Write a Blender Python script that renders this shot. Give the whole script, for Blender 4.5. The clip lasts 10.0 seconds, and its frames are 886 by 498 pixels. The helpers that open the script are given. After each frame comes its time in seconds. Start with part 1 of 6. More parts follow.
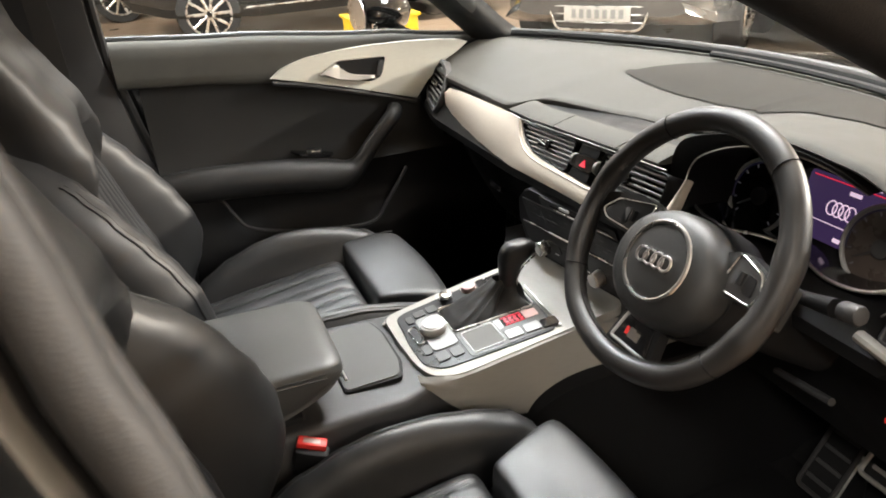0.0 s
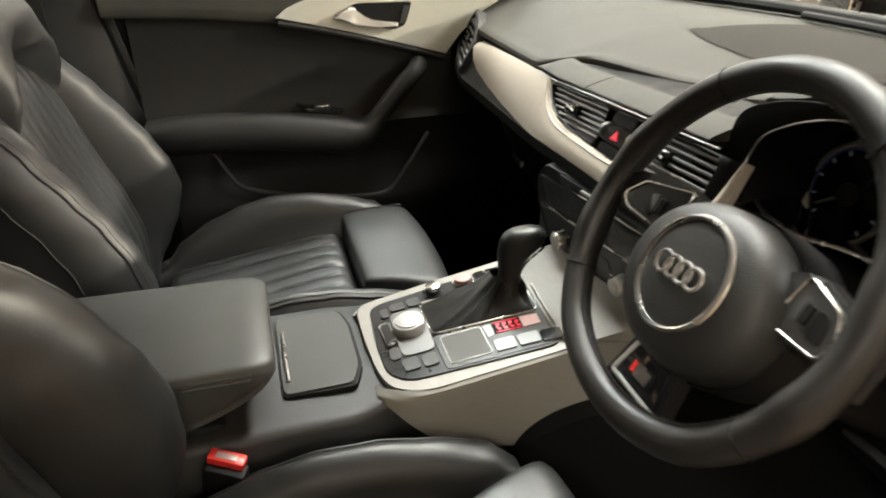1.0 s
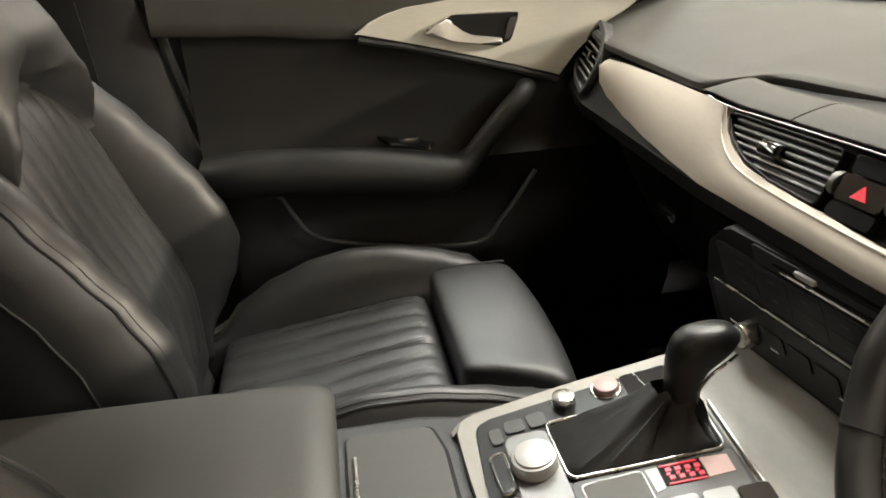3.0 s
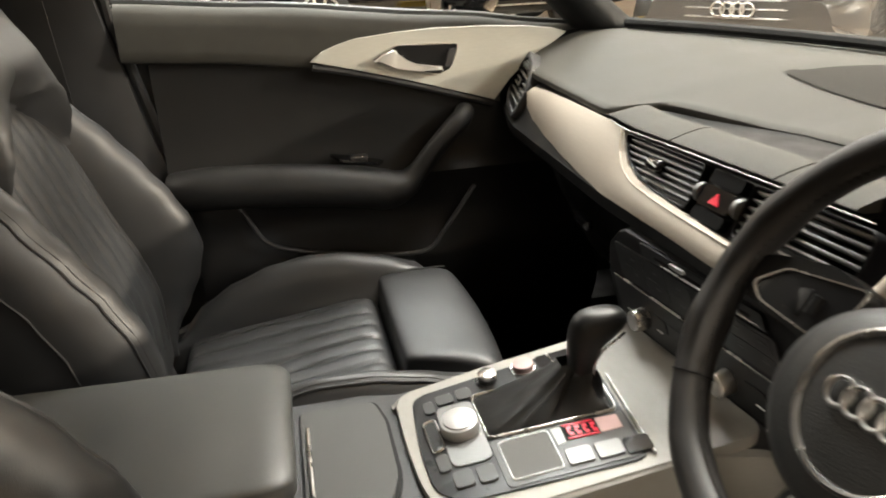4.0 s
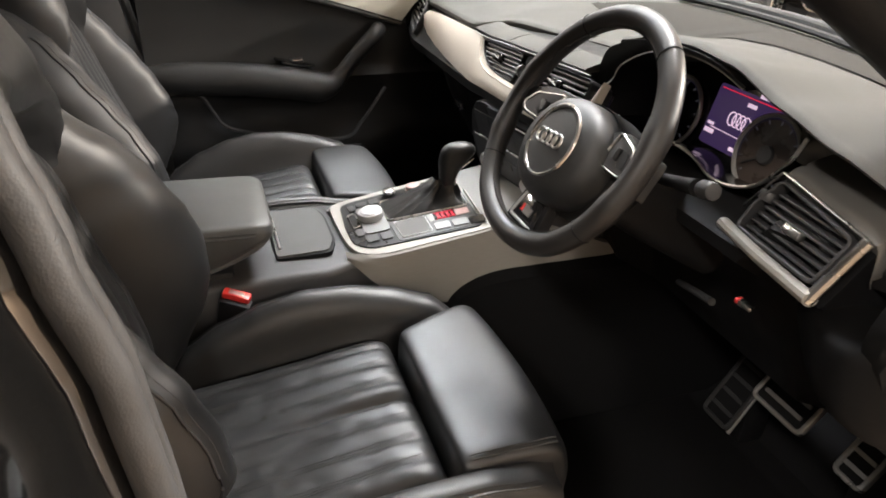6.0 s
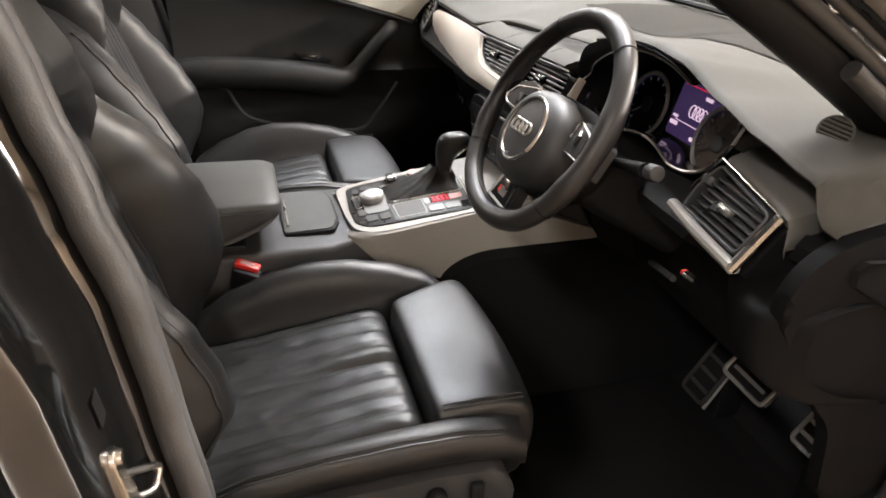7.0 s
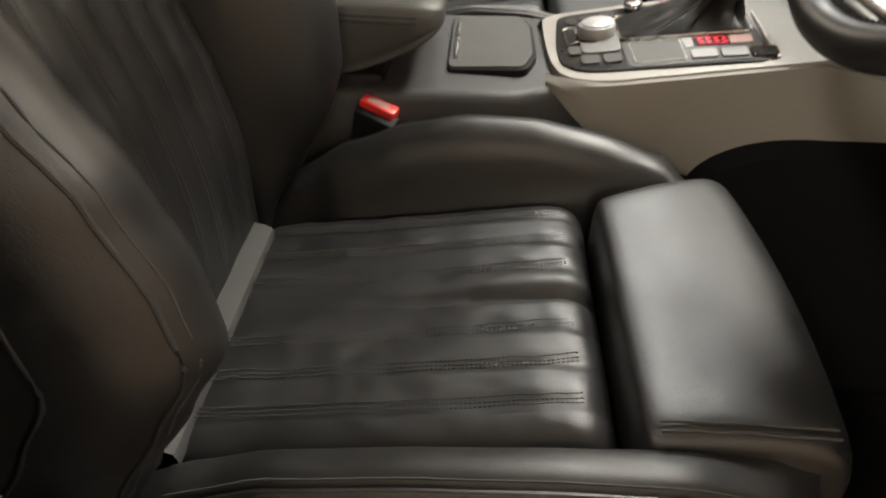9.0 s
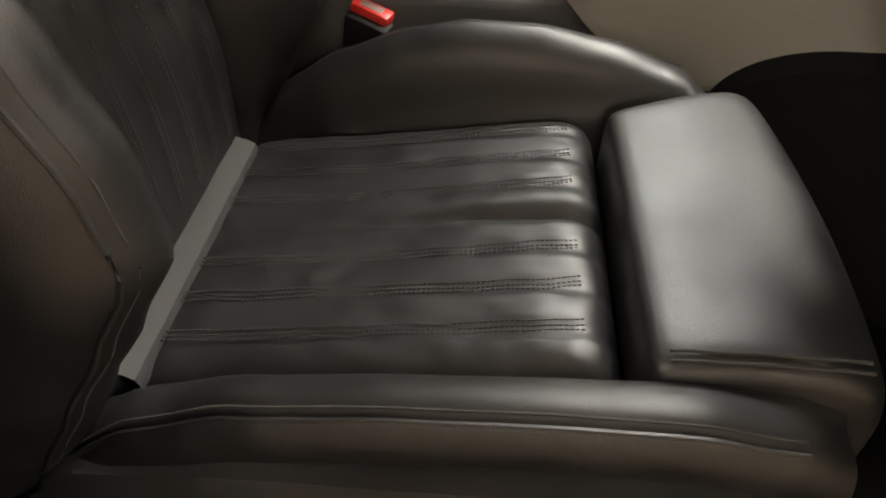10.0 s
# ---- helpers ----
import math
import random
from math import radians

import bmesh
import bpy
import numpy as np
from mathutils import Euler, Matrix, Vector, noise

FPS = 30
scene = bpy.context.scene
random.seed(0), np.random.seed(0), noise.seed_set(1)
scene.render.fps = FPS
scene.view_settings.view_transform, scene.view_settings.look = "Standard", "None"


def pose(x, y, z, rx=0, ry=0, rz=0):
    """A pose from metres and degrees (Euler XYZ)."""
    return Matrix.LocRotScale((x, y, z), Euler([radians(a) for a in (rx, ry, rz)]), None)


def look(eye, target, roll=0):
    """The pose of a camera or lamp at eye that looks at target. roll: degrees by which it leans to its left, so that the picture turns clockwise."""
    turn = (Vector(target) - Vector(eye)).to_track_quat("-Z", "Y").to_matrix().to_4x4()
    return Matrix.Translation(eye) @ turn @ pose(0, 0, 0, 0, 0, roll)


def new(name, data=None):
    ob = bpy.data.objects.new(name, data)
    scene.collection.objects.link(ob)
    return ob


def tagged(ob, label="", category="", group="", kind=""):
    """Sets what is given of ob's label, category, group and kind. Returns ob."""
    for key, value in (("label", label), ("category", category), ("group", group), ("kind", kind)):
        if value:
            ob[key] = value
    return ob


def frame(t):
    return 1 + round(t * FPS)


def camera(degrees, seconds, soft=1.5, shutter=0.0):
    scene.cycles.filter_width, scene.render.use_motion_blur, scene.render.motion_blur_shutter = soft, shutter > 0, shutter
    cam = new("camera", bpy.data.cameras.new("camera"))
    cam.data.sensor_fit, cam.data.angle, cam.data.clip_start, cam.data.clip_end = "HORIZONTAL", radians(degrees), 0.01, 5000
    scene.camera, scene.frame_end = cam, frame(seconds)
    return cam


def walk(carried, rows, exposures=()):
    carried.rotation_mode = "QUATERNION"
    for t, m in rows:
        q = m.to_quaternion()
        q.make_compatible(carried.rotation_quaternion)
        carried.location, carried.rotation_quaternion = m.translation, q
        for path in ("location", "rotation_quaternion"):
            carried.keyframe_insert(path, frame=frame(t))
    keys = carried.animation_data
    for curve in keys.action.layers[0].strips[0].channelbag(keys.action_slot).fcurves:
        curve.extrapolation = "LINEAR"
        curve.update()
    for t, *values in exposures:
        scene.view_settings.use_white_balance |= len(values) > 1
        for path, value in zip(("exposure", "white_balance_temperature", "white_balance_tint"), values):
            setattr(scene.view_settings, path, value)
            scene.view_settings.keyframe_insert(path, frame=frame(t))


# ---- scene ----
cam = camera(63.3, 10.0, soft=1.8, shutter=0.4)
PATH = [
    (0, (0.9460, -0.5112, 1.3154), (-0.5659, 0.0579, 0.5214), -3.81),
    (0.5, (0.8850, -0.4074, 1.2763), (-0.6522, 0.0808, 0.4770), -2.41),
    (1, (0.7820, -0.3384, 1.2111), (-0.7603, 0.0679, 0.3768), -1.38),
    (1.5, (0.6380, -0.3350, 1.1491), (-0.9158, 0.0149, 0.3104), -0.83),
    (2, (0.5450, -0.3380, 1.1368), (-1.0336, -0.0550, 0.3196), -1.94),
    (2.5, (0.4900, -0.3292, 1.1396), (-1.1159, -0.1071, 0.3575), -3.47),
    (4, (0.6220, -0.3237, 1.1802), (-0.9846, 0.0155, 0.4428), -2.20),
    (4.5, (0.7870, -0.3310, 1.2067), (-0.7970, 0.1072, 0.4726), -0.27),
    (5, (0.9630, -0.3731, 1.2291), (-0.5878, 0.1155, 0.4569), 0.84),
    (5.5, (1.0460, -0.4127, 1.2226), (-0.4697, 0.1003, 0.3984), 1.50),
    (6, (1.1090, -0.4350, 1.2247), (-0.3884, 0.0910, 0.3755), 1.93),
    (7.5, (1.2590, -0.3897, 1.2578), (-0.2843, -0.0184, 0.4091), 1.67),
    (8, (1.1600, -0.3685, 1.1763), (-0.4032, -0.1298, 0.3164), 1.26),
    (8.5, (0.9600, -0.3320, 1.0691), (-0.5560, -0.2798, 0.1001), 0.33),
    (9, (0.8420, -0.3150, 0.9782), (-0.6012, -0.3911, -0.0948), 0.69),
    (9.5, (0.8060, -0.2989, 0.9425), (-0.5792, -0.3865, -0.2036), 0.73),
    (10, (0.8100, -0.2986, 0.9285), (-0.5402, -0.4045, -0.2572), 0.47),
]
walk(cam, [(t, look(eye, target, roll)) for t, eye, target, roll in PATH],
     [(0.0, 0.45, 6250, 9), (0.5, 0.27, 6300, 7), (1.0, 0.17, 6500, 4), (1.5, 0.07, 6650, 4), (2.0, -0.04, 6700, 5), (2.7, -0.02, 6700, 6), (4.0, 0.12, 6650, 7), (5.0, 0.33, 6200, 11),
      (6.0, 0.39, 6200, 11), (7.5, 0.44, 6200, 13), (8.0, 0.26, 6300, 12), (8.5, 0.02, 6700, 11), (9.0, 0.01, 6800, 9), (10.0, 0.01, 6800, 8)])

# ---------------------------------------------------------------- light
HALL_X0, HALL_X1, HALL_Y0, HALL_Y1, HALL_Z = -14.0, 9.0, -7.0, 13.0, 3.4
world = bpy.data.worlds.new("hall_dusk")
scene.world = world
world.use_nodes = True
world.node_tree.nodes["Background"].inputs[0].default_value = (0.5, 0.55, 0.65, 1)
world.node_tree.nodes["Background"].inputs[1].default_value = 0.15


def area_light(x, y, sx, sy, power, colour, z=HALL_Z - 0.12):
    lamp = bpy.data.lights.new("ceiling_panel_light", "AREA")
    lamp.shape, lamp.size, lamp.size_y, lamp.energy, lamp.color = "RECTANGLE", sx, sy, power, colour
    ob = new("ceiling_panel_light", lamp)
    ob.matrix_world = pose(x, y, z)
    return ob


AMBER = (1.0, 0.89, 0.75)
WARM, NEUTRAL, COOL = (1.0, 0.90, 0.78), (1.0, 0.96, 0.90), (0.96, 0.98, 0.98)
LAMPS = [(-7.2, -2.8, 195, WARM), (-7.2, 1.7, 195, WARM), (-7.2, 6.0, 195, WARM), (-3.9, -2.8, 130, NEUTRAL), (-2.4, 0.2, 170, COOL), (-3.9, 6.0, 50, NEUTRAL),
         (-0.8, -3.4, 110, WARM), (-0.9, 1.1, 222, NEUTRAL), (1.1, 7.5, 3000, AMBER), (-3.6, 10.2, 60, WARM), (2.5, -2.2, 85, WARM), (2.2, 3.4, 130, COOL), (6.5, -0.4, 110, AMBER), (5.2, 2.4, 40, WARM)]
for lx, ly, power, colour in LAMPS:
    area_light(lx, ly, 1.2, 0.6, power, colour)


# ---------------------------------------------------------------- materials
def material(name, colour, rough=0.5, metal=0.0, grain=0.0, grain_size=400.0, vary=0.12, vary_size=18.0, rough_vary=0.08,
             spec=0.5, coat=0.0, emit=None, power=0.0, stretch=(1, 1, 1), sheen=0.0, wrinkle=0.0):
    m = bpy.data.materials.new(name)
    m.use_nodes = True
    t = m.node_tree
    b = t.nodes["Principled BSDF"]
    b.inputs["Base Color"].default_value = (*colour, 1)
    b.inputs["Roughness"].default_value = rough
    b.inputs["Metallic"].default_value = metal
    b.inputs["Specular IOR Level"].default_value = spec
    b.inputs["Coat Weight"].default_value = coat
    b.inputs["Coat Roughness"].default_value = 0.08
    if sheen:
        b.inputs["Sheen Weight"].default_value = sheen
    if emit:
        b.inputs["Emission Color"].default_value = (*emit, 1)
        b.inputs["Emission Strength"].default_value = power
        return m
    co = t.nodes.new("ShaderNodeTexCoord")
    mp = t.nodes.new("ShaderNodeMapping")
    mp.inputs["Scale"].default_value = stretch
    t.links.new(co.outputs["Object"], mp.inputs["Vector"])
    big = t.nodes.new("ShaderNodeTexNoise")
    big.inputs["Scale"].default_value = vary_size
    big.inputs["Detail"].default_value = 5
    t.links.new(mp.outputs[0], big.inputs["Vector"])
    if vary:
        ramp = t.nodes.new("ShaderNodeMapRange")
        ramp.inputs["From Min"].default_value, ramp.inputs["From Max"].default_value = 0.3, 0.7
        ramp.inputs["To Min"].default_value, ramp.inputs["To Max"].default_value = 1 - vary, 1 + vary
        t.links.new(big.outputs["Fac"], ramp.inputs["Value"])
        mix = t.nodes.new("ShaderNodeMix")
        mix.data_type, mix.blend_type = "RGBA", "MULTIPLY"
        mix.inputs["Factor"].default_value = 1
        mix.inputs["A"].default_value = (*colour, 1)
        t.links.new(ramp.outputs[0], mix.inputs["B"])
        t.links.new(mix.outputs["Result"], b.inputs["Base Color"])
    if rough_vary:
        rr = t.nodes.new("ShaderNodeMapRange")
        rr.inputs["From Min"].default_value, rr.inputs["From Max"].default_value = 0.3, 0.7
        rr.inputs["To Min"].default_value, rr.inputs["To Max"].default_value = max(0.02, rough - rough_vary), min(1, rough + rough_vary)
        t.links.new(big.outputs["Fac"], rr.inputs["Value"])
        t.links.new(rr.outputs[0], b.inputs["Roughness"])
    if grain:
        vo = t.nodes.new("ShaderNodeTexVoronoi" if grain_size < 900 and stretch == (1, 1, 1) else "ShaderNodeTexNoise")
        vo.inputs["Scale"].default_value = grain_size
        t.links.new(mp.outputs[0], vo.inputs["Vector"])
        bp = t.nodes.new("ShaderNodeBump")
        bp.inputs["Strength"].default_value = grain
        bp.inputs["Distance"].default_value = 0.0006
        t.links.new(vo.outputs[0], bp.inputs["Height"])
        t.links.new(bp.outputs[0], b.inputs["Normal"])
        if wrinkle:
            fold = t.nodes.new("ShaderNodeTexNoise")
            fold.inputs["Scale"].default_value = 30.0
            fold.inputs["Detail"].default_value = 3
            fold.inputs["Distortion"].default_value = 0.8
            t.links.new(mp.outputs[0], fold.inputs["Vector"])
            soft = t.nodes.new("ShaderNodeBump")
            soft.inputs["Strength"].default_value = wrinkle
            soft.inputs["Distance"].default_value = 0.0025
            t.links.new(fold.outputs[0], soft.inputs["Height"])
            t.links.new(soft.outputs[0], bp.inputs["Normal"])
    return m


def glass_material(name, tint=(1, 1, 1), gloss=0.08):
    m = bpy.data.materials.new(name)
    m.use_nodes = True
    t = m.node_tree
    t.nodes.remove(t.nodes["Principled BSDF"])
    clear = t.nodes.new("ShaderNodeBsdfTransparent")
    clear.inputs[0].default_value = (*tint, 1)
    shine = t.nodes.new("ShaderNodeBsdfGlossy")
    shine.inputs["Roughness"].default_value = 0.02
    edge = t.nodes.new("ShaderNodeLayerWeight")
    edge.inputs[0].default_value = 0.5
    steep = t.nodes.new("ShaderNodeMath")
    steep.operation = "POWER"
    steep.inputs[1].default_value = 5.0
    t.links.new(edge.outputs["Facing"], steep.inputs[0])
    fres = t.nodes.new("ShaderNodeMath")
    fres.operation = "MULTIPLY_ADD"
    fres.inputs[1].default_value, fres.inputs[2].default_value = 0.40, gloss * 0.5
    t.links.new(steep.outputs[0], fres.inputs[0])
    mix = t.nodes.new("ShaderNodeMixShader")
    t.links.new(fres.outputs[0], mix.inputs[0])
    t.links.new(clear.outputs[0], mix.inputs[1])
    t.links.new(shine.outputs[0], mix.inputs[2])
    t.links.new(mix.outputs[0], t.nodes["Material Output"].inputs[0])
    return m


LEATHER = material("black_leather", (0.019, 0.019, 0.0195), 0.48, spec=0.55, wrinkle=0.08, grain=0.22, grain_size=950, vary=0.15, vary_size=9, rough_vary=0.06)
# worn seat leather; base also darkened, holding shade on the driver's seat
LEATHER_WORN_SHADED = material("worn_shaded_leather", (0.0105, 0.0105, 0.0107), 0.44, spec=0.52, wrinkle=0.14, grain=0.3, grain_size=900, vary=0.30, vary_size=22, rough_vary=0.07)
THREAD = material("dark_grey_thread", (0.040, 0.040, 0.039), 0.8, spec=0.1)
HEM = material("grey_hem_fabric", (0.032, 0.032, 0.032), 0.75, grain=0.3, grain_size=900)
STACK = material("stack_black", (0.008, 0.008, 0.0085), 0.36, spec=0.3, vary=0)
SOFT = material("soft_black_plastic", (0.030, 0.030, 0.031), 0.52, grain=0.3, grain_size=800, vary=0.12, rough_vary=0.06)
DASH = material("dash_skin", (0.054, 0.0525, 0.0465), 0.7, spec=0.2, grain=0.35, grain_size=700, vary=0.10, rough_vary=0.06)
# base colour cut below real black plastic to hold shade at the dash end
ENDCAP = material("darkened_black_cover", (0.0050, 0.0050, 0.0052), 0.65, grain=0.2, grain_size=800, spec=0.08)
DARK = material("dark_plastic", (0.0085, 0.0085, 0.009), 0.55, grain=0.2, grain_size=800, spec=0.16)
# console copy of the aluminium, toned down against the light falling on it
SILVER = material("aluminium_console_tone", (0.255, 0.245, 0.226), 0.55, 0.10, spec=0.3, grain=0.12, grain_size=260, stretch=(1, 1, 14), vary=0.05, vary_size=60, rough_vary=0.05)
LEVER = material("bright_satin_lever", (0.72, 0.71, 0.68), 0.32, 0.45, vary=0.03)
CHROME = material("satin_chrome", (0.62, 0.61, 0.59), 0.28, 1.0, vary=0.03)
# dash skin again, about twice as light, with light on the ledge painted in
LEDGE_LIT = material("lit_ledge_skin", (0.115, 0.112, 0.104), 0.6, spec=0.25, grain=0.3, grain_size=700, vary=0.08, rough_vary=0.05)
LOUVRE = material("dark_louvre", (0.055, 0.055, 0.056), 0.35)
SLAT = material("vent_slat", (0.20, 0.198, 0.192), 0.40)
MAT_SKIN = material("dash_mat", (0.033, 0.0315, 0.0285), 0.85, spec=0.05, grain=0.4, grain_size=500)
PANEL = material("satin_black_panel", (0.011, 0.011, 0.0115), 0.34, spec=0.22, vary=0.05)
PEDAL = material("dull_pedal_metal", (0.36, 0.355, 0.34), 0.32, 0.6)
# right dial face, its brown reflection put into the base colour
DIAL = material("dial_brown_reflection", (0.060, 0.047, 0.040), 0.3, coat=0.3, vary=0.1, vary_size=40)
DIM_GLOW = material("dim_dial_marks", (0.05, 0.05, 0.05), 0.4, emit=(0.9, 0.85, 0.95), power=0.025)
PAD_GREY = material("smoky_switch_pad", (0.055, 0.055, 0.056), 0.16, coat=0.5, vary=0.1, vary_size=60)
PANEL_GREY = material("satin_grey_panel", (0.040, 0.039, 0.038), 0.42, spec=0.35, vary=0.08, vary_size=40)
GLOSS = material("piano_black", (0.008, 0.008, 0.009), 0.10, coat=0.4, vary=0, rough_vary=0.03)
SEAL = material("grey_door_seal", (0.044, 0.0435, 0.0435), 0.6, grain=0.3, grain_size=500, vary=0.15, vary_size=30)
RUBBER = material("seal_rubber", (0.023, 0.0225, 0.022), 0.5, grain=0.3, grain_size=500)
CARPET = material("black_carpet", (0.0075, 0.0075, 0.0080), 0.95, grain=1.0, grain_size=950, spec=0.1)
RED = material("red_buckle_plastic", (0.62, 0.035, 0.03), 0.35)
RED_GLOW = material("red_backlight", (0.3, 0.01, 0.02), 0.4, emit=(1.0, 0.02, 0.06), power=0.5)
PINK_GLOW = material("pink_backlight", (0.6, 0.5, 0.55), 0.4, emit=(1.0, 0.72, 0.88), power=0.55)
RIM_SKIN = material("polished_rim_leather", (0.015, 0.0138, 0.013), 0.46, grain=0.15, grain_size=950, vary=0.2, vary_size=25, rough_vary=0.10)
HUB_SKIN = material("hub_skin", (0.017, 0.017, 0.0165), 0.5, grain=0.3, grain_size=800, vary=0.1)
GATE = material("gate_metal", (0.15, 0.15, 0.147), 0.45, 0.5, vary=0.05)
BOOT = material("gaiter_leather", (0.007, 0.007, 0.007), 0.40, spec=0.35, grain=0.3, grain_size=700, vary=0.2, vary_size=40)
SATIN = material("satin_nickel", (0.40, 0.40, 0.39), 0.42, 0.4, vary=0.05)
PLATE = material("dull_plate", (0.40, 0.38, 0.34), 0.5)
ARM_SKIN = material("armrest_leather", (0.046, 0.046, 0.043), 0.55, grain=0.25, grain_size=900, vary=0.12, vary_size=14)
# door and dash copies of the aluminium, local light tinted into each colour
DOOR_TRIM = material("aluminium_door_lit", (0.57, 0.57, 0.51), 0.5, 0.10, spec=0.3, grain=0.12, grain_size=260, stretch=(14, 1, 14), vary=0.05, vary_size=60, rough_vary=0.05)
DASH_TRIM = material("aluminium_dash_warm_lit", (0.44, 0.395, 0.335), 0.5, 0.10, spec=0.3, grain=0.12, grain_size=260, stretch=(1, 14, 14), vary=0.05, vary_size=60, rough_vary=0.05)
INSERT = material("black_door_insert", (0.017, 0.0168, 0.0165), 0.6, spec=0.25, grain=0.3, grain_size=700)
DOOR_SKIN = material("black_door_skin", (0.016, 0.016, 0.0162), 0.5, spec=0.4, grain=0.3, grain_size=800)
PADDED = material("matt_grey_pad", (0.085, 0.084, 0.080), 0.55, spec=0.15, vary=0.05)
GATE_DULL = material("dull_gate_metal", (0.21, 0.207, 0.20), 0.45, 0.35, spec=0.25, vary=0.06)
PINK = material("dull_pink", (0.34, 0.22, 0.21), 0.35, vary=0.1)
DEEP = material("display_black", (0.004, 0.002, 0.002), 0.6, spec=0.1)
PURPLE_GLOW = material("purple_screen_glow", (0.02, 0.01, 0.03), 0.2, emit=(0.15, 0.085, 0.26), power=0.17)
BLUE_GLOW = material("blue_ring_glow", (0.02, 0.02, 0.025), 0.3, emit=(0.25, 0.2, 0.8), power=0.008)
PAINT = material("black_car_paint", (0.006, 0.006, 0.006), 0.08, coat=0.5, vary=0.05, rough_vary=0.02)
LINER = material("grey_headliner", (0.30, 0.29, 0.27), 0.9, grain=0.4, grain_size=900)
GLASS = glass_material("window_glass", (0.93, 0.95, 0.94))
STEEL = material("bare_steel", (0.60, 0.57, 0.52), 0.25, 1.0)
TYRE = material("tyre_rubber", (0.02, 0.02, 0.02), 0.8)
FLOOR_TILE = material("tan_floor_tile", (0.25, 0.185, 0.13), 0.35, vary=0.15, vary_size=3)
CEILING = material("hall_ceiling", (0.62, 0.60, 0.56), 0.9, grain=0.3, grain_size=60, vary=0.06, vary_size=2)
PLASTER = material("hall_plaster", (0.58, 0.53, 0.46), 0.85, grain=0.3, grain_size=60, vary=0.06, vary_size=2)
PANEL_GLOW = material("lamp_diffuser", (0.9, 0.9, 0.9), 0.5, emit=(1.0, 0.94, 0.86), power=12.0)
YELLOW = material("yellow_plastic", (0.80, 0.52, 0.02), 0.5)
WHITE = material("white_paint", (0.75, 0.74, 0.72), 0.25, coat=0.6)

# ---------------------------------------------------------------- mesh helpers
OFF = {}


def thing(name, base, label, category, group="", kind=""):
    ob = new(name)
    ob.empty_display_size = 0.05
    ob.location = base
    OFF[ob.name] = Vector(base)
    return tagged(ob, label, category, group, kind)


def finish(bm, material_, smooth, angle=40):
    bmesh.ops.remove_doubles(bm, verts=bm.verts, dist=1e-6)
    bmesh.ops.recalc_face_normals(bm, faces=bm.faces)
    me = bpy.data.meshes.new("mesh")
    for f in bm.faces:
        f.smooth = smooth
    for e in bm.edges:
        if len(e.link_faces) == 2 and e.calc_face_angle(0) > radians(angle):
            e.smooth = False
    bm.to_mesh(me)
    bm.free()
    me.materials.append(material_)
    return me


def part(name, bm, material_, parent, label="", smooth=True, angle=40):
    """One mesh under a thing or a part, its points given in the world."""
    o = OFF[parent.name]
    bmesh.ops.translate(bm, verts=bm.verts, vec=-o)
    ob = new(name, finish(bm, material_, smooth, angle))
    ob.parent = parent
    OFF[ob.name] = o
    return tagged(ob, label)


def solid(name, bm, material_, label, category, kind="", group="", smooth=True, angle=40):
    """A thing of one mesh; its origin is the middle of its foot."""
    lo = Vector([min(v.co[k] for v in bm.verts) for k in range(3)])
    hi = Vector([max(v.co[k] for v in bm.verts) for k in range(3)])
    base = Vector(((lo.x + hi.x) / 2, (lo.y + hi.y) / 2, lo.z))
    bmesh.ops.translate(bm, verts=bm.verts, vec=-base)
    ob = new(name, finish(bm, material_, smooth, angle))
    ob.location = base
    OFF[ob.name] = base
    return tagged(ob, label, category, group, kind)


def merge(bm, other, m=None):
    if m is not None:
        bmesh.ops.transform(other, matrix=m, verts=other.verts)
    made = [bm.verts.new(v.co) for v in other.verts]
    other.verts.index_update()
    for f in other.faces:
        bm.faces.new([made[v.index] for v in f.verts])
    other.free()
    return bm


def B():
    return bmesh.new()


def box(c, s, r=0.0, seg=2, m=None):
    """A box about c with sides s and edges rounded by r."""
    bm = bmesh.new()
    bmesh.ops.create_cube(bm, size=1)
    bmesh.ops.scale(bm, vec=s, verts=bm.verts)
    if r:
        bmesh.ops.bevel(bm, geom=bm.edges[:], offset=r, segments=seg, profile=0.5, affect="EDGES")
    if m is not None:
        bmesh.ops.transform(bm, matrix=m, verts=bm.verts)
    bmesh.ops.translate(bm, vec=c, verts=bm.verts)
    return bm


def cyl(c, r, h, axis=(0, 0, 1), n=24, bevel=0.0, r2=None):
    bm = bmesh.new()
    bmesh.ops.create_cone(bm, cap_ends=True, segments=n, radius1=r, radius2=r if r2 is None else r2, depth=h)
    if bevel:
        ed = [e for e in bm.edges if len(e.link_faces) == 2 and e.calc_face_angle(0) > 0.8]
        bmesh.ops.bevel(bm, geom=ed, offset=bevel, segments=2, profile=0.5, affect="EDGES")
    q = Vector((0, 0, 1)).rotation_difference(Vector(axis).normalized()).to_matrix().to_4x4()
    bmesh.ops.transform(bm, matrix=Matrix.Translation(c) @ q, verts=bm.verts)
    return bm


def loft(rings, closed=True, caps=True, cyclic=False, bm=None):
    """Skin over rings of points; closed: each ring closes; cyclic: the last ring joins the first."""
    bm = bm or bmesh.new()
    vs = [[bm.verts.new(p) for p in ring] for ring in rings]
    n, k = len(vs), len(vs[0])
    for i in range(n if cyclic else n - 1):
        a, b = vs[i], vs[(i + 1) % n]
        for j in range(k if closed else k - 1):
            bm.faces.new((a[j], a[(j + 1) % k], b[(j + 1) % k], b[j]))
    if caps and closed and not cyclic:
        bm.faces.new(vs[0][::-1])
        bm.faces.new(vs[-1])
    return bm


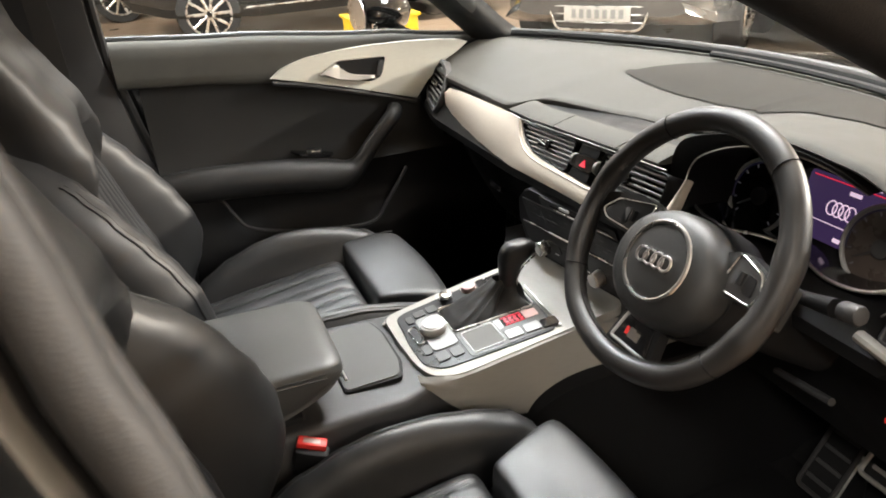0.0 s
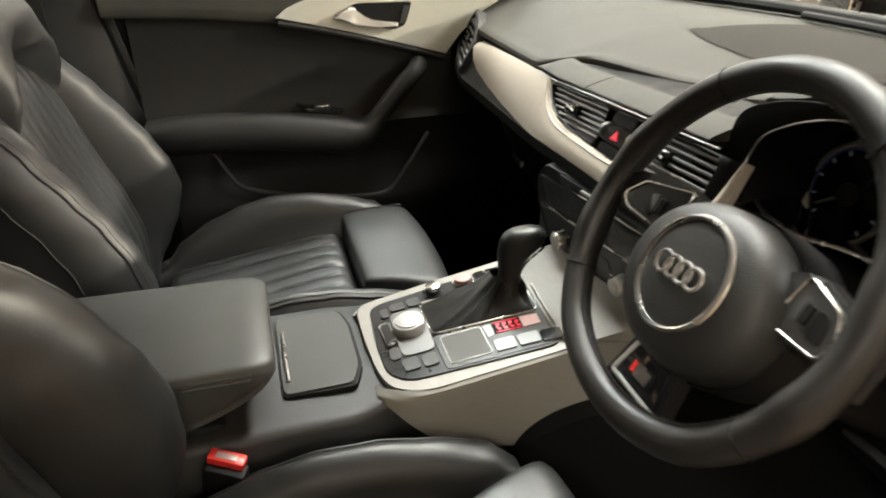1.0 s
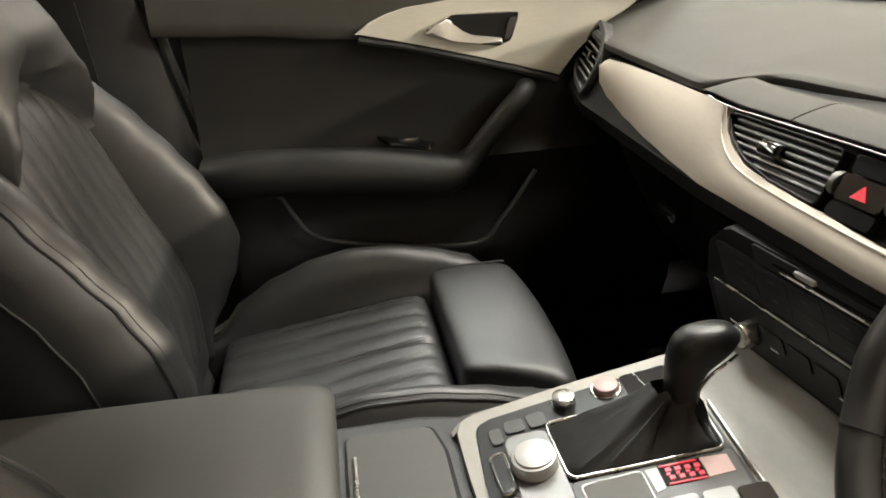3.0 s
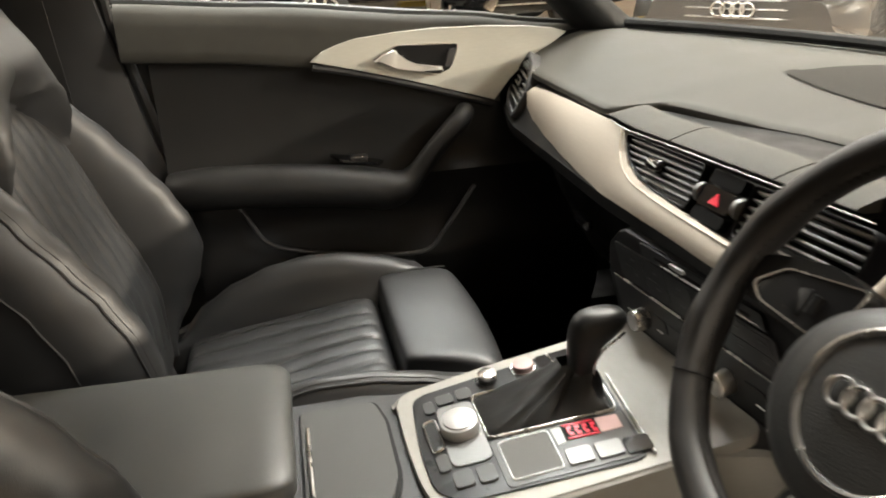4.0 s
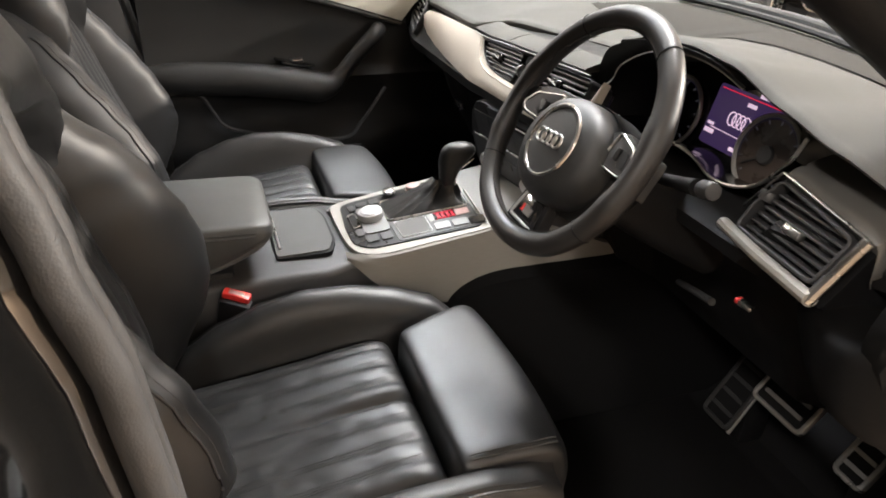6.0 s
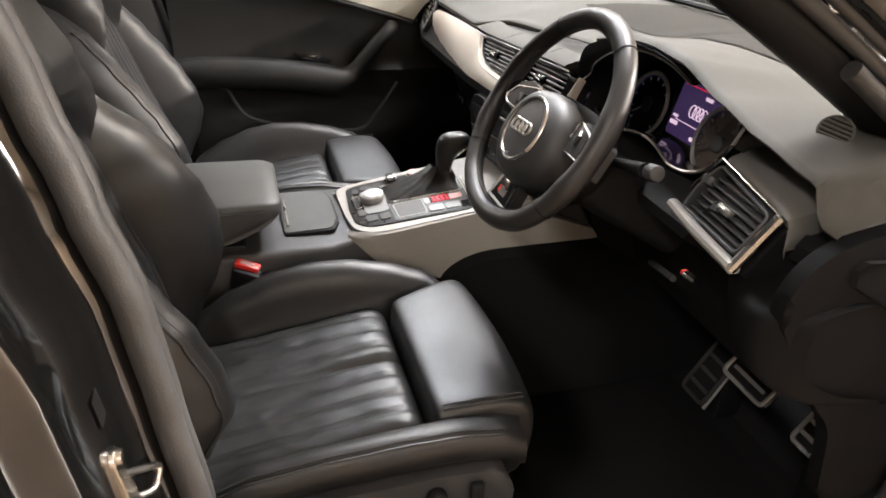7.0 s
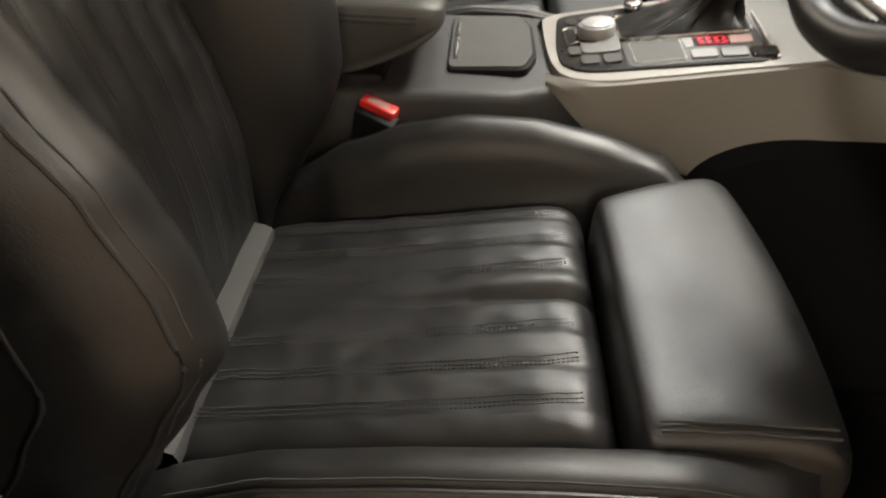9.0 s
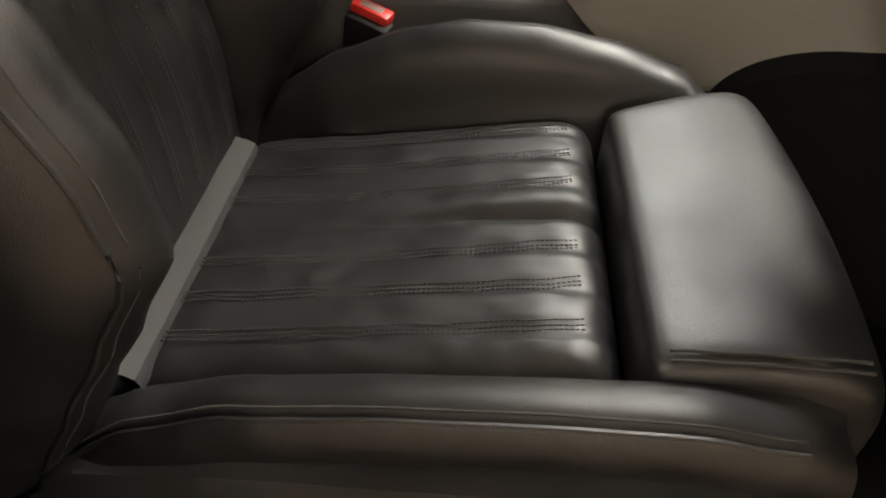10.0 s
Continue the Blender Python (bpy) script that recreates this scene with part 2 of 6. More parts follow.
def spline(pts, n=8, closed=False):
    """Points along a smooth curve through pts."""
    p = [Vector(q) for q in pts]
    out = []
    m = len(p)
    for i in range(m if closed else m - 1):
        p0 = p[(i - 1) % m] if closed or i > 0 else p[0] * 2 - p[1]
        p1, p2 = p[i], p[(i + 1) % m]
        p3 = p[(i + 2) % m] if closed or i + 2 < m else p2 * 2 - p1
        for k in range(n):
            t = k / n
            out.append(0.5 * ((2 * p1) + (p2 - p0) * t + (2 * p0 - 5 * p1 + 4 * p2 - p3) * t * t + (3 * p1 - p0 - 3 * p2 + p3) * t ** 3))
    if not closed:
        out.append(p[-1])
    return out


def tube(pts, r, n=10, closed=False, up=(0, 0, 1), flat=1.0, bm=None):
    """A round or oval bar along pts; r: one radius or one a point."""
    pts = [Vector(p) for p in pts]
    rs = r if isinstance(r, (list, tuple)) else [r] * len(pts)
    rings = []
    m = len(pts)
    for i, p in enumerate(pts):
        a = pts[(i - 1) % m] if closed or i else p
        b = pts[(i + 1) % m] if closed or i < m - 1 else p
        d = (b - a).normalized()
        s = d.cross(Vector(up))
        s = s.normalized() if s.length > 1e-5 else Vector((1, 0, 0))
        u = s.cross(d)
        rings.append([p + (s * math.cos(2 * math.pi * k / n) * flat + u * math.sin(2 * math.pi * k / n)) * rs[i] for k in range(n)])
    return loft(rings, True, not closed, closed, bm)


def plate(outline, d0, d1, where, bevel=0.0, seg=2):
    """A flat piece: outline in (u, v), thick from d0 to d1, laid into the world by where(u, v, d)."""
    bm = bmesh.new()
    lo = [bm.verts.new((u, v, d0)) for u, v in outline]
    hi = [bm.verts.new((u, v, d1)) for u, v in outline]
    k = len(outline)
    bm.faces.new(lo[::-1])
    top = bm.faces.new(hi)
    for j in range(k):
        bm.faces.new((lo[j], lo[(j + 1) % k], hi[(j + 1) % k], hi[j]))
    if bevel:
        bmesh.ops.bevel(bm, geom=list(top.edges), offset=bevel, segments=seg, profile=0.5, affect="EDGES")
    big = [f for f in bm.faces if len(f.verts) > 4]
    if bevel:
        bmesh.ops.inset_individual(bm, faces=[f for f in big if f.normal.z > 0.9], thickness=min(0.0008, bevel * 0.5))
        big = [f for f in bm.faces if len(f.verts) > 4]
    bmesh.ops.triangulate(bm, faces=big)
    for v in bm.verts:
        v.co = where(*v.co)
    return bm


def strip(lines, thick=None, bm=None):
    """An open skin through lines of points."""
    return loft(lines, closed=False, caps=False, bm=bm)


def rounded(pts, r, n=4):
    """The outline pts with its corners rounded by r."""
    out = []
    k = len(pts)
    for i in range(k):
        p, a, b = Vector(pts[i]), Vector(pts[i - 1]), Vector(pts[(i + 1) % k])
        ra = min(r, (a - p).length * 0.45, (b - p).length * 0.45)
        s, e = p + (a - p).normalized() * ra, p + (b - p).normalized() * ra
        for j in range(n + 1):
            t = j / n
            out.append(tuple(s * (1 - t) ** 2 + p * 2 * t * (1 - t) + e * t * t))
    return out


def resample(outline, n):
    """n points spread evenly along the closed outline."""
    p = [Vector(q) for q in outline]
    d = [0.0]
    for i in range(len(p)):
        d.append(d[-1] + (p[(i + 1) % len(p)] - p[i]).length)
    out = []
    for k in range(n):
        s = d[-1] * k / n
        i = max(j for j in range(len(p)) if d[j] <= s)
        t = (s - d[i]) / max(1e-9, d[i + 1] - d[i])
        out.append(p[i] * (1 - t) + p[(i + 1) % len(p)] * t)
    return out


def dome(a):
    return math.sin(max(-1, min(1, a)) * math.pi / 2)


def pad(corners, thick, bulge=0.01, nu=30, nv=30, power=5.0, relief=None, up=None):
    """A stuffed cushion over four corners (inboard rear, outboard rear, outboard front, inboard front) with rolled rims."""
    a, b, c, d = [Vector(p) for p in corners]
    n = (c - a).cross(d - b).normalized()
    if up is not None and n.dot(Vector(up)) < 0:
        n = -n
    rows = []
    for j in range(nv + 1):
        v = dome(2 * j / nv - 1)
        row = []
        for i in range(nu + 1):
            u = dome(2 * i / nu - 1)
            s, t = (u + 1) / 2, (v + 1) / 2
            p = (a * (1 - s) + b * s) * (1 - t) + (d * (1 - s) + c * s) * t
            rim = (max(0, 1 - abs(u) ** power) * max(0, 1 - abs(v) ** power)) ** 0.5
            h = -thick * (1 - rim) + bulge * (1 - u * u) * (1 - v * v)
            if relief:
                h += relief(s, t) * min(1, rim * 1.5)
            row.append(p + n * h)
        rows.append(row)
    return strip(rows)


def lerp_table(table, x):
    """A value read off a table of (x, value...) rows."""
    if x <= table[0][0]:
        return table[0][1:]
    for p, q in zip(table, table[1:]):
        if x <= q[0]:
            t = (x - p[0]) / (q[0] - p[0])
            t = t * t * (3 - 2 * t) * 0.5 + t * 0.5
            return tuple(a + (b - a) * t for a, b in zip(p[1:], q[1:]))
    return table[-1][1:]

# ---------------------------------------------------------------- hall
def hall():
    solid("floor", box(((HALL_X0 + HALL_X1) / 2, (HALL_Y0 + HALL_Y1) / 2, -0.05), (HALL_X1 - HALL_X0, HALL_Y1 - HALL_Y0, 0.1)), FLOOR_TILE,
          "tan polished showroom floor under the parked cars", "floor", "structure", smooth=False)
    solid("ceiling", box(((HALL_X0 + HALL_X1) / 2, (HALL_Y0 + HALL_Y1) / 2, HALL_Z + 0.06), (HALL_X1 - HALL_X0, HALL_Y1 - HALL_Y0, 0.12)), CEILING,
          "plain pale hall ceiling with light panels", "ceiling", "structure", smooth=False)
    for name, c, s in (("wall_west", (HALL_X0 - 0.1, 3, HALL_Z / 2), (0.2, 20.4, HALL_Z)), ("wall_east", (HALL_X1 + 0.1, 3, HALL_Z / 2), (0.2, 20.4, HALL_Z)),
                       ("wall_north", (-2.5, HALL_Y1 + 0.1, HALL_Z / 2), (23, 0.2, HALL_Z)), ("wall_south", (-2.5, HALL_Y0 - 0.1, HALL_Z / 2), (23, 0.2, HALL_Z))):
        solid(name, box(c, s), PLASTER, "plain warm plaster wall of the hall", "wall", "structure", smooth=False)
    for lx, ly, power, colour in LAMPS:
        lamp = thing("ceiling_light", (lx, ly, HALL_Z - 0.1), "flat rectangular ceiling light panel, switched on", "ceiling light", "ceiling lights")
        fr = B()
        for c, s in (((lx - 0.62, ly, HALL_Z - 0.05), (0.04, 0.68, 0.1)), ((lx + 0.62, ly, HALL_Z - 0.05), (0.04, 0.68, 0.1)),
                     ((lx, ly - 0.32, HALL_Z - 0.05), (1.2, 0.04, 0.1)), ((lx, ly + 0.32, HALL_Z - 0.05), (1.2, 0.04, 0.1))):
            merge(fr, box(c, s, 0.004))
        part("lamp_frame", fr, WHITE, lamp)
        part("diffuser", box((lx, ly, HALL_Z - 0.04), (1.2, 0.6, 0.02)), PANEL_GLOW, lamp, "glowing diffuser")


hall()

# ---------------------------------------------------------------- the car's shell
def base_y(x):
    return 0.60 - 0.50 * x * x


def shell():
    # floor pan with carpet
    solid("carpet", box((0, -0.05, 0.24), (1.46, 1.9, 0.05), 0.01), CARPET, "black carpet covering the car's floor", "carpet", "structure")
    body = thing("car_body", (0, 0, 0.12), "gloss black car body round the cabin, driver's side open", "car body", kind="structure")
    part("floor_pan", box((0, -0.25, 0.17), (1.70, 4.0, 0.085), 0.02), DARK, body)
    # firewall behind the footwells
    part("bulkhead", box((0, 0.86, 0.57), (1.5, 0.04, 0.64), 0.01), CARPET, body)
    toe = strip([[(x, 0.50, 0.266), (x, 0.62, 0.34), (x, 0.83, 0.62)] for x in (-0.72, 0, 0.72)])
    part("toe_board", toe, CARPET, body)
    # bonnet, wings and nose
    def nose(t):
        return 1 - 0.16 * max(0.0, (t - 0.45) / 0.55) ** 2
    rows = []
    for i in range(25):
        u = -1 + 2 * i / 24
        x = 0.86 * u
        rows.append([(x * nose(t), base_y(x * 0.85) + 0.10 + (1.42 - 0.10 * u * u) * t, 0.945 - 0.09 * t - 0.14 * t * t - 0.09 * t ** 8 - 0.09 * abs(u) ** 4) for t in [k / 14 for k in range(15)]])
    part("bonnet", strip(rows), PAINT, body)
    rows = []
    for i in range(25):
        u = -1 + 2 * i / 24
        x, y = 0.86 * u * nose(1), base_y(0.73 * u) + 1.52 - 0.10 * u * u
        rows.append([(x, y - 0.01, 0.63 - 0.09 * abs(u) ** 4), (x * 1.02, y + 0.05, 0.58), (x * 1.03, y + 0.07, 0.48), (x * 1.03, y + 0.06, 0.34), (x * 1.0, y - 0.02, 0.24)])
    part("front_bumper", strip(rows), PAINT, body, "gloss black front bumper")
    for s in (-1, 1):
        wing = []
        for t, y in [(k / 20, 0.42 + 1.36 * k / 20) for k in range(21)]:
            arch = 0.24 + max(0.0, 0.40 ** 2 - (y - 1.12) ** 2) ** 0.5 * 1.05
            w = nose(t)
            wing.append([(s * 0.86 * w, y, 0.862 - 0.09 * t - 0.14 * t * t - 0.09 * t ** 8), (s * 0.905 * w, y, 0.79 - 0.16 * t * t), (s * 0.925 * w, y, max(0.66 - 0.05 * t, arch + 0.01)), (s * 0.915 * w, y, max(0.30, arch))])
        part("front_wing", strip(wing), PAINT, body)
    # tail, closed and rounded
    rings = []
    for y, w, lo, hi in ((-1.62, 0.915, 0.30, 1.02), (-1.9, 0.91, 0.30, 1.02), (-2.2, 0.89, 0.32, 1.01), (-2.45, 0.84, 0.36, 0.98), (-2.58, 0.74, 0.42, 0.93), (-2.62, 0.60, 0.50, 0.86)):
        rings.append([(a, y, b) for a, b in rounded([(-w, lo), (-w, hi - 0.10), (-w * 0.86, hi), (w * 0.86, hi), (w, hi - 0.10), (w, lo)], 0.09, 4)])
    part("tail", loft(rings), PAINT, body, "gloss black tail of the car")
    part("rear_screen", strip([[(u * (0.56 + 0.10 * t), -1.98 - 0.42 * t, 1.345 - 0.33 * t - 0.02 * u * u) for t in (0, 0.25, 0.5, 0.75, 1)] for u in [k / 6 - 1 for k in range(13)]]), GLOSS, body, "dark rear screen")
    # roof with headliner
    def roof(z, half):
        return [[(half * u * (1 - 0.12 * max(0, v) ** 2), -0.12 - 1.9 * (1 - v) / 2 - 0.10 * u * u * (v > 0.6), z - 0.05 * u * u - 0.05 * v * v)
                 for u in [k / 8 - 1 for k in range(17)]] for v in [k / 8 - 1 for k in range(17)]]
    part("headliner", strip(roof(1.40, 0.58)), LINER, body)
    part("roof_skin", strip(roof(1.455, 0.62)), PAINT, body)
    # pillars: windscreen posts
    for s in (-1, 1):
        if s < 0:
            line = spline([(-0.775, 0.40, 0.93), (-0.765, 0.30, 1.00), (-0.72, 0.10, 1.17), (-0.66, -0.10, 1.31), (-0.59, -0.32, 1.385)], 5)
            part("windscreen_post", tube(line, 0.044, 12, flat=1.25, up=(0, 0.5, 1)), DARK, body)
            line = spline([(-0.83, 0.42, 0.93), (-0.815, 0.30, 1.02), (-0.77, 0.09, 1.195), (-0.705, -0.11, 1.345), (-0.64, -0.34, 1.42)], 5)
            part("outer_post", tube(line, 0.026, 10, flat=1.3, up=(0, 0.5, 1)), DARK, body)
        else:
            # driver's side: lined post, ribbed seal and painted outer post
            foot = [(0.66, 0.42, 0.895), (0.63, 0.35, 0.938), (0.62, 0.276, 0.987), (0.62, 0.16, 1.062), (0.62, 0.033, 1.138), (0.62, -0.07, 1.188), (0.62, -0.21, 1.255), (0.60, -0.36, 1.33), (0.59, -0.50, 1.385)]
            line = spline([(x + 0.008, y + 0.014, z + 0.027) for x, y, z in foot], 5)
            part("windscreen_post", tube(line, 0.031, 14, up=(0, 0.5, 1)), DARK, body, "black lining of the windscreen post")
            for k, (off, r) in enumerate((((0.044, 0.016, 0.040), 0.0085), ((0.050, 0.022, 0.055), 0.0065))):
                line = spline([(x + off[0], y + off[1], z + off[2]) for x, y, z in foot], 5)
                part("door_seal", tube(line, r, 10, up=(0, 0.5, 1)), RUBBER, body)
            line = spline([(x + 0.052, y + 0.034, z + 0.074) for x, y, z in foot], 5)
            part("outer_post", tube(line, 0.021, 12, up=(0, 0.5, 1)), PAINT, body, "gloss black outer post")
        # roof rail over the doors
        line = spline([(s * 0.62, -0.32, 1.40), (s * 0.64, -0.7, 1.42), (s * 0.64, -1.2, 1.41), (s * 0.60, -1.9, 1.36)], 4)
        part("roof_rail", tube(line, 0.045, 10), PAINT, body)
        part("sill", box((s * 0.81, -0.25, 0.29), (0.15, 1.75, 0.20), 0.03), PAINT if s > 0 else DARK, body)
    # back of the cabin
    part("rear_bulkhead", box((0, -2.05, 0.75), (1.5, 0.05, 1.25), 0.01), DARK, body)
    part("rear_side_panel", box((-0.79, -1.5, 0.72), (0.05, 1.2, 0.9), 0.015), DARK, body)
    part("rear_door_panel", box((0.80, -1.35, 0.62), (0.05, 1.3, 0.75), 0.015), DARK, body)
    return body


BODY = shell()


def pane(name, lines, label):
    ob = solid(name, strip(lines), GLASS, label, "window", "structure")
    ob.visible_shadow = False
    return ob


rows = []
for i in range(13):
    u = i / 6 - 1
    rows.append([(u * (0.76 - 0.20 * t), base_y(u * 0.76) * (1 - t) + (-0.20 - 0.08 * u * u) * t, 0.985 + 0.40 * t - 0.012 * u * u) for t in [k / 8 for k in range(9)]])
pane("window_1", rows, "clear curved windscreen above the dashboard")
pane("window_2", [[(-0.775 + 0.16 * t, y, 1.0 + 0.40 * t + (0.08 if y < -0.3 else 0) * (1 - t)) for t in (0, 0.5, 1)] for y in (0.26, -0.05, -0.3, -0.62)],
     "clear side window above the passenger door")

# ---------------------------------------------------------------- seats
FLUTES = 8


INB = [(-0.575, 0.515), (-0.551, 0.535), (-0.508, 0.583), (-0.448, 0.618), (-0.383, 0.642), (-0.326, 0.652), (-0.259, 0.650), (-0.196, 0.638), (-0.125, 0.616), (-0.095, 0.590)]
WORN = [(-0.575, 0.51), (-0.55, 0.545), (-0.50, 0.578), (-0.44, 0.598), (-0.34, 0.608), (-0.25, 0.612), (-0.18, 0.612), (-0.12, 0.602), (-0.085, 0.58)]
BACK_CREST = [(0.515, -0.560), (0.553, -0.529), (0.60, -0.502), (0.65, -0.485), (0.70, -0.481), (0.746, -0.488), (0.80, -0.509), (0.846, -0.536), (0.90, -0.570), (0.951, -0.606), (0.985, -0.645), (1.02, -0.700), (1.045, -0.750)]

RAMP = [(0.515, -0.15), (0.60, -0.12), (0.65, 0.30), (0.70, 1.0), (1.05, 1.0)]
SWELL = [(0.515, 0.0), (0.60, 0.15), (0.70, 0.75), (0.78, 1.0), (0.88, 1.0), (0.96, 0.5), (1.02, 0.0), (1.05, 0.0)]


def front_seat(xc, s, name, label, worn, rear=0.0, lean=0.0, proud=0.0, inner=0.0):
    """rear, lean: how much further back the backrest stands, and leans; proud, inner: how far its outboard and inboard bolsters come forward."""
    seat = thing(name, (xc, -0.33, 0.265), label, "car seat", "front seats")

    def set_back(z):
        return rear + lean * max(0.0, z - 0.65)

    def back_y(z):
        """The middle of the backrest's face."""
        return -0.535 - 0.25 * (z - 0.56) - set_back(z)

    def crest_y(z, side):
        """The foremost line of the backrest's side bolsters."""
        return lerp_table(BACK_CREST, z)[0] - set_back(z) + (proud * lerp_table(RAMP, z)[0] if side > 0 else inner * lerp_table(SWELL, z)[0])

    def taper(z):
        """How far the side bolsters keep their breadth towards the top."""
        return 1 - min(0.86, max(0, (z - 0.86) / 0.125) ** 2 * 0.38)

    # driver's seat takes the copy with shade in its colour
    hide = LEATHER_WORN_SHADED if worn else LEATHER

    def X(u):
        return xc + s * u

    # fluted middle of the cushion
    def flute(a, t):
        k = a * FLUTES
        f = k - math.floor(k)
        d = min(f, 1 - f) / FLUTES * 0.316
        inner = 0 if k < 0.4 or k > FLUTES - 0.4 else 1
        front = 0.35 + 0.65 * max(0.0, min(1.0, (t - 0.45) / 0.4))
        g = (-0.0013 * math.exp(-(d / 0.0070) ** 4) * inner + 0.0011 * math.sin(math.pi * f)) * (front if worn else 0.75)
        if worn:
            line = a - 0.485 - 0.025 * (1 - t)
            fold = -0.0105 * math.exp(-(line / (0.012 + 0.014 * t)) ** 2) * max(0, t - 0.30) ** 0.8 * 1.3 + 0.0035 * math.exp(-((line + 0.05) / 0.03) ** 2) * max(0, t - 0.4)
        else:
            fold = -0.0045 * math.exp(-((a - 0.5) / 0.014) ** 2) * (0.3 + 0.7 * t)
        dent = -0.006 * math.exp(-((a - 0.45) / 0.3) ** 2 - ((t - 0.45) / 0.3) ** 2)
        if worn:
            for da, dt in ((0.37, 0.47), (0.70, 0.41), (0.80, 0.43)):
                q = ((a - da) * 0.316) ** 2 + ((t - dt) * 0.336) ** 2
                dent += -0.0032 * math.exp(-q / 0.009 ** 2) + 0.0012 * math.exp(-q / 0.018 ** 2)
        crumple = 0.0009 * noise.noise(Vector((a * 6, t * 9, 3))) + 0.0008 * noise.noise(Vector((a * 22, t * 16, 7)))
        return g + fold + dent + crumple * (1.4 if worn else 0.8)
    c = pad([(X(-0.160), -0.545, 0.546), (X(0.160), -0.545, 0.546), (X(0.158), -0.209, 0.592), (X(-0.158), -0.209, 0.592)], 0.05, 0.004, 120, 72, 14, flute, (0, 0, 1))
    part("seat_cushion", c, hide, seat, "fluted black leather with rows of stitching")
    # stitching along the flutes
    st = B()
    for k in range(1, FLUTES):
        for side in (-0.0045, 0.0, 0.0045):
            x = -0.158 + 0.316 * k / FLUTES + side
            n = 84
            if k == FLUTES // 2 and worn:
                continue
            for j in range(n):
                t = 0.04 + 0.92 * j / n
                y = -0.53 + t * (0.312)
                z = 0.5481 + 0.0445 * t + flute((x + 0.158) / 0.316, t + 0.04) + 0.0030
                merge(st, box((X(x), y, z - 0.0004), (0.0010, 0.0022, 0.0011)))
    tagged(part("stitching", st, THREAD, seat, "triple rows of dark grey stitching", smooth=False), kind="stuff")
    # thigh support
    thigh = []
    prof = [(-0.202, 0.540), (-0.203, 0.580), (-0.201, 0.604), (-0.194, 0.6125), (-0.165, 0.6165), (-0.135, 0.618), (-0.105, 0.6170), (-0.082, 0.6125), (-0.066, 0.600), (-0.058, 0.574), (-0.058, 0.54), (-0.065, 0.50), (-0.09, 0.47), (-0.19, 0.48)]
    prof = [(p.x, p.y) for p in spline([(y, z, 0) for y, z in prof], 3, True)]
    for i in range(25):
        u = dome(2 * i / 24 - 1)
        k = (1 - abs(u) ** 22) ** 0.5
        cy, cz = -0.13, 0.55
        thigh.append([(X(0.170 * u + (0.050 * max(0, min(1, (-0.075 - y) / 0.125)) * max(0.0, -u) ** 1.5 if z > 0.5 else 0.0)), cy + (y - cy) * (0.86 + 0.14 * k) + 0.012 * (1 - u * u) * (y > -0.13), cz + (z - cz) * (0.80 + 0.20 * k) + 0.0006 * noise.noise(Vector((u * 5, y * 40, 1)))) for y, z in prof])
    part("thigh_support", loft(thigh), hide, seat, "smooth padded leather thigh support")
    for dz in (0.0, -0.007):
        part("pad_seam", tube([(X(0.1575 - dz * 0.9), -0.190 + 0.112 * k / 12, 0.6158 + dz * 0.25 + 0.0016 * math.sin(math.pi * k / 12) + 0.0005 * math.sin(k * 1.3)) for k in range(13)], 0.0012, 6), THREAD, seat)
    # hem where the backrest meets the cushion
    hem = [] if not worn else [[(X(u), -0.556, 0.5640), (X(u), -0.540, 0.5620), (X(u), -0.528, 0.5590), (X(u), -0.521, 0.5550), (X(u), -0.5190, 0.5490), (X(u), -0.5200, 0.5400)] for u in [-0.122 + 0.282 * k / 12 for k in range(13)]]
    if hem:
        part("backrest_hem", strip(hem), HEM, seat, "smooth grey hem under the backrest")
    if worn:
        part("seat_tag", box((X(0.178), -0.546, 0.582), (0.004, 0.016, 0.036), 0.001), DARK, seat, "small black fabric tag")
    # side bolsters of the cushion
    for side in (-1, 1):
        table = WORN if worn and side > 0 else INB
        rings = []
        for i in range(33):
            t = i / 32
            y = table[0][0] + (table[-1][0] - table[0][0]) * t
            z = lerp_table(table, y)[0]
            zi = 0.548 + 0.044 * (y + 0.52) / 0.31 - 0.012
            low = 0.455
            k = 1 - max(0, (t - 0.86) / 0.14) ** 2 * 0.35
            cu = 0.158 + 0.032 * k
            pr = [(0.152, zi - 0.02), (0.1615, zi + (z - zi) * 0.20), (0.172, zi + (z - zi) * 0.74), (cu, z - 0.002), (0.205 * k + 0.19 * (1 - k), z - 0.004), (0.222 * k + 0.195 * (1 - k), z - 0.022), (0.232 * k + 0.195 * (1 - k), z - 0.05), (0.235 * k + 0.19 * (1 - k), low + 0.03), (0.225 * k + 0.185 * (1 - k), low), (0.15, low)]
            if table is WORN:
                pr = pr[:3] + [(cu, z - 0.002), (0.203 * k + 0.190 * (1 - k), z - 0.005), (0.2125 * k + 0.195 * (1 - k), z - 0.018), (0.2145 * k + 0.196 * (1 - k), z - 0.033), (0.209 * k + 0.192 * (1 - k), z - 0.050), (0.192 * k + 0.185 * (1 - k), z - 0.058), (0.15, low + 0.02)]
            rings.append([(X(side * p.x), y, p.y) for p in spline([(u, w, 0) for u, w in pr], 3, True)])
        ob = part("cushion_bolster", loft(rings), hide, seat)
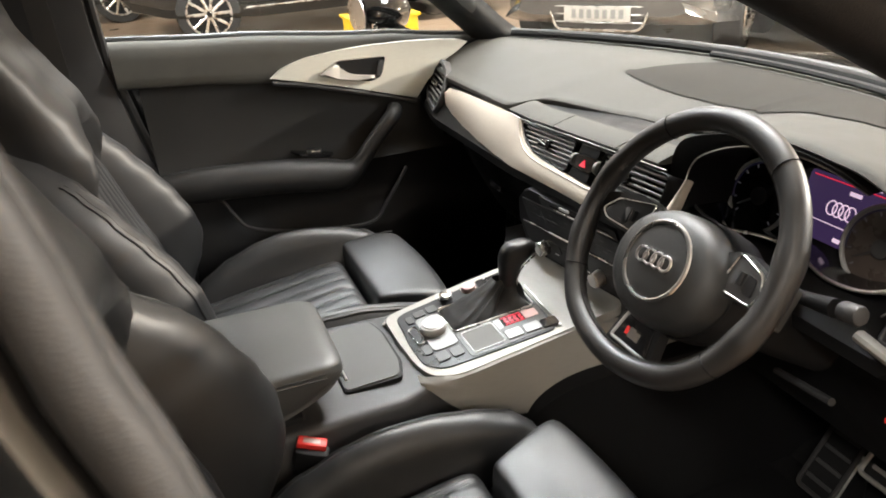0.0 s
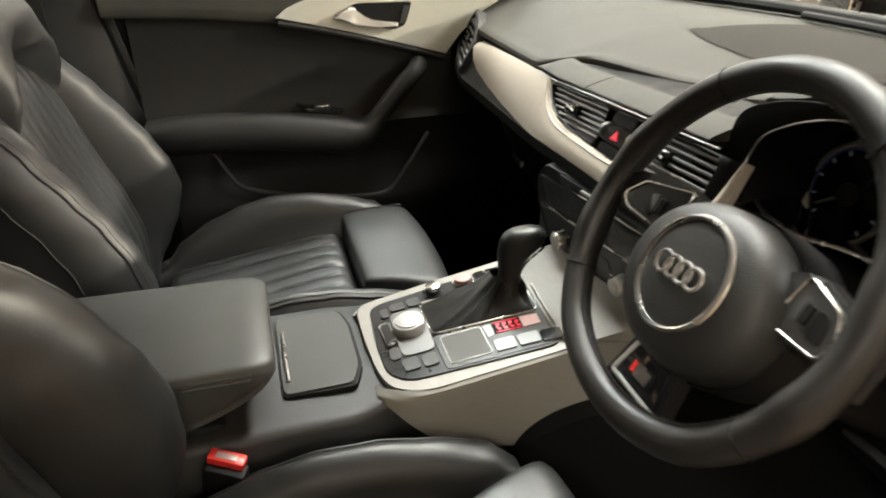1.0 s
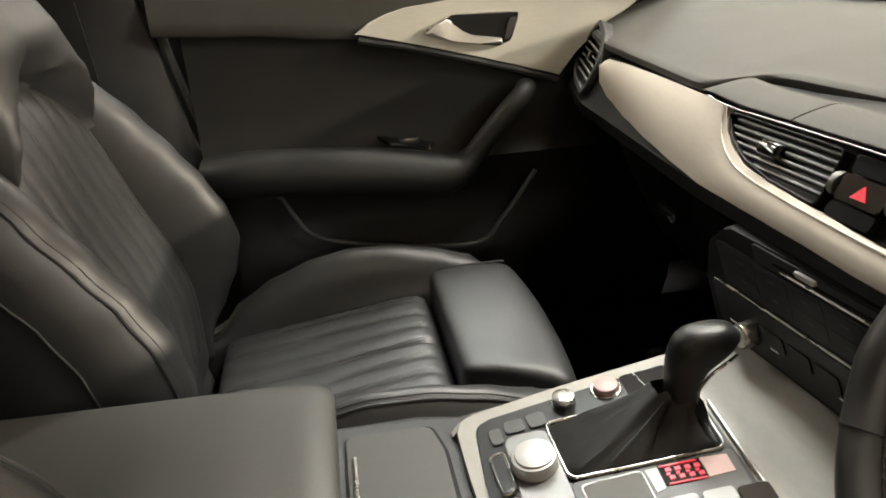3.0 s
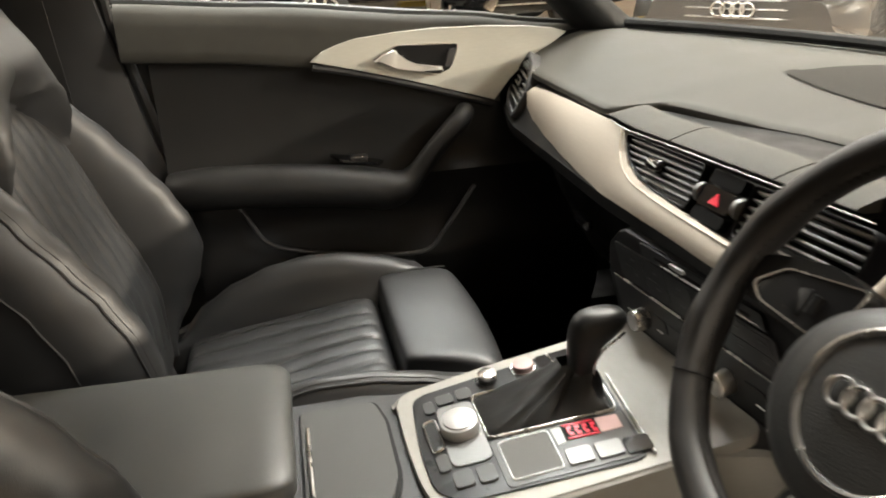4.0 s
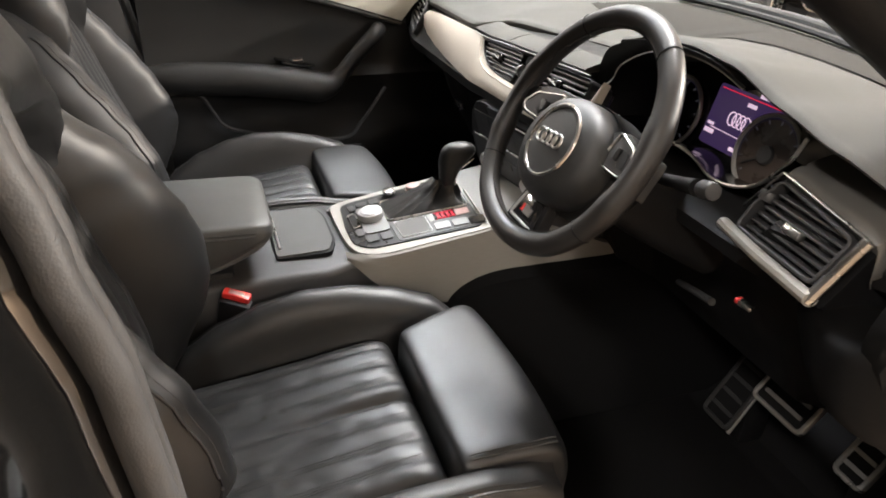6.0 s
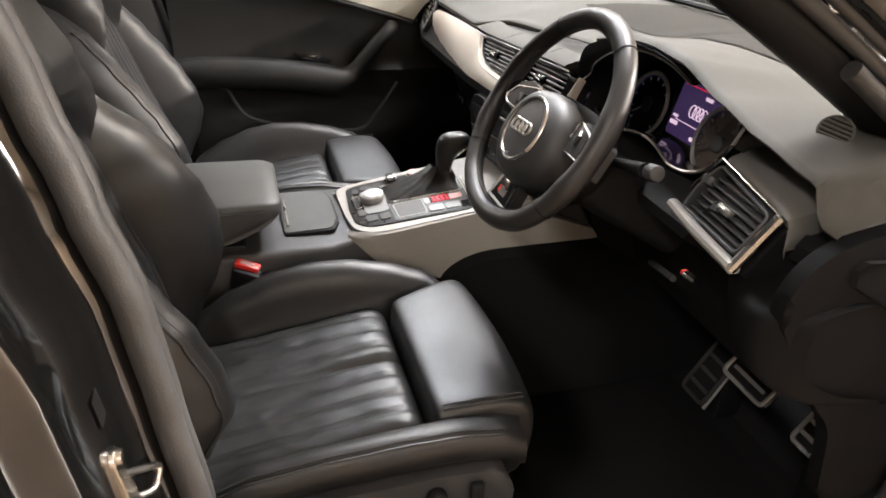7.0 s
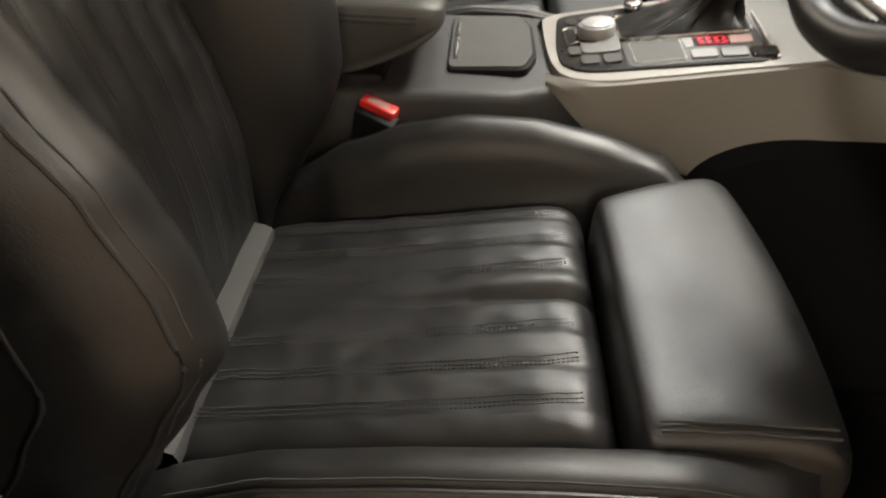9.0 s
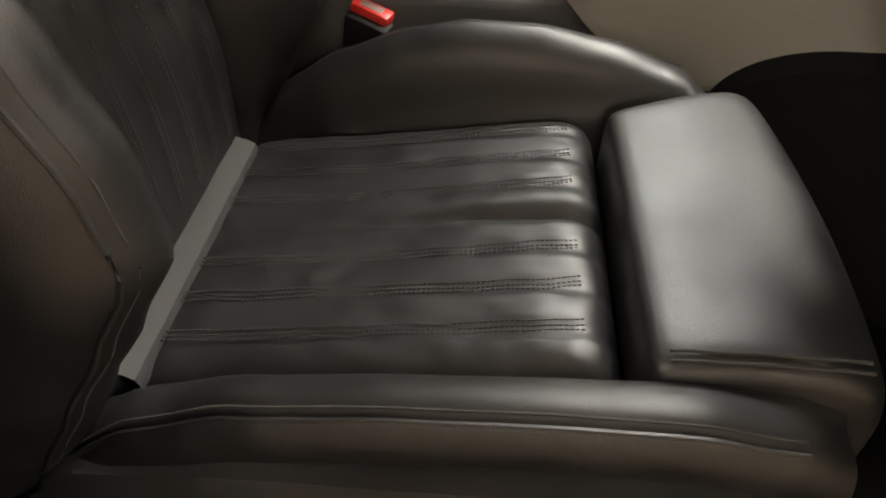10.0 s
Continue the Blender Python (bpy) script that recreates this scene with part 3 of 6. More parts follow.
        for lift, inset, thick, skin in ((0.0, 0.0, 0.0018, hide), (0.0030, 0.0065, 0.0010, THREAD)):
            seam = []
            for i in range(40):
                y = table[1][0] + (table[-2][0] - table[1][0]) * i / 39
                t = (y - table[0][0]) / (table[-1][0] - table[0][0])
                k = 1 - max(0, (t - 0.86) / 0.14) ** 2 * 0.35
                seam.append((X(side * (0.2095 * k + 0.1925 * (1 - k) - inset)), y, lerp_table(table, y)[0] - 0.0060 + lift))
            part("piping" if skin == hide else "seam", tube(seam, thick, 6), skin, ob)
    # plinth, side cover and rails
    part("seat_plinth", box((xc, -0.33, 0.425), (0.40, 0.44, 0.10), 0.03), DARK, seat)
    for side in (-1, 1):
        out = rounded([(-0.60, 0.44), (-0.57, 0.535), (-0.44, 0.551), (-0.20, 0.553), (-0.115, 0.545), (-0.095, 0.47), (-0.14, 0.39), (-0.50, 0.385)], 0.03, 4)
        cov = part("side_cover", plate(out, 0.185, 0.2165, lambda u, v, d, q=side: Vector((X(q * (d + 0.006 * math.cos((u + 0.35) * 5))), u, v)), 0.008), SOFT, seat, "grained black plastic cover")
        if side > 0:
            part("adjuster_knob", cyl((X(0.229), -0.215, 0.525), 0.014, 0.018, (s, 0, 0), 24, 0.004), DARK, cov)
            part("adjuster_lever", box((X(0.227), -0.160, 0.515), (0.012, 0.020, 0.045), 0.005), DARK, cov)
        part("seat_rail", box((X(side * 0.17), -0.30, 0.322), (0.045, 0.62, 0.116), 0.008), DARK, seat)
    # backrest: shell, fluted middle, bolsters, shoulder pad, headrest
    rings = []
    for i in range(13):
        z = 0.47 + 0.62 * i / 12
        w = 0.210 - 0.085 * max(0, min(1, (z - 0.80) / 0.25)) ** 1.5
        yb = back_y(z)
        rings.append([(X(a), b, z) for a, b in rounded([(-w, yb - 0.03), (w, yb - 0.03), (w * 0.95, yb - 0.12), (-w * 0.95, yb - 0.12)], 0.04, 3)])
    part("back_shell", loft(rings), SOFT, seat)

    def back_point(u, t):
        """A point of the fluted backrest: u across from -1 to 1, t up from 0 to 1."""
        z = 0.53 + t * (0.466 - 0.085 * u * u)
        w = 0.152 - 0.018 * t
        k = (u + 1) / 2 * FLUTES
        f = k - math.floor(k)
        d = min(f, 1 - f) / FLUTES * 0.30
        inner = 0 if k < 0.4 or k > FLUTES - 0.4 else 1
        rim = (max(0, 1 - abs(u) ** 12) * max(0, 1 - t ** 24)) ** 0.5
        y = back_y(z) - 0.012 + 0.032 * min(1, t / 0.5) - 0.018 * (1 - rim) + (-0.0017 * math.exp(-(d / 0.0065) ** 4) * inner + 0.0014 * math.sin(math.pi * f)) * rim * max(0, min(1, (t - 0.10) / 0.15))
        y += 0.012 * math.exp(-((t - 0.30) / 0.22) ** 2) + 0.0012 * noise.noise(Vector((u * 3, t * 6, 5)))
        return Vector((X(w * u), y, z))
    rows = [[back_point(dome(i / 44 - 1), j / 60) for i in range(89)] for j in range(61)]
    part("backrest_cushion", strip(rows), hide, seat, "fluted black leather")
    st = B()
    for k in range(1, FLUTES):
        for side in (-0.030, 0.0, 0.030):
            for j in range(96):
                p = back_point(-1 + 2 * k / FLUTES + side, 0.10 + 0.80 * j / 96)
                merge(st, box((p.x, p.y, p.z), (0.0007, 0.0010, 0.0024)))
    tagged(part("stitching", st, THREAD, seat, "triple rows of dark grey stitching", smooth=False), kind="stuff")
    for side in (-1, 1):
        rings = []
        for i in range(43):
            z = BACK_CREST[0][0] + (BACK_CREST[-1][0] - BACK_CREST[0][0]) * i / 42
            yb, yc, k = crest_y(z, side), back_y(z), taper(z)
            o = 0.150 - 0.018 * (z - 0.53) / 0.46
            b = (0.7 * inner * lerp_table(SWELL, z)[0]) if side < 0 else 0.0
            pr = [(o - 0.006, yc - 0.02), (o + 0.004 + 0.2 * b, yc + (yb - yc) * 0.35), (o + 0.022 * k + 0.6 * b, yc + (yb - yc) * 0.82), (o + 0.045 * k + b, yb), (o + 0.066 * k + b, yb - 0.008), (o + 0.086 * k + 0.7 * b, yb - 0.035), (o + 0.094 * k + 0.4 * b, yb - 0.075), (o + 0.085 * k, min(yc, yb) - 0.09), (o + 0.06 * k, min(yc, yb) - 0.115), (o - 0.01, yc - 0.10)]
            rings.append([(X(side * p.x), p.y, z) for p in spline([(a, b, 0) for a, b in pr], 3, True)])
        ob = part("backrest_bolster", loft(rings), hide, seat)
        for out, deep, r, skin in ((0.0735, 0.0140, 0.0017, LEATHER), (0.0655, 0.0085, 0.0010, THREAD), (0.0950, 0.080, 0.0013, LEATHER)):
            line = []
            for i in range(30):
                z = 0.545 + (0.42 if out < 0.09 else 0.33) * i / 29
                o = 0.150 - 0.018 * (z - 0.53) / 0.46
                b = (0.7 * inner * lerp_table(SWELL, z)[0]) * (1 if out < 0.09 else 0.4) if side < 0 else 0.0
                line.append((X(side * (o + out * taper(z) + b)), crest_y(z, side) - deep, z))
            part("piping" if skin == LEATHER else "seam", tube(line, r, 6), skin, ob)
    # headrest in one with the shoulder section, its ends hanging down beside the fluted middle
    rings = []
    for i in range(53):
        z = 0.905 + 0.445 * i / 52
        w = lerp_table([(0.905, 0.139), (0.95, 0.146), (1.0, 0.147), (1.06, 0.145), (1.12, 0.140), (1.20, 0.139), (1.28, 0.130), (1.33, 0.105), (1.35, 0.055)], z)[0]
        ui = min(w - 0.004, 0.132 * math.sqrt(max(0.0, (0.998 - z) / 0.085)))
        yc = back_y(z)
        f = lerp_table([(0.905, 0.012), (0.93, 0.034), (0.96, 0.051), (0.99, 0.060), (1.042, 0.061), (1.098, 0.046), (1.16, 0.030), (1.22, 0.034), (1.28, 0.026), (1.33, -0.004), (1.35, -0.030)], z)[0]
        k = max(0.0, min(1.0, (z - 0.985) / 0.055))
        k = k * k * (3 - 2 * k)
        mid = yc + 0.014 + (f * 0.92 - 0.014) * k if z > 0.982 else yc - 0.02
        edge = yc + 0.019 + (f * 0.94 - 0.019) * k
        half = [(-w, yc - 0.035), (-w * 0.99, yc + f * 0.45), (-(w * 0.72 + ui * 0.28), yc + f), (-ui - 0.003, edge), (-ui * 0.55 - 0.001, mid)]
        pr = half + [(0, mid)] + [(-p, q) for p, q in half[::-1]] + [(w * 0.9, yc - 0.09), (0, yc - 0.11), (-w * 0.9, yc - 0.09)]
        rings.append([(X(p.x), p.y, z) for p in spline([(p, q, 0) for p, q in pr], 4, True)])
    part("headrest", loft(rings), hide, seat, "smooth leather headrest in one with the shoulders")
    return seat


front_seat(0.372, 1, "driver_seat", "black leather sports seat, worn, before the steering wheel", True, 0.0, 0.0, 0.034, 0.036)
front_seat(-0.374, -1, "passenger_seat", "black leather sports seat beside the passenger door", False, 0.022, 0.065, 0.016)

# ---------------------------------------------------------------- dashboard
COWL = [(-0.77, 0.942), (-0.10, 0.945), (0.05, 0.955), (0.10, 0.965), (0.16, 0.990), (0.22, 1.022), (0.30, 1.042), (0.38, 1.047), (0.452, 1.042), (0.536, 1.018), (0.62, 0.999), (0.69, 0.983), (0.765, 0.973)]


def face(x, z, d=0.0):
    """A point of the dashboard's tilted face; d: how far it stands out towards the seats."""
    zz = z + 0.07 * max(0.0, x + 0.2)
    y = 0.105 - 0.5 * (0.93 - z) + 0.30 * max(0.0, abs(x) - 0.58) ** 1.2
    return Vector((x, y - d * 0.894, zz + d * 0.447))


def at_face(u, v, d):
    return face(u, v, d)


def slats(parent, x0, x1, z0, z1, n, where, depth=0.005):
    for k in range(n):
        z = z0 + (z1 - z0) * (k + 0.5) / n
        a = box(((x0 + x1) / 2, z, 0), (x1 - x0, 0.0026, 0.0085), 0.0010, 2, pose(0, 0, 0, -14, 0, 0))
        bm = a
        for v in bm.verts:
            v.co = where(v.co.x, v.co.y, v.co.z - depth)
        part("slat", bm, SLAT, parent)


def frame_ring(outline, width, d0, d1, where, bevel=0.0012):
    """A frame along the closed outline."""
    bm = bmesh.new()
    k = len(outline)
    cx, cy = sum(p[0] for p in outline) / k, sum(p[1] for p in outline) / k
    rings = []
    for i, (u, v) in enumerate(outline):
        a, b = Vector(outline[i - 1]), Vector(outline[(i + 1) % k])
        t = (b - a).normalized()
        n = Vector((t.y, -t.x))
        if n.dot(Vector((u - cx, v - cy))) < 0:
            n = -n
        o = Vector((u, v))
        q = o + n * width
        rings.append([where(o.x, o.y, d0), where(o.x, o.y, d1 - bevel), where(*(o + n * bevel), d1), where(*(q - n * bevel), d1), where(q.x, q.y, d1 - bevel), where(q.x, q.y, d0)])
    return loft(rings, True, False, True, bm)


def dashboard():
    dash = thing("dashboard", (0, 0.25, 0.50), "dark grey soft-touch dashboard with brushed silver trim", "dashboard")
    # top skin, from the windscreen to the rounded front edge
    rows, tops = [], {}
    n = 153
    for i in range(n + 1):
        x = -0.765 + 1.508 * i / n
        yb = base_y(x) + 0.01
        slot = 1 / (1 + math.exp(-(x + 0.272) / 0.0085)) / (1 + math.exp((x - 0.175) / 0.012))
        z1 = lerp_table(COWL, x)[0] + 0.011 * slot * (x < 0.12)
        y1 = (0.108 if x < 0.1 else 0.108 + 0.022 * min(1, (x - 0.1) / 0.1)) + slot * max(0.070, min(0.128, 0.070 + 0.28 * (x + 0.262))) + (0.30 if x < 0 else 0.12) * max(0.0, abs(x) - 0.60) ** 1.2
        line = []
        for k in range(15):
            t = k / 14
            y = yb + (y1 + 0.012 - yb) * t
            z = 0.985 + (z1 - 0.985) * t ** 1.8 + 0.010 * math.sin(math.pi * t)
            end = max(0.0, x - 0.700 - 0.38 * max(0.0, y - 0.13))
            line.append((x, y, z - min(0.036, 2.0 * end * min(1.0, end / 0.008))))
        drop = min(0.036, 2.0 * max(0.0, x - 0.700) * min(1.0, max(0.0, x - 0.700) / 0.008))
        z1 -= drop
        under = max(0, min(1, (x - 0.13) / 0.06))
        line += [(x, y1 + 0.005, z1 - 0.001), (x, y1, z1 - 0.005), (x, y1 - 0.0005 + 0.004 * under, z1 - 0.009), (x, y1 + 0.0005 + 0.012 * under, z1 - 0.0135)]
        line += [(x, y1 + 0.010 + 0.09 * under, z1 - 0.016 - 0.008 * under)]
        tops[round(x, 3)] = line[:15]
        rows.append(line)
    part("dash_top", strip(rows), DASH, dash, "dark grey grained skin, lit from above")
    # inlaid speaker mat and defroster slot along the windscreen
    mat = []
    for x, line in sorted(tops.items()):
        if -0.245 < x < 0.60:
            k = min(1, max(0.02, (x + 0.235) / 0.07)) ** 0.6
            far, near = 0.342 + (base_y(x) - 0.075 - 0.342) * k, 0.342 - 0.012 * min(1, k) + 0.02 * max(0, x) ** 2
            pts = []
            for j in range(9):
                y = far + (near - far) * j / 8
                i = max(m for m in range(14) if line[m][1] >= y or m == 0)
                f = (line[i][1] - y) / (line[i][1] - line[i + 1][1])
                pts.append(Vector(line[i]) * (1 - f) + Vector(line[i + 1]) * f + Vector((0, 0, 0.0022)))
            mat.append(pts)
    part("dash_mat", strip(mat), MAT_SKIN, dash, "darker inlaid mat")
    slot = []
    for i in range(41):
        x = -0.70 + 1.40 * i / 40
        slot.append((x, base_y(x) - 0.022, 1.000))
    part("defroster_slot", tube(slot, 0.009, 8, flat=1.4), DARK, dash, "black grille strip at the windscreen")
    slot = [(x, y - 0.030, z - 0.001) for x, y, z in slot if x > -0.235]
    part("defroster_slot", tube(slot, 0.006, 8, flat=1.4), DARK, dash)
    slot = []
    for i in range(41):
        x = -0.76 + 1.52 * i / 40
        slot.append((x, base_y(x) + 0.015, 0.99))
    part("windscreen_seal", tube(slot, 0.014, 8), RUBBER, dash)
    # lower body of the dashboard
    rows = []
    for i in range(41):
        x = -0.765 + 1.53 * i / 40
        e = 0.30 * max(0.0, abs(x) - 0.60) ** 1.2
        a = face(x, 0.925, -0.012)
        b = face(x, 0.862, -0.004)
        deep = 0.0 if x < 0.18 else 0.02
        if x > 0.46:
            a.y, a.z, b.y, b.z = a.y + 0.055, min(a.z, 0.912), b.y + 0.055, b.z - 0.012
        if 0.16 < x < 0.56:
            a, b = Vector((x, 0.165, 0.880)), Vector((x, 0.130, 0.858))
        rows.append([(x, 0.20, a.z - 0.004), tuple(a), (x, b.y, b.z), (x, b.y - 0.010, b.z - 0.008), (x, b.y - 0.008, b.z - 0.026), (x, b.y + 0.02, b.z - 0.044), (x, b.y + 0.07, b.z - 0.075), (x, b.y + 0.10 + deep, b.z - 0.16), (x, b.y + 0.16, b.z - 0.27), (x, 0.45, 0.53), (x, 0.60, 0.52)])
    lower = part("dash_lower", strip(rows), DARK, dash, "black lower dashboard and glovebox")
    part("glovebox_catch", box((-0.30, face(-0.30, 0.80).y + 0.045, 0.775), (0.05, 0.012, 0.016), 0.004), GLOSS, lower)
    for s in (-1, 1):
        side = [(0.085, 0.862), (0.10, 0.93), (0.155, 0.975), (0.26, 0.992), (0.38, 0.97), (0.42, 0.60), (0.30, 0.50), (0.20, 0.62), (0.13, 0.80)]
        if s > 0:
            side = [(0.085, 0.862), (0.10, 0.905), (0.140, 0.934), (0.26, 0.953), (0.38, 0.960), (0.42, 0.56), (0.225, 0.56), (0.205, 0.69), (0.165, 0.735), (0.12, 0.80)]
        part("dash_end", plate(rounded(side, 0.03), 0, 0.02, lambda u, v, d, q=s: Vector((q * (0.738 + d), u, v)), 0.012), ENDCAP, dash, "black end cover with shade in its colour")
    # silver trim before the passenger, sweeping under the middle vents
    upper = [(-0.571, 0.910), (-0.561, 0.921), (-0.48, 0.926), (-0.40, 0.9285), (-0.33, 0.930), (-0.262, 0.931), (-0.222, 0.930), (-0.213, 0.922), (-0.197, 0.908), (-0.170, 0.895), (-0.135, 0.886), (-0.085, 0.881), (-0.02, 0.878), (0.06, 0.874), (0.14, 0.872), (0.206, 0.874)]
    under_edge = [(-0.571, 0.906), (-0.560, 0.894), (-0.545, 0.887), (-0.50, 0.877), (-0.42, 0.867), (-0.34, 0.860), (-0.26, 0.855), (-0.18, 0.852), (-0.10, 0.851), (-0.02, 0.850), (0.06, 0.848), (0.14, 0.848), (0.206, 0.853)]
    rows = []
    for i in range(112):
        x = -0.571 + 0.777 * i / 111
        zt, zb = lerp_table(upper, x)[0], lerp_table(under_edge, x)[0]
        rows.append([face(x, zt, -0.006)] + [face(x, zt + (zb - zt) * k / 8, 0.003 + 0.004 * math.sin(math.pi * k / 8) ** 0.7) for k in range(9)] + [face(x, zb, -0.006)])
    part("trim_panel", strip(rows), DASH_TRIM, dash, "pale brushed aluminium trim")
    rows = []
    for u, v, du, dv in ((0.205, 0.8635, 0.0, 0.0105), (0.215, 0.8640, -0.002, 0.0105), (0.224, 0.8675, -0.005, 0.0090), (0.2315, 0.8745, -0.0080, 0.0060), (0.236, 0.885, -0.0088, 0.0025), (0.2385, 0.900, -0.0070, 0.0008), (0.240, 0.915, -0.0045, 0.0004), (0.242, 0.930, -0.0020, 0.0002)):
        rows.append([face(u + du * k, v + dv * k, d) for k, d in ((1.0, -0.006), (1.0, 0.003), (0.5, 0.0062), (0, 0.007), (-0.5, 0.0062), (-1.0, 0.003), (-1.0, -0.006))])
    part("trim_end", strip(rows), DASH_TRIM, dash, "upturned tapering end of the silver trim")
    part("trim_edge", tube([face(x, z, 0.0055) for x, z in [(p.x, p.y) for p in spline([(-0.262, 0.932, 0), (-0.235, 0.9305, 0), (-0.15, 0.9315, 0), (-0.05, 0.932, 0), (0.08, 0.932, 0), (0.20, 0.932, 0)], 6)]], 0.0008, 8), SATIN, dash, "thin satin line")
    part("trim_lip", tube([face(x, z, 0.006) for x, z in [(p.x, p.y) for p in spline([(-0.226, 0.929, 0), (-0.206, 0.908, 0), (-0.175, 0.890, 0), (-0.13, 0.879, 0), (-0.05, 0.874, 0), (0.06, 0.871, 0), (0.20, 0.870, 0)], 6)]], 0.0014, 8), DASH_TRIM, dash, "rolled inner lip")
    # cover of the folded screen, above the vents
    for x0, x1 in ((-0.283, -0.112), (-0.109, 0.075), (0.078, 0.177)):
        rings = []
        for i in range(17):
            x = x0 + (x1 - x0) * i / 16
            e = 1 - max(0, (-0.262 - x) / 0.021) ** 2 if x < -0.262 else 1
            p = face(x, 0.936, 0.0)
            h = 0.0145 * max(0.1, e)
            rings.append([(x, p.y + 0.004, p.z - 0.002), (x, p.y - 0.004, p.z + 0.001), (x, p.y - 0.004, p.z + h * 0.16), (x, p.y - 0.001, p.z + h * 0.30), (x, p.y + 0.016, p.z + h * 0.66), (x, p.y + 0.034, p.z + h * 0.94), (x, p.y + 0.041, p.z + h * 0.98), (x, p.y + 0.048, p.z + h * 0.90), (x, p.y + 0.05, p.z - 0.002)])
        part("screen_cover", loft(rings), DASH, dash, "grey panel over the folded screen")
    rows = []
    for i in range(25):
        x = -0.272 + 0.450 * i / 24
        p = face(x, 0.936)
        back = 0.183 + max(0.0, min(0.06, 0.28 * (x + 0.262)))
        rows.append([(x, p.y + 0.030, p.z + 0.010), (x, p.y + 0.052, p.z + 0.006), (x, back + 0.014, p.z + 0.006), (x, back + 0.016, lerp_table(COWL, x)[0] + (0.008 if x < 0.11 else -0.006))])
    part("screen_recess", strip(rows), DARK, dash, "dark slot behind the folded screen")

    # middle vents
    def vent(name, outline, x0, x1, z0, z1, n, tab):
        v = part(name, plate(outline, -0.046, -0.040, at_face), GLOSS, dash, "dark air vent with grey slats")
        part("vent_frame", frame_ring(outline, 0.0022, -0.040, 0.0030, at_face), DARK, v)
        slats(v, x0, x1, z0, z1, n, at_face)
        for k in range(4):
            xx = x0 + (x1 - x0) * (k + 0.5) / 4
            part("vane", plate([(xx - 0.001, z0 + 0.002), (xx + 0.001, z0 + 0.002), (xx + 0.001, z1 - 0.002), (xx - 0.001, z1 - 0.002)], -0.036, -0.022, at_face), DARK, v)
        if tab:
            tb = box((tab[0], tab[1], 0.001), (0.034, 0.015, 0.014), 0.005, 3)
            for w in tb.verts:
                w.co = at_face(w.co.x, w.co.y, w.co.z)
            part("vent_tab", tb, GLOSS, v)
            part("tab_edge", tube([at_face(tab[0] - 0.014, tab[1] + 0.002, 0.0078), at_face(tab[0] + 0.012, tab[1] - 0.002, 0.0078)], 0.0010, 6), SATIN, v)
        return v
    o1 = rounded([(-0.212, 0.926), (-0.030, 0.926), (-0.026, 0.882), (-0.10, 0.885), (-0.150, 0.893), (-0.185, 0.906)], 0.008)
    vent("center_vent", o1, -0.200, -0.030, 0.886, 0.926, 6, (-0.118, 0.908))
    o2 = rounded([(0.056, 0.926), (0.205, 0.926), (0.210, 0.88), (0.06, 0.88)], 0.008)
    vent("center_vent", o2, 0.058, 0.206, 0.881, 0.926, 6, (0.115, 0.905))
    # hazard switch between the vents, with its thumbwheels
    hz = part("hazard_switch", plate(rounded([(-0.012, 0.892), (0.042, 0.892), (0.042, 0.912), (-0.012, 0.912)], 0.003), -0.01, 0.004, at_face, 0.0012), GLOSS, dash, "black hazard warning switch")
    part("red_triangle", plate([(0.007, 0.8965), (0.025, 0.8965), (0.016, 0.9075)], 0.004, 0.0052, at_face), RED_GLOW, hz, "glowing red triangle")
    part("switch_blank", plate(rounded([(-0.012, 0.914), (0.042, 0.914), (0.042, 0.927), (-0.012, 0.927)], 0.003), -0.01, 0.002, at_face, 0.0012), ENDCAP, dash)
    part("switch_blank", plate(rounded([(-0.012, 0.878), (0.042, 0.878), (0.042, 0.890), (-0.012, 0.890)], 0.003), -0.01, 0.003, at_face, 0.0012), ENDCAP, dash)
    part("switch_mount", plate(rounded([(-0.026, 0.874), (0.054, 0.874), (0.054, 0.929), (-0.026, 0.929)], 0.003), -0.04, -0.008, at_face, 0.0012), SOFT, dash)
    for x in (-0.019, 0.049):
        w = cyl((0, 0, 0), 0.011, 0.008, (1, 0, 0), 20, 0.0015)
        bmesh.ops.translate(w, verts=w.verts, vec=face(x, 0.903, -0.003))
        part("vent_thumbwheel", w, GATE, dash, "ribbed grey thumbwheel")

    # end vents by the doors
    def end_vent(s):
        q = rounded([(-0.745, 0.905), (-0.700, 0.950), (-0.620, 0.940), (-0.590, 0.905), (-0.597, 0.868), (-0.690, 0.873), (-0.735, 0.885)], 0.012)
        v = part("end_vent", plate(q, -0.034, -0.022, at_face), GLOSS, dash, "dark air vent with slats")
        part("vent_frame", frame_ring(q, 0.009, -0.024, 0.006, at_face), SOFT, v)
        slats(v, -0.735, -0.60, 0.874, 0.944, 7, at_face, 0.002)
        tb = box((-0.663, 0.908, 0.0), (0.024, 0.013, 0.012), 0.003)
        for w in tb.verts:
            w.co = at_face(w.co.x, w.co.y, w.co.z)
        part("vent_tab", tb, GLOSS, v)
    end_vent(-1)

    # driver's end vent on its own canted panel
    o, ex = Vector((0.59, 0.124, 0.902)), Vector((0.98, -0.14, 0.02)).normalized()
    ey = Vector((-0.05, 0.45, 0.86))
    ey = (ey - ex * ey.dot(ex)).normalized()
    en = ex.cross(ey)
    en = en if en.y < 0 else -en

    def at_right(u, v, d):
        return o + ex * u + ey * v + en * d
    bezel = rounded([(-0.076, -0.045), (0.088, -0.045), (0.099, 0.030), (-0.046, 0.044), (-0.072, -0.004)], 0.006)
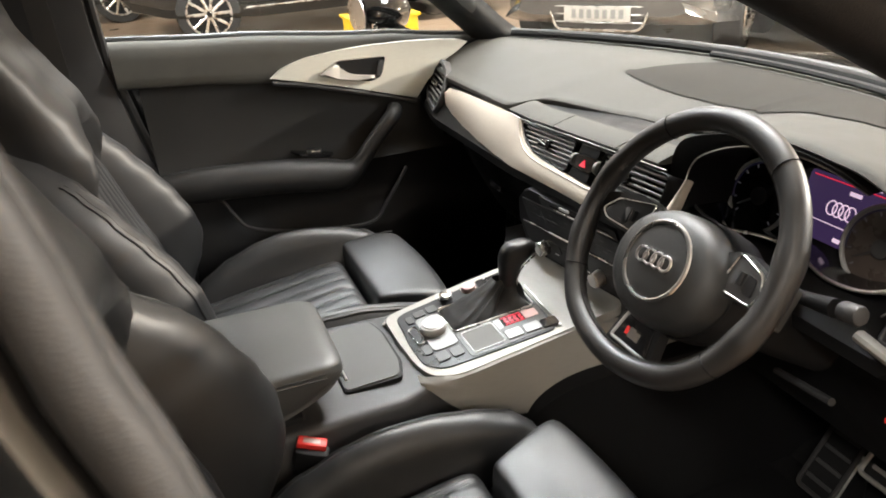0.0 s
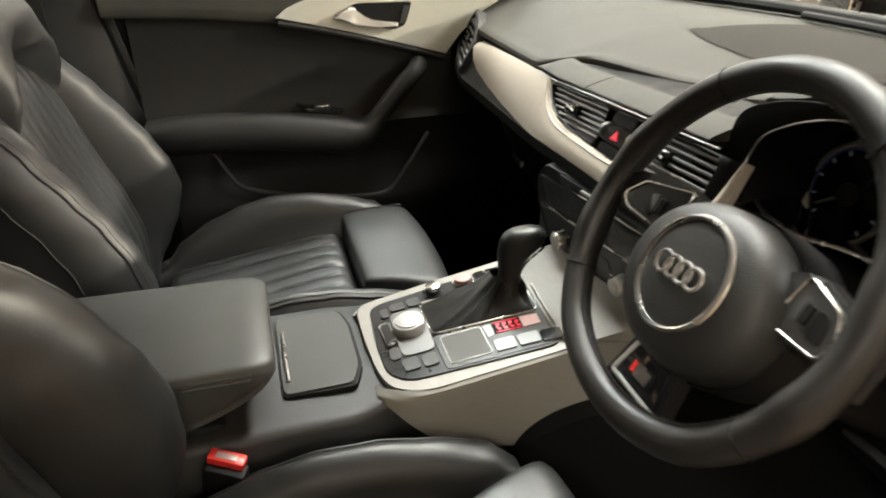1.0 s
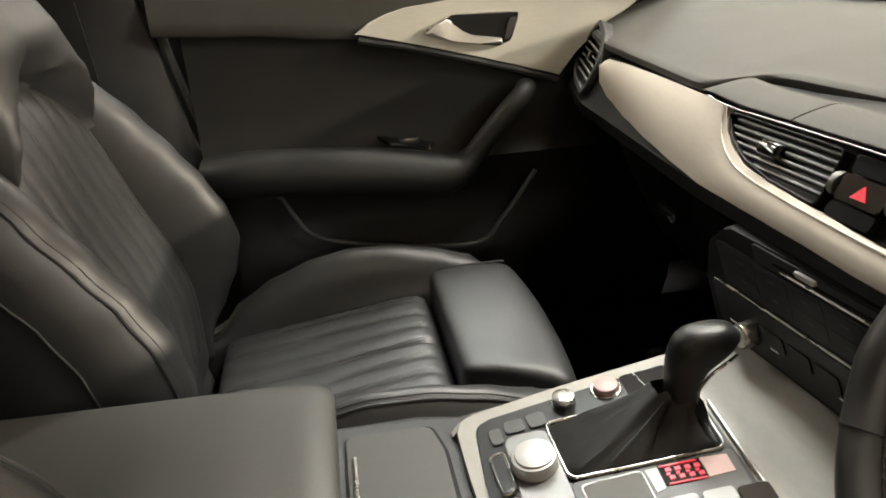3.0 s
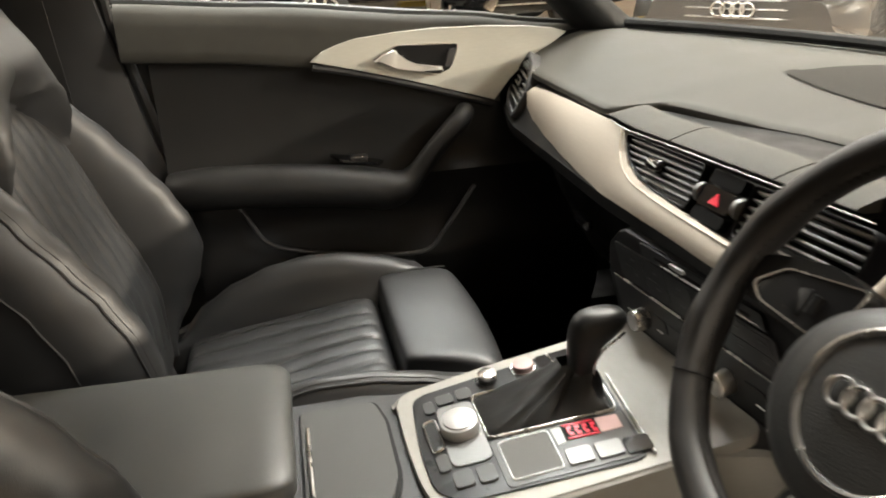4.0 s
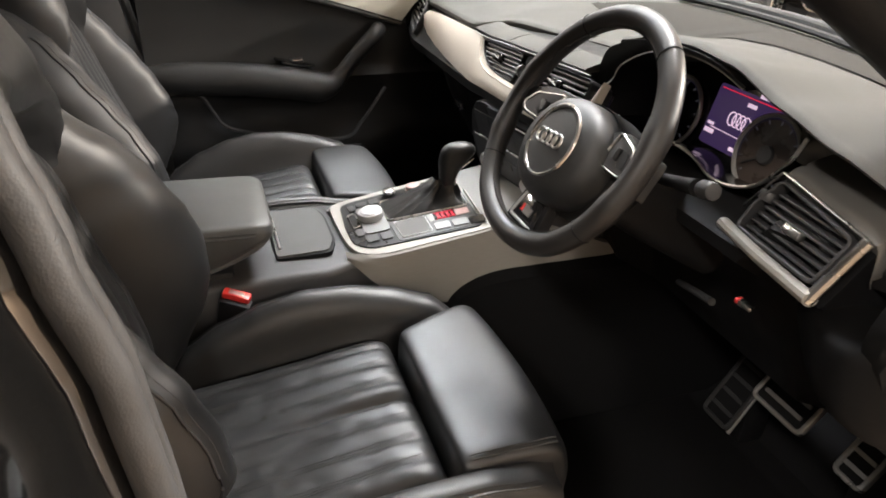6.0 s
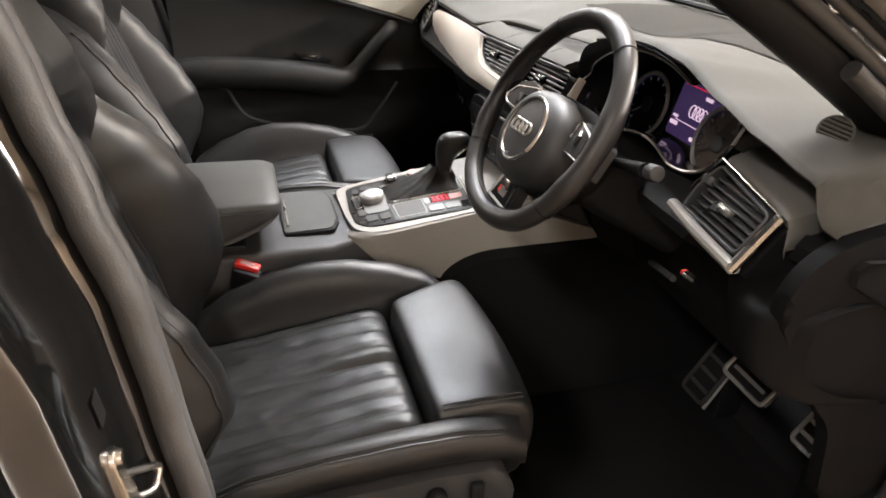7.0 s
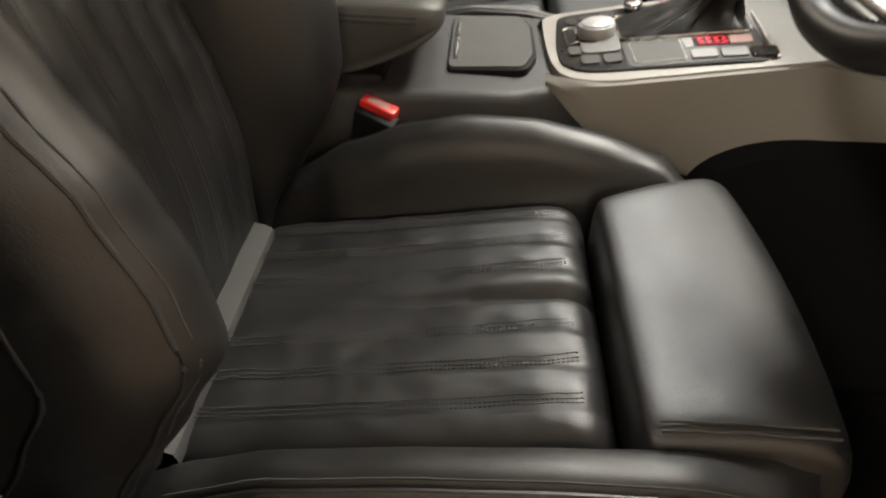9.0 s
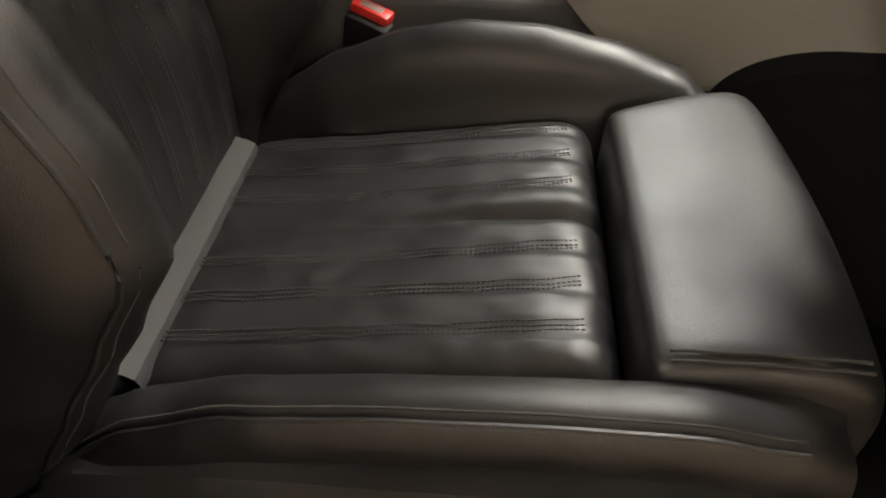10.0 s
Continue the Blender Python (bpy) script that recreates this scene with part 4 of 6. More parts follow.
    v = part("end_vent", plate(bezel, -0.10, -0.012, at_right), DARK, dash, "dark air vent with slats in a chrome frame")
    grille = rounded([(-0.056, -0.026), (0.072, -0.026), (0.080, 0.024), (-0.038, 0.036), (-0.054, 0.0)], 0.006)
    part("vent_well", plate(grille, -0.040, -0.0115, at_right), GLOSS, v)
    part("vent_frame", frame_ring(grille, 0.0045, -0.012, 0.006, at_right), SOFT, v)
    part("chrome_bar", tube([at_right(-0.078, -0.035, 0.004), at_right(0.0, -0.039, 0.006), at_right(0.088, -0.040, 0.006)], 0.0095, 10, up=tuple(en), flat=0.8), SILVER, v, "satin silver bar")
    part("chrome_bar", tube([at_right(0.085, -0.044, 0.006), at_right(0.098, 0.032, 0.005)], 0.006, 8, up=tuple(en)), CHROME, v)
    part("chrome_line", tube([at_right(-0.046, 0.046, 0.004), at_right(0.098, 0.033, 0.005)], 0.0015, 6), CHROME, v)
    part("chrome_line", tube([at_right(-0.070, -0.006, 0.003), at_right(-0.047, 0.045, 0.004)], 0.0015, 6), CHROME, v)
    for k in range(6):
        y = -0.0205 + 0.046 * k / 5
        x0, x1 = -0.052 + 0.45 * max(0, y + 0.005), 0.073 + 0.1 * y
        bm = box(((x0 + x1) / 2, y, -0.006), (x1 - x0, 0.0030, 0.011), 0.0012, 2, pose(0, 0, 0, 16, 0, 0))
        for w in bm.verts:
            w.co = at_right(*w.co)
        part("slat", bm, LOUVRE, v)
    bm = box((0.016, 0.001, 0.004), (0.028, 0.010, 0.010), 0.003)
    for w in bm.verts:
        w.co = at_right(*w.co)
    part("vent_tab", bm, CHROME, v)
    bm = cyl((-0.052, 0.016, -0.004), 0.011, 0.012, (0, 1, 0), 20, 0.002)
    for w in bm.verts:
        w.co = at_right(*w.co)
    part("vent_thumbwheel", bm, SOFT, v)
    # ledge running back from the vent's upper edge under the overhanging skin, lightened as if lit
    rows = []
    for i in range(13):
        t = i / 12
        p = Vector((0.541, 0.158, 0.936)).lerp(Vector((0.694, 0.1235, 0.934)), t)
        r = 0.010 * max(0, t - 0.85) / 0.15
        rows.append([p + Vector((0, 0.004, -0.010)), p, p + Vector((0, 0.0015, 0.004 - r * 0.3)), p + Vector((0, 0.006, 0.0075 - r * 0.6)), p + Vector((-0.002, 0.013, 0.0085 - r * 0.8)),
                     p + Vector((-0.006, 0.035, 0.012 - r)), p + Vector((-0.010, 0.065, 0.016 - r)), p + Vector((-0.014, 0.10, 0.018 - r))])
    rows.append([Vector(q) + Vector((0.003, 0.001, -0.006)) for q in rows[-1]])
    rows.append([Vector(q) + Vector((0.001, 0.001, -0.030)) for q in rows[-1]])
    part("dash_ledge", strip(rows), LEDGE_LIT, dash, "ledge above the vent, lightened as if lit")
    # front lip of the cowl, curling down beside the middle vents
    inner = spline([(0.200, 0.142, 0.898), (0.1945, 0.140, 0.935), (0.203, 0.140, 0.962), (0.222, 0.140, 0.982), (0.263, 0.140, 1.004), (0.304, 0.140, 1.018), (0.36, 0.140, 1.027), (0.42, 0.140, 1.025), (0.47, 0.142, 1.012)], 5)
    outer = spline([(0.184, 0.134, 0.898), (0.176, 0.129, 0.940), (0.178, 0.128, 0.972), (0.196, 0.128, 1.000), (0.25, 0.128, 1.022), (0.30, 0.128, 1.032), (0.36, 0.128, 1.037), (0.42, 0.128, 1.035), (0.48, 0.130, 1.020)], 5)
    lip = [[Vector(q) + Vector((0, 0.03, 0.004)), Vector(q), Vector(q).lerp(Vector(p), 0.4) + Vector((0, -0.004, 0)), Vector(q).lerp(Vector(p), 0.8) + Vector((0, -0.003, 0)), Vector(p), Vector(p) + Vector((0, 0.006, 0.001))] for p, q in zip(inner, outer)]
    part("cowl_lip", strip(lip), DARK, dash, "rounded black edge of the cowl")
    part("cowl_line", tube(spline([face(0.240, 0.924, 0.003), (0.2025, 0.137, 0.957), (0.212, 0.136, 0.972), (0.226, 0.136, 0.985), (0.263, 0.136, 1.005), (0.304, 0.136, 1.019), (0.36, 0.136, 1.028), (0.42, 0.136, 1.026), (0.47, 0.138, 1.013)], 5), 0.0012, 6), SATIN, dash, "thin bright line round the cluster's opening")
    part("cowl_lining", strip([[Vector(p) + Vector((0, 0.006, 0.001)), Vector(p) + Vector((0.004, 0.05, 0.0)), Vector(p) + Vector((0.012, 0.085, -0.004))] for p in inner]), DARK, dash)
    # loudspeaker grille at the end
    axis = Vector((0.52, -0.52, 0.68)).normalized()
    along = (Vector((0.80, 0.55, -0.20)) - axis * Vector((0.80, 0.55, -0.20)).dot(axis)).normalized()
    across = axis.cross(along)
    mid = Vector((0.630, 0.217, 0.999))
    g = part("tweeter_grille", cyl(tuple(mid), 0.0180, 0.016, tuple(axis), 28, 0.002), DEEP, dash, "round slotted loudspeaker grille")
    for k in range(6):
        q = (k - 2.5) * 0.0054
        h = math.sqrt(0.0170 ** 2 - q * q)
        part("slat", tube([mid + across * q - along * h + axis * 0.0085, mid + across * q + along * h + axis * 0.0085], 0.0017, 6, up=tuple(axis)), DASH, g)
    part("grille_rim", tube([mid + (across * math.cos(w) + along * math.sin(w)) * 0.0180 + axis * 0.0075 for w in [2 * math.pi * k / 36 for k in range(36)]], 0.0016, 6, True, up=tuple(axis)), DASH, g)
    for x in (-0.648, -0.628, -0.606):
        part("airbag_mark", box((x, 0.389 + 0.3 * (x + 0.63), 0.9912), (0.012, 0.006, 0.003), 0.0008), SOFT, dash)
    return dash


dashboard()


# ---------------------------------------------------------------- instruments
def instruments():
    """Cluster in its hooded well before the driver."""
    ic = thing("instrument_cluster", (0.34, 0.19, 0.87), "lit instrument cluster with two dials and a purple screen", "instrument cluster")
    o, ex = Vector((0.350, 0.226, 0.925)), Vector((1, 0, 0))
    ey = Vector((0, 0.28, 0.96)).normalized()
    en = Vector((0, -0.96, 0.28)).normalized()

    def at(u, v, d):
        return o + ex * u + ey * v + en * d
    out = rounded([(-0.19, -0.01), (-0.16, 0.05), (-0.06, 0.075), (0.06, 0.075), (0.16, 0.055), (0.185, 0.0), (0.165, -0.05), (0.10, -0.062), (0.0, -0.035), (-0.10, -0.062), (-0.165, -0.05)], 0.02)
    part("cluster_face", plate(out, -0.02, 0.0, at, 0.002), GLOSS, ic, "glossy black face")
    ring = [(0.155, 0.165, 0.955), (0.175, 0.158, 0.915), (0.215, 0.156, 0.893), (0.265, 0.157, 0.890), (0.320, 0.160, 0.900), (0.352, 0.161, 0.903), (0.385, 0.160, 0.899), (0.425, 0.157, 0.889), (0.470, 0.156, 0.895), (0.508, 0.157, 0.915), (0.535, 0.162, 0.95), (0.545, 0.168, 0.98)]
    part("chrome_lip", tube(spline(ring, 4), 0.0024, 8, up=tuple(en)), CHROME, ic)
    part("lip_shelf", strip([[Vector(p), Vector((p[0] * 0.85 + 0.35 * 0.15, 0.222, p[2] - 0.012))] for p in spline(ring, 4)]), GLOSS, ic)
    for cx in (-0.098, 0.092):
        d = part("dial", plate([(cx + 0.050 * math.cos(a), -0.008 + 0.050 * math.sin(a)) for a in [2 * math.pi * k / 40 for k in range(40)]], 0.0, 0.004, at, 0.001), GLOSS if cx < 0 else DIAL, ic, "round black dial" if cx < 0 else "round dial with a brown reflection painted in")
        part("dial_rim", tube([at(cx + 0.050 * math.cos(a), -0.008 + 0.050 * math.sin(a), 0.006) for a in [2 * math.pi * k / 48 for k in range(48)]], 0.0030, 8, True, up=tuple(en)), SATIN, d)
        part("glow_ring", tube([at(cx + 0.046 * math.cos(a), -0.008 + 0.046 * math.sin(a), 0.005) for a in [math.pi * (-0.1 + 1.2 * k / 30) for k in range(31)]], 0.0012, 6, up=tuple(en)), BLUE_GLOW, d)
        for k in range(11):
            a = math.radians(225 - 27 * k)
            part("tick", plate([(cx + r * math.cos(a) - q * math.sin(a), -0.008 + r * math.sin(a) + q * math.cos(a)) for r, q in ((0.039, -0.0008), (0.044, -0.0008), (0.044, 0.0008), (0.039, 0.0008))], 0.004, 0.005, at), DIM_GLOW, d)
        a = math.radians(215)
        part("needle", plate([(cx + r * math.cos(a) - q * math.sin(a), -0.008 + r * math.sin(a) + q * math.cos(a)) for r, q in ((0.008, -0.002), (0.038, -0.0006), (0.038, 0.0006), (0.008, 0.002))], 0.005, 0.007, at), SATIN if cx < 0 else RUBBER, d)
        part("dial_hub", plate([(cx + 0.012 * math.cos(q), -0.008 + 0.012 * math.sin(q)) for q in [2 * math.pi * k / 20 for k in range(20)]], 0.004, 0.010, at, 0.002), SOFT, d)
    sc = part("screen", plate(rounded([(-0.034, -0.030), (0.044, -0.030), (0.088, 0.052), (-0.036, 0.052)], 0.006), 0.0, 0.002, at), PURPLE_GLOW, ic, "purple glowing display")
    part("red_line", plate([(-0.030, 0.0462), (0.083, 0.0462), (0.083, 0.0476), (-0.030, 0.0476)], 0.002, 0.003, at), RED_GLOW, sc)
    for k in range(4):
        cx = 0.010 + 0.009 * k
        part("display_ring", tube([at(cx + 0.007 * math.cos(a), 0.014 + 0.009 * math.sin(a), 0.003) for a in [2 * math.pi * j / 20 for j in range(20)]], 0.0009, 6, True, up=tuple(en)), PINK_GLOW, sc)
    for u, v, w, h in ((0.052, 0.0535, 0.024, 0.005), (0.034, 0.038, 0.016, 0.005), (-0.022, -0.012, 0.018, 0.006), (-0.024, -0.002, 0.012, 0.004), (0.032, -0.022, 0.010, 0.005), (0.008, -0.006, 0.06, 0.001)):
        part("display_bar", plate([(u - w / 2, v - h / 2), (u + w / 2, v - h / 2), (u + w / 2, v + h / 2), (u - w / 2, v + h / 2)], 0.002, 0.003, at), PINK_GLOW, sc)
    # dark well round the cluster
    rings = []
    for t in (0, 0.5, 1):
        rings.append([at(u * (1 + 0.06 * t), v * (1 + 0.12 * t), -0.004 + 0.070 * t * (1 if v > 0 else 0.2)) for u, v in out])
    part("cluster_well", loft(rings, True, False), DARK, ic)
    return ic


instruments()

# ---------------------------------------------------------------- steering wheel
def steering_wheel():
    th = radians(31)
    n, a, b = Vector((0, -math.cos(th), math.sin(th))), Vector((1, 0, 0)), Vector((0, math.sin(th), math.cos(th)))
    c = Vector((0.363, -0.010, 0.918))
    sw = thing("steering_wheel", tuple(c), "black leather flat-bottomed steering wheel with silver accents", "steering wheel")

    def at(u, v, d):
        return c + a * u + b * v + n * d

    def rim(q):
        u, v = 0.1545 * math.sin(q) - 0.0195, 0.1545 * math.cos(q) + 0.0185
        if v < -0.104:
            v = -0.104 - (-v - 0.104) * 0.80
        return u, v
    pts = [at(*rim(2 * math.pi * k / 96), 0.004) for k in range(96)]
    rr = []
    for k in range(96):
        q = 2 * math.pi * k / 96
        bump = 0.0020 * (math.exp(-((abs((q % math.pi) - math.pi / 2) - 0.30) / 0.12) ** 2))
        rr.append(0.0146 + bump)
    part("rim", tube(pts, rr, 18, True, up=tuple(n)), RIM_SKIN, sw, "worn smooth leather rim")
    for q0 in (0.62, -0.62, 2.15, -2.15):
        u, v = rim(q0)
        t = Vector(rim(q0 + 0.01)) - Vector(rim(q0 - 0.01))
        t.normalize()
        m = at(u, v, 0.004)
        rad = (m - c).normalized()
        part("rim_seam", tube([m + (rad * math.cos(w) + n * math.sin(w)) * 0.0150 for w in [2 * math.pi * k / 20 for k in range(20)]], 0.0008, 5, True), DARK, sw)
    # stitching round the inside of the rim
    st = B()
    for k in range(300):
        q = 2 * math.pi * k / 300
        u, v = rim(q)
        w = Vector((-0.0155 - u, 0.02 - v)).normalized() * 0.0143
        s = 1 if k % 2 else -1
        merge(st, box(tuple(at(u + w.x, v + w.y, 0.0085)), (0.0012, 0.0012, 0.0042), 0, 1, pose(0, 0, 0, 20 * s, 30 * s, 0)))
    tagged(part("rim_stitching", st, THREAD, sw, "zigzag stitching inside the rim", smooth=False), kind="stuff")
    # airbag cover
    out = [(0.082 * abs(math.cos(w)) ** 0.92 * (1 if math.cos(w) > 0 else -1), -0.004 + 0.068 * math.sin(w)) for w in [2 * math.pi * k / 56 for k in range(56)]]
    rings = []
    for s, d in ((1.0, -0.045), (1.02, -0.010), (1.0, 0.008), (0.93, 0.021), (0.80, 0.028), (0.55, 0.032), (0.25, 0.0335), (0.02, 0.034)):
        rings.append([at(u * s, v * s - 0.002, d) for u, v in out])
    hub = part("airbag_cover", loft(rings), HUB_SKIN, sw, "domed black cover")
    part("hub_shroud", loft([[at(u * k, v * k - 0.002, d) for u, v in out] for k, d in ((1.05, -0.05), (1.06, -0.014), (1.05, -0.008), (1.035, -0.010), (1.02, -0.03))], True, False), DARK, sw, "dark collar round the cover")
    ring = [at(0.046 * math.cos(w), 0.046 * math.sin(w) - 0.001, 0.0315) for w in [2 * math.pi * k / 48 for k in range(48)]]
    part("badge_ring", tube(ring, 0.0028, 8, True, up=tuple(n)), CHROME, hub, "satin silver ring")
    rot = math.radians(4)
    for k in range(4):
        u0 = (-1.5 + k) * 0.0125
        pts = [at((u0 + 0.0085 * math.cos(w)) * math.cos(rot) - 0.0085 * math.sin(w) * math.sin(rot), (u0 + 0.0085 * math.cos(w)) * math.sin(rot) + 0.0085 * math.sin(w) * math.cos(rot), 0.0365) for w in [2 * math.pi * j / 24 for j in range(24)]]
        part("badge_hoop", tube(pts, 0.0017, 8, True, up=tuple(n)), CHROME, hub, "chrome hoop")
    # side spokes with switch pads
    for s in (-1, 1):
        if s > 0:
            sp = rounded([(0.05, 0.040), (0.078, 0.054), (0.118, 0.044), (0.143, 0.046), (0.143, -0.006), (0.130, 0.002), (0.110, 0.004), (0.06, 0.000)], 0.008)
            tr = rounded([(0.071, 0.008), (0.078, 0.049), (0.112, 0.039), (0.120, 0.022), (0.116, 0.007)], 0.005)
        else:
            sp = rounded([(-0.05, 0.050), (-0.10, 0.056), (-0.150, 0.042), (-0.170, 0.030), (-0.160, 0.006), (-0.10, 0.004), (-0.05, 0.000)], 0.008)
            tr = rounded([(-0.148, 0.018), (-0.128, 0.038), (-0.064, 0.052), (-0.068, 0.010), (-0.135, 0.010)], 0.005)
        spoke = part("spoke", plate(sp, -0.018, 0.003, at, 0.006), HUB_SKIN if s > 0 else PANEL, sw)
        part("switch_bezel", frame_ring(tr, 0.0018 if s > 0 else 0.0010, 0.002, 0.0085, at), CHROME, spoke, "satin silver frame")
        part("switch_pad", plate(tr, 0.002, 0.007, at, 0.002), PANEL if s < 0 else PAD_GREY, spoke, "glossy switch pad")
        part("scroll_wheel", tube([at(s * 0.092, 0.020, 0.0075), at(s * 0.092, 0.034, 0.0075)], 0.0042, 10), PANEL, spoke)
        part("switch_button", plate(rounded([(s * 0.099, 0.014), (s * 0.113, 0.014), (s * 0.110, 0.033), (s * 0.099, 0.036)], 0.003), 0.006, 0.0082, at, 0.001), PANEL, spoke)
    # lower spoke with its badge
    sp = rounded([(-0.030, -0.060), (0.030, -0.060), (0.040, -0.120), (-0.042, -0.120)], 0.006)
    low = part("lower_spoke", plate(sp, -0.014, 0.002, at, 0.003), DARK, sw)
    pl = rounded([(-0.024, -0.074), (0.024, -0.074), (0.032, -0.108), (-0.032, -0.108)], 0.003)
    part("spoke_frame", tube([at(u, v, 0.004) for u, v in rounded([(-0.023, -0.072), (-0.032, -0.109), (0.034, -0.109), (0.034, -0.1088)], 0.004)[:-2]], 0.0022, 8, up=tuple(n)), SATIN, low, "satin silver edging")
    part("spoke_plate", plate(pl, 0.0, 0.004, at, 0.001), GLOSS, low)
    part("badge_bar", plate([(-0.014, -0.097), (-0.009, -0.097), (-0.009, -0.087), (-0.014, -0.087)], 0.004, 0.0055, at), RED, low, "small red bar")
    part("badge_bar", plate([(-0.008, -0.098), (0.010, -0.098), (0.010, -0.086), (-0.008, -0.086)], 0.004, 0.0055, at), CHROME, low)
    # back of the hub, column shroud and stalks
    part("hub_back", cyl(tuple(at(0, 0, -0.055)), 0.062, 0.07, tuple(n), 32, 0.01), DARK, sw)
    rings = []
    for d, w, h in ((-0.085, 0.050, 0.042), (-0.13, 0.056, 0.045), (-0.20, 0.060, 0.045), (-0.27, 0.06, 0.045)):
        rings.append([at(u, v - 0.01, d) for u, v in rounded([(-w, h), (w, h), (w, -h), (-w, -h)], 0.03)])
    part("column_shroud", loft(rings), DARK, sw, "black plastic column shroud")
    for tip, mat in (((0.535, 0.062, 0.928), SOFT), ((0.205, 0.072, 0.912), DARK)):
        root = Vector((0.363 + 0.055 * (1 if tip[0] > 0.363 else -1), 0.080, 0.895))
        st = part("stalk", tube([root, root.lerp(Vector(tip), 0.5), root.lerp(Vector(tip), 0.82)], [0.007, 0.008, 0.010], 12), DARK, sw, "column stalk")
        part("stalk_tip", cyl(tip, 0.0105, 0.026, tuple(Vector(tip) - root), 20, 0.004), mat, st, "grey end of the stalk")
    return sw


steering_wheel()


# ---------------------------------------------------------------- middle of the dashboard and console
def stack_at(u, v, d):
    """Face of the centre stack, turned a little to the driver: across, up, out."""
    x, w = 0.284 + 0.938 * u - 0.334 * v, 0.226 + 0.731 * v
    y = 0.066 + 0.12 * (0.83 - w) + 0.09 * x
    return Vector((x + d * 0.09, y - d * 0.985, w + 0.05 * (x + 0.1) - d * 0.12))


def con_at(u, v, d):
    """Top of the console: across, along, up."""
    return Vector((u, v, 0.664 + 0.14 * (v + 0.235) + d))


def centre_stack():
    st = thing("centre_stack", (0, 0.12, 0.66), "black centre stack with chrome lines and silver knobs", "control panel")
    out = stack_at(0, 0, 1) - stack_at(0, 0, 0)

    def slab(name, u0, u1, v0, v1, d0, d1, mat, r=0.003, bev=0.0006, label=""):
        return part(name, plate(rounded([(u0, v0), (u1, v0), (u1, v1), (u0, v1)], r), d0, d1, stack_at, bev), mat, st, label)
    part("stack_body", plate(rounded([(-0.205, 0.665), (0.17, 0.665), (0.175, 0.838), (-0.130, 0.838), (-0.175, 0.80), (-0.20, 0.74)], 0.008), -0.18, 0.0, stack_at, 0.004), DARK, st)
    slab("disc_panel", -0.085, 0.13, 0.814, 0.836, 0.0, 0.003, STACK, 0.004, 0.001)
    slab("disc_slot", -0.055, 0.11, 0.822, 0.826, 0.003, 0.0036, DEEP, 0.002, 0)
    slab("slot_tab", -0.018, 0.008, 0.828, 0.834, 0.003, 0.007, SATIN, 0.002, 0.001, "small silver tab")
    part("slot_line", tube([stack_at(-0.045, 0.818, 0.0035), stack_at(0.12, 0.818, 0.0035)], 0.0010, 6), CHROME, st)
    slab("upper_panel", -0.155, 0.14, 0.755, 0.811, 0.0, 0.003, STACK, 0.005, 0.0015)
    for v in (0.796, 0.772):
        for u in (-0.115, -0.066, -0.017, 0.032, 0.081, 0.118):
            slab("stack_button", u - 0.022, u + 0.022 if u < 0.1 else u + 0.014, v - 0.010, v + 0.010, 0.002, 0.0034, STACK, 0.002)
            slab("button_mark", u - 0.005, u + 0.005, v - 0.001, v + 0.0015, 0.0034, 0.0037, SOFT, 0.0005, 0)
    part("chrome_line", tube([stack_at(-0.175, 0.750, 0.004), stack_at(0.15, 0.750, 0.004)], 0.0013, 6), CHROME, st)
    slab("lower_panel", -0.185, 0.155, 0.674, 0.744, 0.0, 0.003, STACK, 0.005, 0.0015)
    for u, v in ((-0.124, 0.7015), (0.037, 0.7010)):
        k = part("climate_knob", cyl(tuple(stack_at(u, v, 0.010)), 0.0135, 0.020, tuple(out), 32, 0.002), CHROME, st, "silver climate knob")
        part("knob_cap", cyl(tuple(stack_at(u, v, 0.0205)), 0.0110, 0.003, tuple(out), 28, 0.001), SATIN, k)
    for u in (-0.088, -0.050, -0.012, 0.085, 0.122):
        slab("climate_button", u - 0.016, u + 0.016, 0.702, 0.722, 0.002, 0.0045, STACK, 0.003)
    for u in (-0.160, -0.092, 0.004, 0.085):
        slab("button_mark", u - 0.006, u + 0.006, 0.6955, 0.6975, 0.003, 0.0036, WHITE, 0.0005, 0)


centre_stack()


